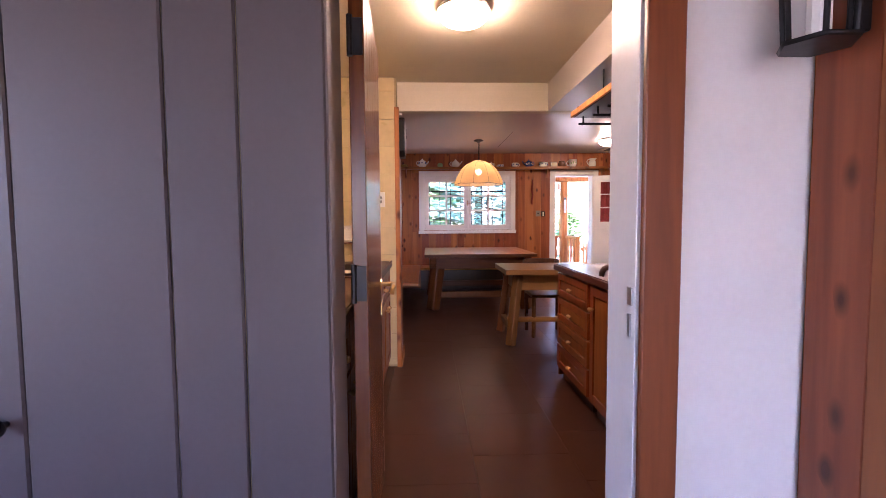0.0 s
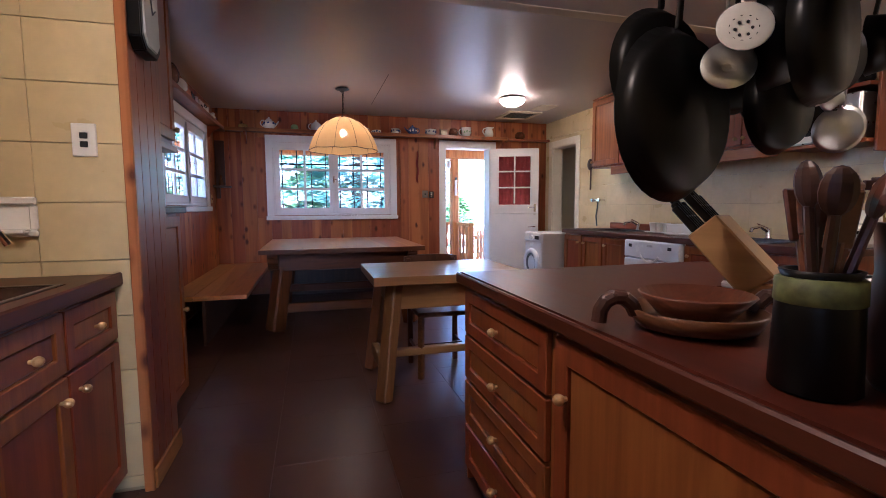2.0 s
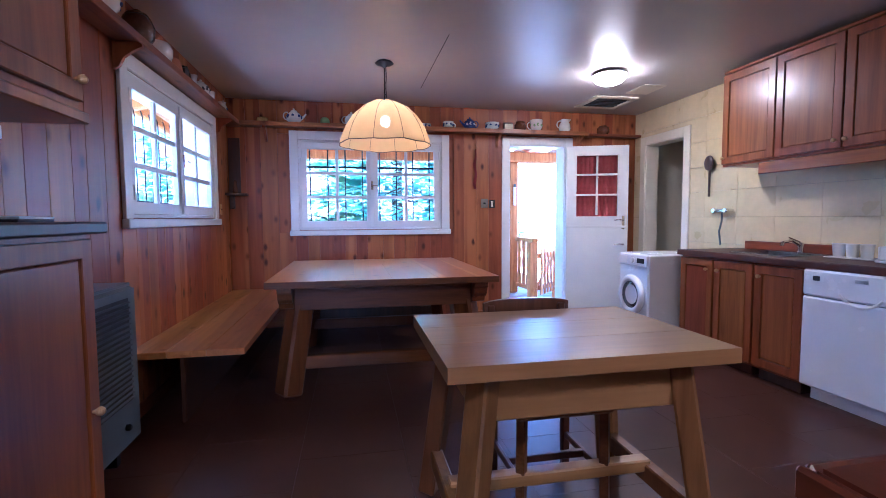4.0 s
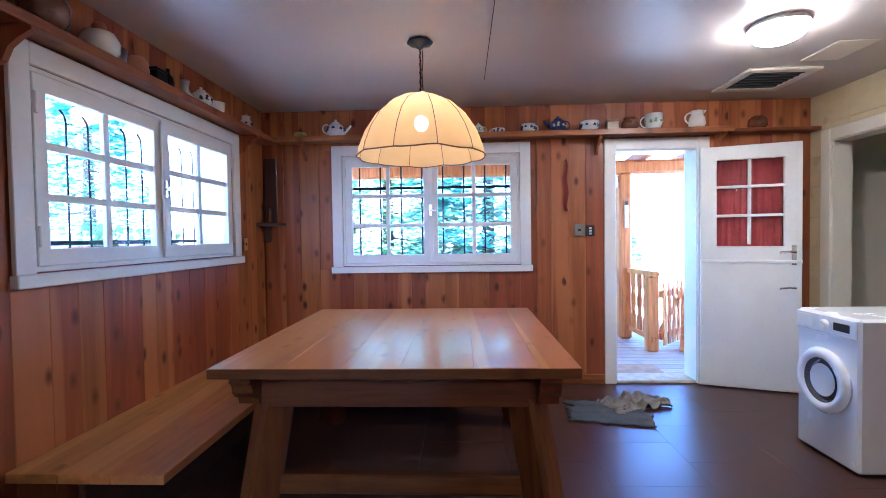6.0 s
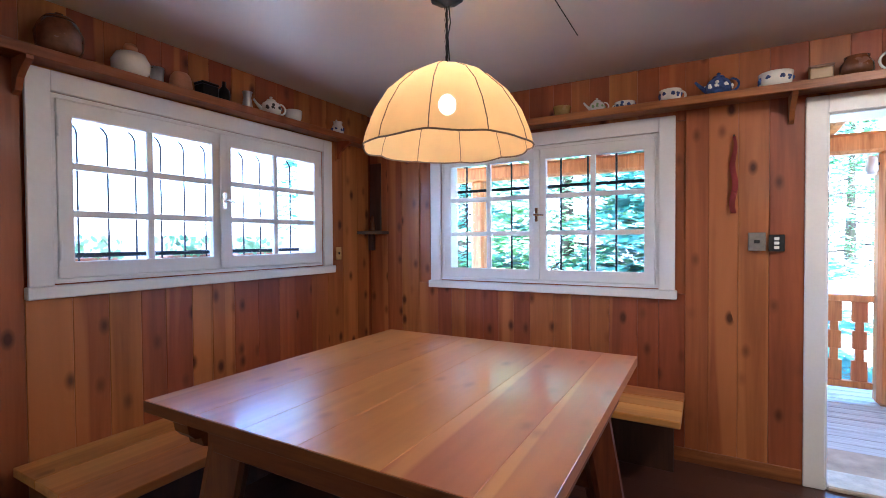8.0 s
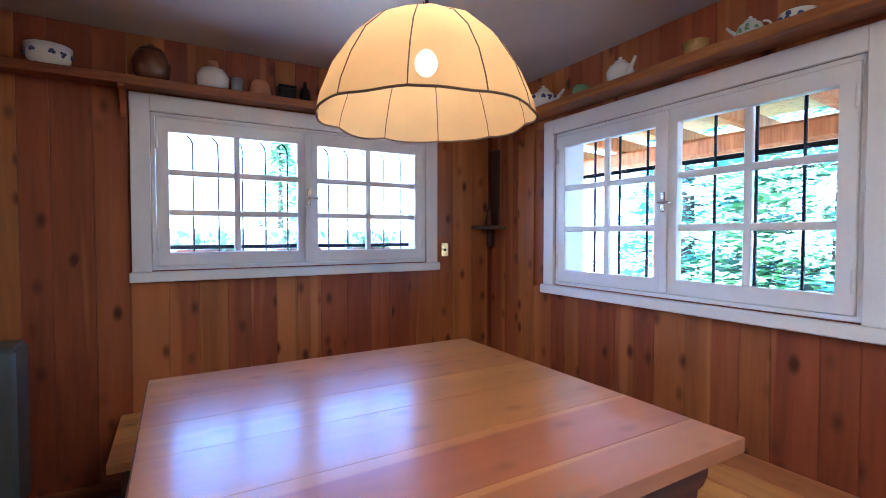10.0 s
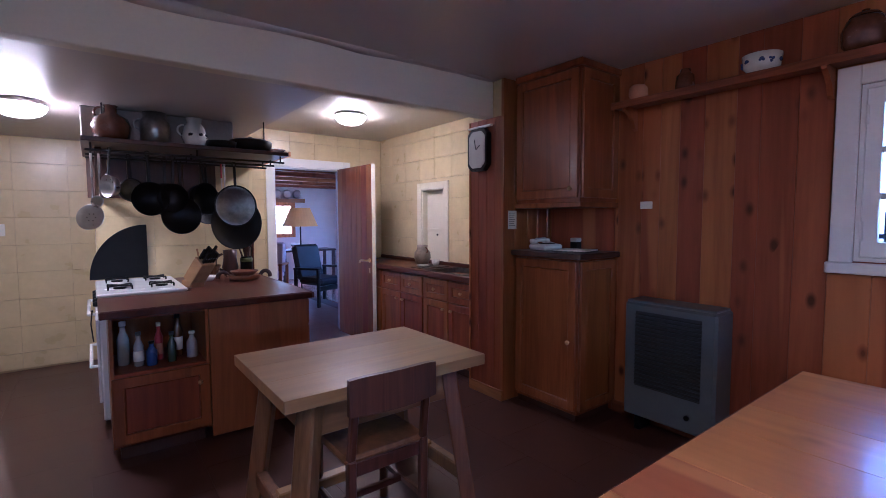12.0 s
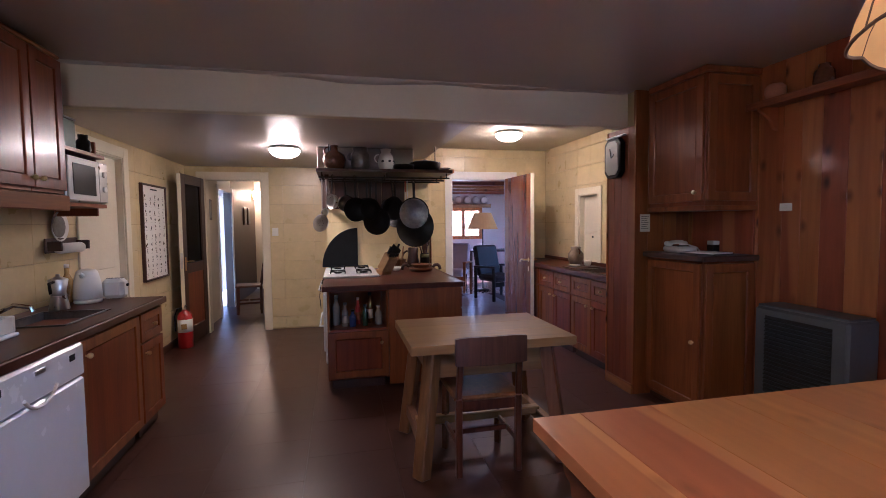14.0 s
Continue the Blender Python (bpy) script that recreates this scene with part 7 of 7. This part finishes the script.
e = thing("garden_gate", pose(3.75, 9.4, -0.3, 0, 0, 62), "orange timber picket gate with a brace", "gate")
for i in range(9):
    part("board", box(0.11 * i, 0.11 * i + 0.06, -0.012, 0.012, 0.1, 0.95, b=0.004), LOG, e)
for z in (0.25, 0.8):
    part("rail", box(-0.02, 0.98, 0.013, 0.04, z - 0.035, z + 0.035, b=0.004), LOG, e)
b = bmesh.new()
beam(b, (0.05, 0.055, 0.25), (0.92, 0.055, 0.8), 0.06, 0.025, 0.004)
part("brace", b, LOG, e)
for x, y in ((-0.88, 6.15), (-0.90, 6.75), (-0.9, 7.3)):
    e = thing("flower_pot", (x - 0.12, y, 1.17), "clay flower box outside the window", "flower pot")
    part("pot", box(-0.07, 0.07, -0.16, 0.16, 0, 0.13, b=0.01), CLAY, e)
    b = bmesh.new()
    rnd = random.Random(int(y * 100))
    for k in range(90):
        p = Vector((rnd.uniform(-0.09, 0.09), rnd.uniform(-0.18, 0.18), 0.13 + 0.12 * rnd.random() ** 1.5))
        bmesh.ops.create_circle(b, cap_ends=True, segments=5, radius=rnd.uniform(0.012, 0.026), matrix=Matrix.Translation(p) @ Euler((rnd.random() * 3, rnd.random() * 3, 0)).to_matrix().to_4x4())
    part("plant", b, LEAF, e)
single("window_ledge", box(-1.12, W - 0.23, 5.7, 7.75, 1.08, 1.17, b=0.01), STONE, (0, 0, 0), "outer stone ledge under the window", "ledge")
setting("garden_wall", box(-5.6, -5.2, 2.0, 13.0, -0.36, 1.5, b=0.02), STONE, "low pale stone garden wall")
setting("retaining_bank", box(-3.0, 12.0, 15.9, 16.6, -0.36, 0.6, b=0.05), STONE, "low stone retaining bank in the garden")

# ---- rooms beyond the doors ----
# the wide second opening is unseen, added to let daylight onto the door wall
bm = slabs("x", -4.5, -4.4, -3.3, 1.33, 0, 2.62, [(-1.35, -0.45, 1.06, 1.76), (0.0, 1.15, 0.05, 2.25)])
setting("wall_living_south", bm, WHITE, "white living room wall with a window and an added daylight opening")
# this opening too is unseen and only brings in daylight
bm = slabs("y", -3.3, -3.2, -4.4, 0.85, 0, 2.62, [(-1.9, -0.3, 0.8, 2.2)])
setting("wall_living_west", bm, WHITE, "white living room side wall")
setting("wall_living_north", box(-3.2, -0.86, 0.905, 1.0, 0, 2.62, b=0), WHITE, "white living room wall")
lw = setting("wall_living_east", slabs("y", 1.215, 1.33, -4.4, 0.89, 0, 2.62, []), CEDAR, "red-brown boarded living room wall")
for (x0, x1, z0, z1) in ((-1.35, -0.45, 1.06, 1.76),):
    e = thing("window_4", (0, 0, 0), "small-paned timber living room window", "window")
    e["kind"] = "structure"
    b = bmesh.new()
    bx(b, x0 - 0.06, x0 + 0.03, -4.42, -4.37, z0 - 0.06, z1 + 0.06, 0.003)
    bx(b, x1 - 0.03, x1 + 0.06, -4.42, -4.37, z0 - 0.06, z1 + 0.06, 0.003)
    bx(b, x0 + 0.03, x1 - 0.03, -4.42, -4.37, z0 - 0.06, z0 + 0.03, 0.003)
    bx(b, x0 + 0.03, x1 - 0.03, -4.42, -4.37, z1 - 0.03, z1 + 0.06, 0.003)
    bx(b, (x0 + x1) / 2 - 0.04, (x0 + x1) / 2 + 0.04, -4.42, -4.375, z0 + 0.03, z1 - 0.03, 0.003)
    part("window_frame", b, LOG, e)
    for i in range(1, 3):
        part("level_bar", box(x0, x1, -4.41, -4.39, z0 + (z1 - z0) * i / 3 - 0.01, z0 + (z1 - z0) * i / 3 + 0.01, b=0.002), WHITE, e)
    for u in (0.25, 0.75):
        x = x0 + (x1 - x0) * u
        part("upright_bar", box(x - 0.01, x + 0.01, -4.412, -4.388, z0, z1, b=0.002), WHITE, e)
for i in range(6):
    y = -3.9 + i * 0.85
    e = single("ceiling_beam", box(-3.2, 1.19, y - 0.07, y + 0.07, 2.14, 2.299, b=0.01), CEDAR_X, (0, 0, 0), "red-brown exposed ceiling beam", "beam", "living room beams")
e = thing("wall_shelf", (0, 0, 0), "pale wooden plate shelf above the window", "shelf")
part("board", box(-1.6, -0.3, -4.39, -4.22, 1.87, 1.90, b=0.004), OAK, e)
part("rail", box(-1.6, -0.3, -4.24, -4.22, 1.81, 1.869, b=0.004), OAK, e)
for i in range(5):
    e = thing("display_plate", pose(-1.45 + i * 0.23, -4.33, 2.005, 80, 0, 0), "round pale plate standing on the shelf", "plate", "plates in the living room")
    part("plate", lathe(bmesh.new(), [(0.01, 0), (0.07, 0.002), (0.105, 0.016), (0.10, 0.018), (0.01, 0.005)], 22), CHINA if i < 4 else GREY, e)
e = thing("floor_lamp", (-0.68, -2.05, 0), "floor lamp with a pale cone shade", "lamp")
part("base", lathe(bmesh.new(), [(0.14, 0), (0.14, 0.02), (0.03, 0.04)], 20), IRON, e)
part("pole", rod(bmesh.new(), (0, 0, 0.03), (0, 0, 1.45), 0.014), IRON, e)
b = bmesh.new()
bmesh.ops.create_cone(b, cap_ends=False, segments=28, radius1=0.32, radius2=0.18, depth=0.34, matrix=Matrix.Translation((0, 0, 1.46)))
part("shade", b, SHADE, e)


def armchair(m, cloth, frame_m, label):
    e = thing("armchair", m, label, "armchair")
    part("seat", box(-0.27, 0.27, -0.28, 0.26, 0.34, 0.46, b=0.04), cloth, e)
    b = bmesh.new()
    bx(b, -0.27, 0.27, -0.06, 0.06, -0.03, 0.56, 0.04, pose(0, 0.27, 0.44, -14, 0, 0))
    part("backrest", b, cloth, e)
    for s in (-1, 1):
        b = bmesh.new()
        beam(b, (s * 0.31, -0.30, 0.62), (s * 0.31, 0.30, 0.60), 0.07, 0.035, 0.01)
        beam(b, (s * 0.31, -0.27, 0.0), (s * 0.31, -0.27, 0.61), 0.05, 0.05, 0.008)
        beam(b, (s * 0.31, 0.27, 0.0), (s * 0.31, 0.27, 0.60), 0.05, 0.05, 0.008)
        part("arm_frame", b, frame_m, e)
    part("front_rail", box(-0.29, 0.29, -0.29, -0.25, 0.26, 0.34, b=0.005), frame_m, e)


armchair(pose(-0.62, -0.95, 0, 0, 0, 200), mat("dark_leather", (0.014, 0.013, 0.014), 0.5, var=0.3, spec=0.25), BLACK, "dark wooden armchair with leather cushions")
armchair(pose(-0.05, -2.1, 0, 0, 0, 150), mat("lilac_cloth", (0.5, 0.46, 0.52), 0.9, var=0.1), CHERRY, "wooden armchair with pale buttoned cushions")
e = thing("writing_desk", (-1.35, -3.6, 0), "dark wooden desk against the window wall", "desk")
part("top", box(-0.6, 0.6, -0.3, 0.3, 0.72, 0.76, b=0.005), DARKWOOD, e)
for sx in (-0.55, 0.55):
    for sy in (-0.25, 0.25):
        part("leg", box(sx - 0.03, sx + 0.03, sy - 0.03, sy + 0.03, 0, 0.72, b=0.004), DARKWOOD, e)
for i in range(4):
    single("book", box(-0.12, 0.12, -0.09, 0.09, 0, 0.035, b=0.004), (INK, CURTAIN, GREY, PAPER)[i], pose(-1.2 + 0.02 * i, -3.55, 0.762 + i * 0.036, 0, 0, 8 * i), "book lying in a pile on the desk", "book", "books on the desk")
# iron lantern by the living room side of the door
e = thing("wall_lantern", pose(1.192, 0.72, 1.80), "black iron lantern on the boarded wall", "lantern")
part("bracket", box(-0.03, 0, -0.02, 0.02, -0.12, 0.2, b=0.004), IRON, e)
for i in range(6):
    b = bmesh.new()
    a = math.pi * i / 3
    rod(b, (-0.11 + 0.07 * math.cos(a), 0.07 * math.sin(a), -0.14), (-0.11 + 0.085 * math.cos(a), 0.085 * math.sin(a), 0.12), 0.006)
    part("cage_bar", b, IRON, e)
b = bmesh.new()
lathe(b, [(0.08, -0.15), (0.085, -0.14), (0.03, -0.135)], 6, (-0.11, 0, 0))
part("tray", b, IRON, e)
b = bmesh.new()
lathe(b, [(0.10, 0.12), (0.05, 0.18), (0.015, 0.21)], 6, (-0.11, 0, 0))
part("roof", b, IRON, e)
part("candle", rod(bmesh.new(), (-0.11, 0, -0.13), (-0.11, 0, 0.02), 0.025), PLASTIC, e)
# architrave of the inner door on the living room side
e = thing("door_6", (0, 0, 0), "reddish wooden door trim with a strike plate", "door frame")
e["kind"] = "structure"
part("architrave", box(0.746, 0.85, 0.853, 0.876, 0, 2.13, b=0.004), REDTRIM, e)
part("architrave", box(-0.07, 0.746, 0.854, 0.876, 2.03, 2.12, b=0.004), REDTRIM, e)
part("strike_plate", box(0.739, 0.744, 0.905, 0.935, 1.015, 1.065, b=0.001), STEEL, e)
part("strike_plate", box(0.739, 0.744, 0.912, 0.930, 0.925, 0.99, b=0.001), STEEL, e)
# hall
e = thing("door_7", (0, 0, 0), "white painted casing of the hall side door", "door frame")
e["kind"] = "structure"
for y0, y1 in ((-0.50, -0.42), (-1.46, -1.38)):
    part("architrave", box(4.062, 4.0795, y0, y1, 0, 2.06, b=0.004), WHITE, e)
part("architrave", box(4.062, 4.0795, -1.38, -0.50, 1.98, 2.06, b=0.004), WHITE, e)
# added wall in a dimmed colour, holds back daylight at the side opening
setting("wall_side_room", box(4.72, 4.82, -4.0, 0.39, 0, 2.05, b=0), SHADEWHITE, "dim wall added behind the hall opening to cut daylight")
setting("wall_hall_east", box(4.08, 4.2, -0.50, 0.5, 0, 2.62, b=0), PLASTER, "cream hall wall")
setting("wall_hall_lintel", box(4.08, 4.2, -1.38, -0.50, 1.98, 2.62, b=0), WHITE, "white hall wall over the side opening")
# coloured dark because this stretch of wall is unlit
setting("wall_hall_far", box(4.08, 4.2, -3.7, -1.38, 0, 2.62, b=0), DARKWOOD, "unlit hall wall with its shade put into a dark colour")
setting("wall_hall_west", box(3.0, 3.1, -3.7, 0.5, 0, 2.62, b=0), CREAMTRIM, "cream hall wall")
setting("wall_hall_end", box(3.0, 4.2, -3.8, -3.7, 0, 2.62, b=0), CREAMTRIM, "cream hall end wall")
for y in (-2.5, -2.9):
    e = thing("hall_picture", (4.079, y, 1.6), "small dark framed picture in the hall", "picture", "hall pictures")
    part("frame", box(-0.025, 0, -0.12, 0.12, -0.17, 0.17, b=0.006), DARKWOOD, e)
    part("print", box(-0.027, -0.0255, -0.09, 0.09, -0.14, 0.14, b=0), GREY, e)
e = thing("hall_picture", (4.079, 0.1, 1.65), "small landscape print on the hall wall", "picture", "hall pictures")
part("frame", box(-0.025, 0, -0.13, 0.13, -0.15, 0.15, b=0.006), DARKWOOD, e)
part("print", box(-0.027, -0.0255, -0.10, 0.10, -0.12, 0.12, b=0), GREY, e)
e = thing("wall_sconce", (4.079, -3.35, 2.05), "lit wall sconce in the hall", "lamp")
part("back", box(-0.02, 0, -0.05, 0.05, -0.1, 0.1, b=0.004), BRASS, e)
part("shade", lathe(bmesh.new(), [(0.04, -0.08), (0.06, 0.0), (0.07, 0.09), (0.065, 0.09)], 16, (-0.1, 0, 0)), SCONCE, e)
part("arm", rod(bmesh.new(), (-0.02, 0, -0.05), (-0.1, 0, -0.07), 0.008), BRASS, e)
chair2 = copy_thing(ch, pose(3.72, -0.75, 0, 0, 0, 100))
tagged(chair2, "dark wooden chair standing in the hall", "chair")

# unseen slab, added to keep sun and sky out of the hall
setting("roof_side", box(4.2, 8.5, -5.0, 0.4, 2.05, 2.2, b=0), WHITE, "unseen slab that blocks sun and sky at the hall opening")


# ---- boards, tiles and slabs ----
MESHES = {}


def piece(name, w, d, h, material, parent, m, bev=0.003):
    """One flat piece, w by h on its face and d thick; alike pieces share a mesh."""
    key = (name, round(w, 3), round(d, 3), round(h, 3), material.name)
    if key not in MESHES:
        MESHES[key] = solid(name, box(0, w, -d, 0, 0, h, b=bev), material)
    ob = new(name, MESHES[key])
    ob.parent = parent
    ob.matrix_basis = m
    return ob


def boards(parent, origin, turn, length, z0, z1, holes, seed, widths=(0.125, 0.15, 0.175), material=None, thick=0.02):
    """Upright boards on a wall, cut round its openings. holes: (a0, a1, z0, z1) along the wall."""
    rnd = random.Random(seed)
    a = 0.0
    base = pose(*origin, 0, 0, turn)
    while a < length - 0.02:
        w = min(rnd.choice(widths), length - a)
        cuts = [(z0, z1)]
        for h0, h1, lo, hi in holes:
            if a + w > h0 + 0.01 and a < h1 - 0.01:
                cuts = [c for u, v in cuts for c in ((u, min(v, lo)), (max(u, hi), v)) if c[1] - c[0] > 0.03]
        for u, v in cuts:
            piece("board", w - 0.0012, thick - 0.001 * rnd.random(), v - u, material or CEDAR, parent, base @ pose(a, 0, u), 0.0022)
        a += w


# north wall: from west to east, and above the shelf too
boards(wall_n, (W, N + 0.02, 0), 0, E - W, 0.0, TOP - 0.002, [(NWIN[0] - W - 0.06, NWIN[1] - W + 0.06, NWIN[2] - 0.03, NWIN[3] + 0.06), (NDOOR[0] - W - 0.06, NDOOR[1] - W + 0.06, -1, NDOOR[3] + 0.06)], 5)
# west wall, seen from the room its boards run from south to north
boards(wall_w, (W - 0.02, 3.95, 0), 90, N - 3.97, 0.0, TOP - 0.002, [(WWIN[0] - 3.95 - 0.06, WWIN[1] - 3.95 + 0.06, WWIN[2] - 0.03, WWIN[3] + 0.06)], 6)
# the pier's two boarded sides
boards(pier, (-0.075, 3.566, 0), 90, 0.383, 0.0, LOW - 0.005, [], 7, (0.096,), CHERRY, 0.018)
boards(pier, (-0.057, 3.92, 0), 180, 0.54, 0.0, TOP - 0.003, [], 8, (0.12, 0.15), CHERRY, 0.028)
# door wall's living room side: wide white boards, left ones darkened for shade
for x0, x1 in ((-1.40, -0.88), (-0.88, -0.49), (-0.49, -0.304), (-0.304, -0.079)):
    piece("board", x1 - x0 - 0.004, 0.015, 2.298, SHADEWHITE, wall_s, pose(x0, 0.89, 0), 0.005)
kn = part("knob", lathe(bmesh.new(), [(0.008, 0.0), (0.008, 0.02), (0.022, 0.026), (0.024, 0.036), (0.012, 0.046), (0.002, 0.047)], 14), IRON, wall_s, "small dark turned knob")
kn.matrix_basis = pose(-0.93, 0.875, 0.73, 90, 0, 0)
boards(wall_s, (0.85, 0.89, 0), 0, 0.362, 0.0, 2.298, [], 10, (0.362,), WHITE, 0.015)
boards(lw, (1.212, -4.4, 0), 90, 5.26, 0.0, 2.298, [], 12, (0.14, 0.18), CEDAR, -0.016)
for nm, x0, x1, y0, y1 in (("baseboard", W, 2.44, N - 0.014, N - 0.001), ("baseboard", 3.36, E, N - 0.014, N - 0.001)):
    setting(nm, box(x0, x1, y0, y1, 0, 0.085, b=0.003), CEDAR_X, "low cedar skirting board")
setting("baseboard_west", box(W + 0.001, W + 0.014, 4.56, N - 0.015, 0, 0.085, b=0.003), CEDAR_Y, "low cedar skirting board")
setting("baseboard_pier", box(-0.056, -0.042, 3.57, 3.95, 0, 0.085, b=0.003), CEDAR_Y, "low cedar skirting board")
setting("baseboard_east", box(E - 0.016, E - 0.001, SE + 0.01, D5[0] - 0.1, 0, 0.085, b=0.003), DARKWOOD, "dark skirting board")
setting("trim_pier_edge", box(-0.088, -0.05, 3.553, 3.568, 0, LOW - 0.006, b=0.003), CEDAR, "cedar corner strip on the pier")


def tiles(parent, origin, turn, length, z0, z1, holes, tw=0.30, th=0.225, off=0.0):
    """Wall tiles with recessed joints, cut round openings."""
    base = pose(*origin, 0, 0, turn)
    j = 0
    z = z0
    while z < z1 - 0.01:
        h = min(th - (0.175 if th < 0.25 else 0.105) * (z == z0), z1 - z)
        a = -off
        while a < length - 0.01:
            u0, u1 = max(a, 0), min(a + tw, length)
            spans = [(u0, u1, z, z + h)]
            for h0, h1, lo, hi in holes:
                nxt = []
                for s0, s1, q0, q1 in spans:
                    if s1 <= h0 or s0 >= h1 or q1 <= lo or q0 >= hi:
                        nxt.append((s0, s1, q0, q1))
                        continue
                    if s0 < h0:
                        nxt.append((s0, h0, q0, q1))
                    if s1 > h1:
                        nxt.append((h1, s1, q0, q1))
                    m0, m1 = max(s0, h0), min(s1, h1)
                    if q0 < lo:
                        nxt.append((m0, m1, q0, lo))
                    if q1 > hi:
                        nxt.append((m0, m1, hi, q1))
                spans = nxt
            for s0, s1, q0, q1 in spans:
                if s1 - s0 > 0.012 and q1 - q0 > 0.012:
                    piece("tile", s1 - s0 - 0.0014, 0.0115, q1 - q0 - 0.0032, TILE, parent, base @ pose(s0, 0, q0), 0.0012)
            a += tw
        z += h
        j += 1


# tiles run along the local x axis and face local -y
tiles(wall_wk, (-0.645, S, 0), 90, 3.57 - S, 0.02, TOP - 0.004, [(HATCH[0] - S, HATCH[1] - S, HATCH[2], HATCH[3])])
tiles(pier, (-0.634, 3.582, 0), 0, 0.546, 0.02, TOP - 0.034, [], off=0.054)
tiles(wall_e, (E + 0.012, N, 0), -90, N - SE, 0.02, TOP - 0.004, [(N - D2[1], N - D2[0], 0, D2[3]), (N - D5[1], N - D5[0], 0, D5[3])], tw=0.40, th=0.255)
tiles(wall_s, (1.17, S - 0.012, 0), 180, 1.17 + 0.634, 0.02, TOP - 0.034, [(1.17 - D3[1], 1.17 - D3[0], 0, D3[3])])
tiles(wall_s2, (E, SE - 0.012, 0), 180, E - 2.40, 0.02, LOW - 0.004, [(E - D4[1], E - D4[0], 0, D4[3])], tw=0.40, th=0.255)
tiles(flue, (1.182, 1.72, 0), -90, 1.72 - S, 0.02, TOP - 0.034, [], off=0.1)
tiles(flue, (2.40, 1.715, 0), 180, 1.23, 0.02, LOW - 0.004, [], tw=0.40, th=0.255)
tiles(flue, (2.398, SE, 0), 90, 1.72 - SE, 0.02, LOW - 0.004, [], tw=0.40, th=0.255)

# floor slabs
x = -0.63
i = 0
while x < E - 0.02:
    w = min(0.52, E - x)
    y = -1.6 + 0.26 * (i % 2)
    while y < N - 0.02:
        h = min(0.52, N - y)
        ob = piece("slab", w - 0.001, 0.012, h - 0.001, FLOORMAT, floor, pose(x, y, 0), 0.0005)
        ob.matrix_basis = pose(x, y + h, 0, 90, 0, 0)
        y += h
    x += w
    i += 1
# porch boards
y = N + 0.23
while y < 10.58:
    ob = piece("deck_board", 7.78, 0.03, 0.135, DECK, pd, Matrix(), 0.004)
    ob.matrix_basis = pose(-1.79, y + 0.14, -0.06, 90, 0, 0)
    y += 0.145
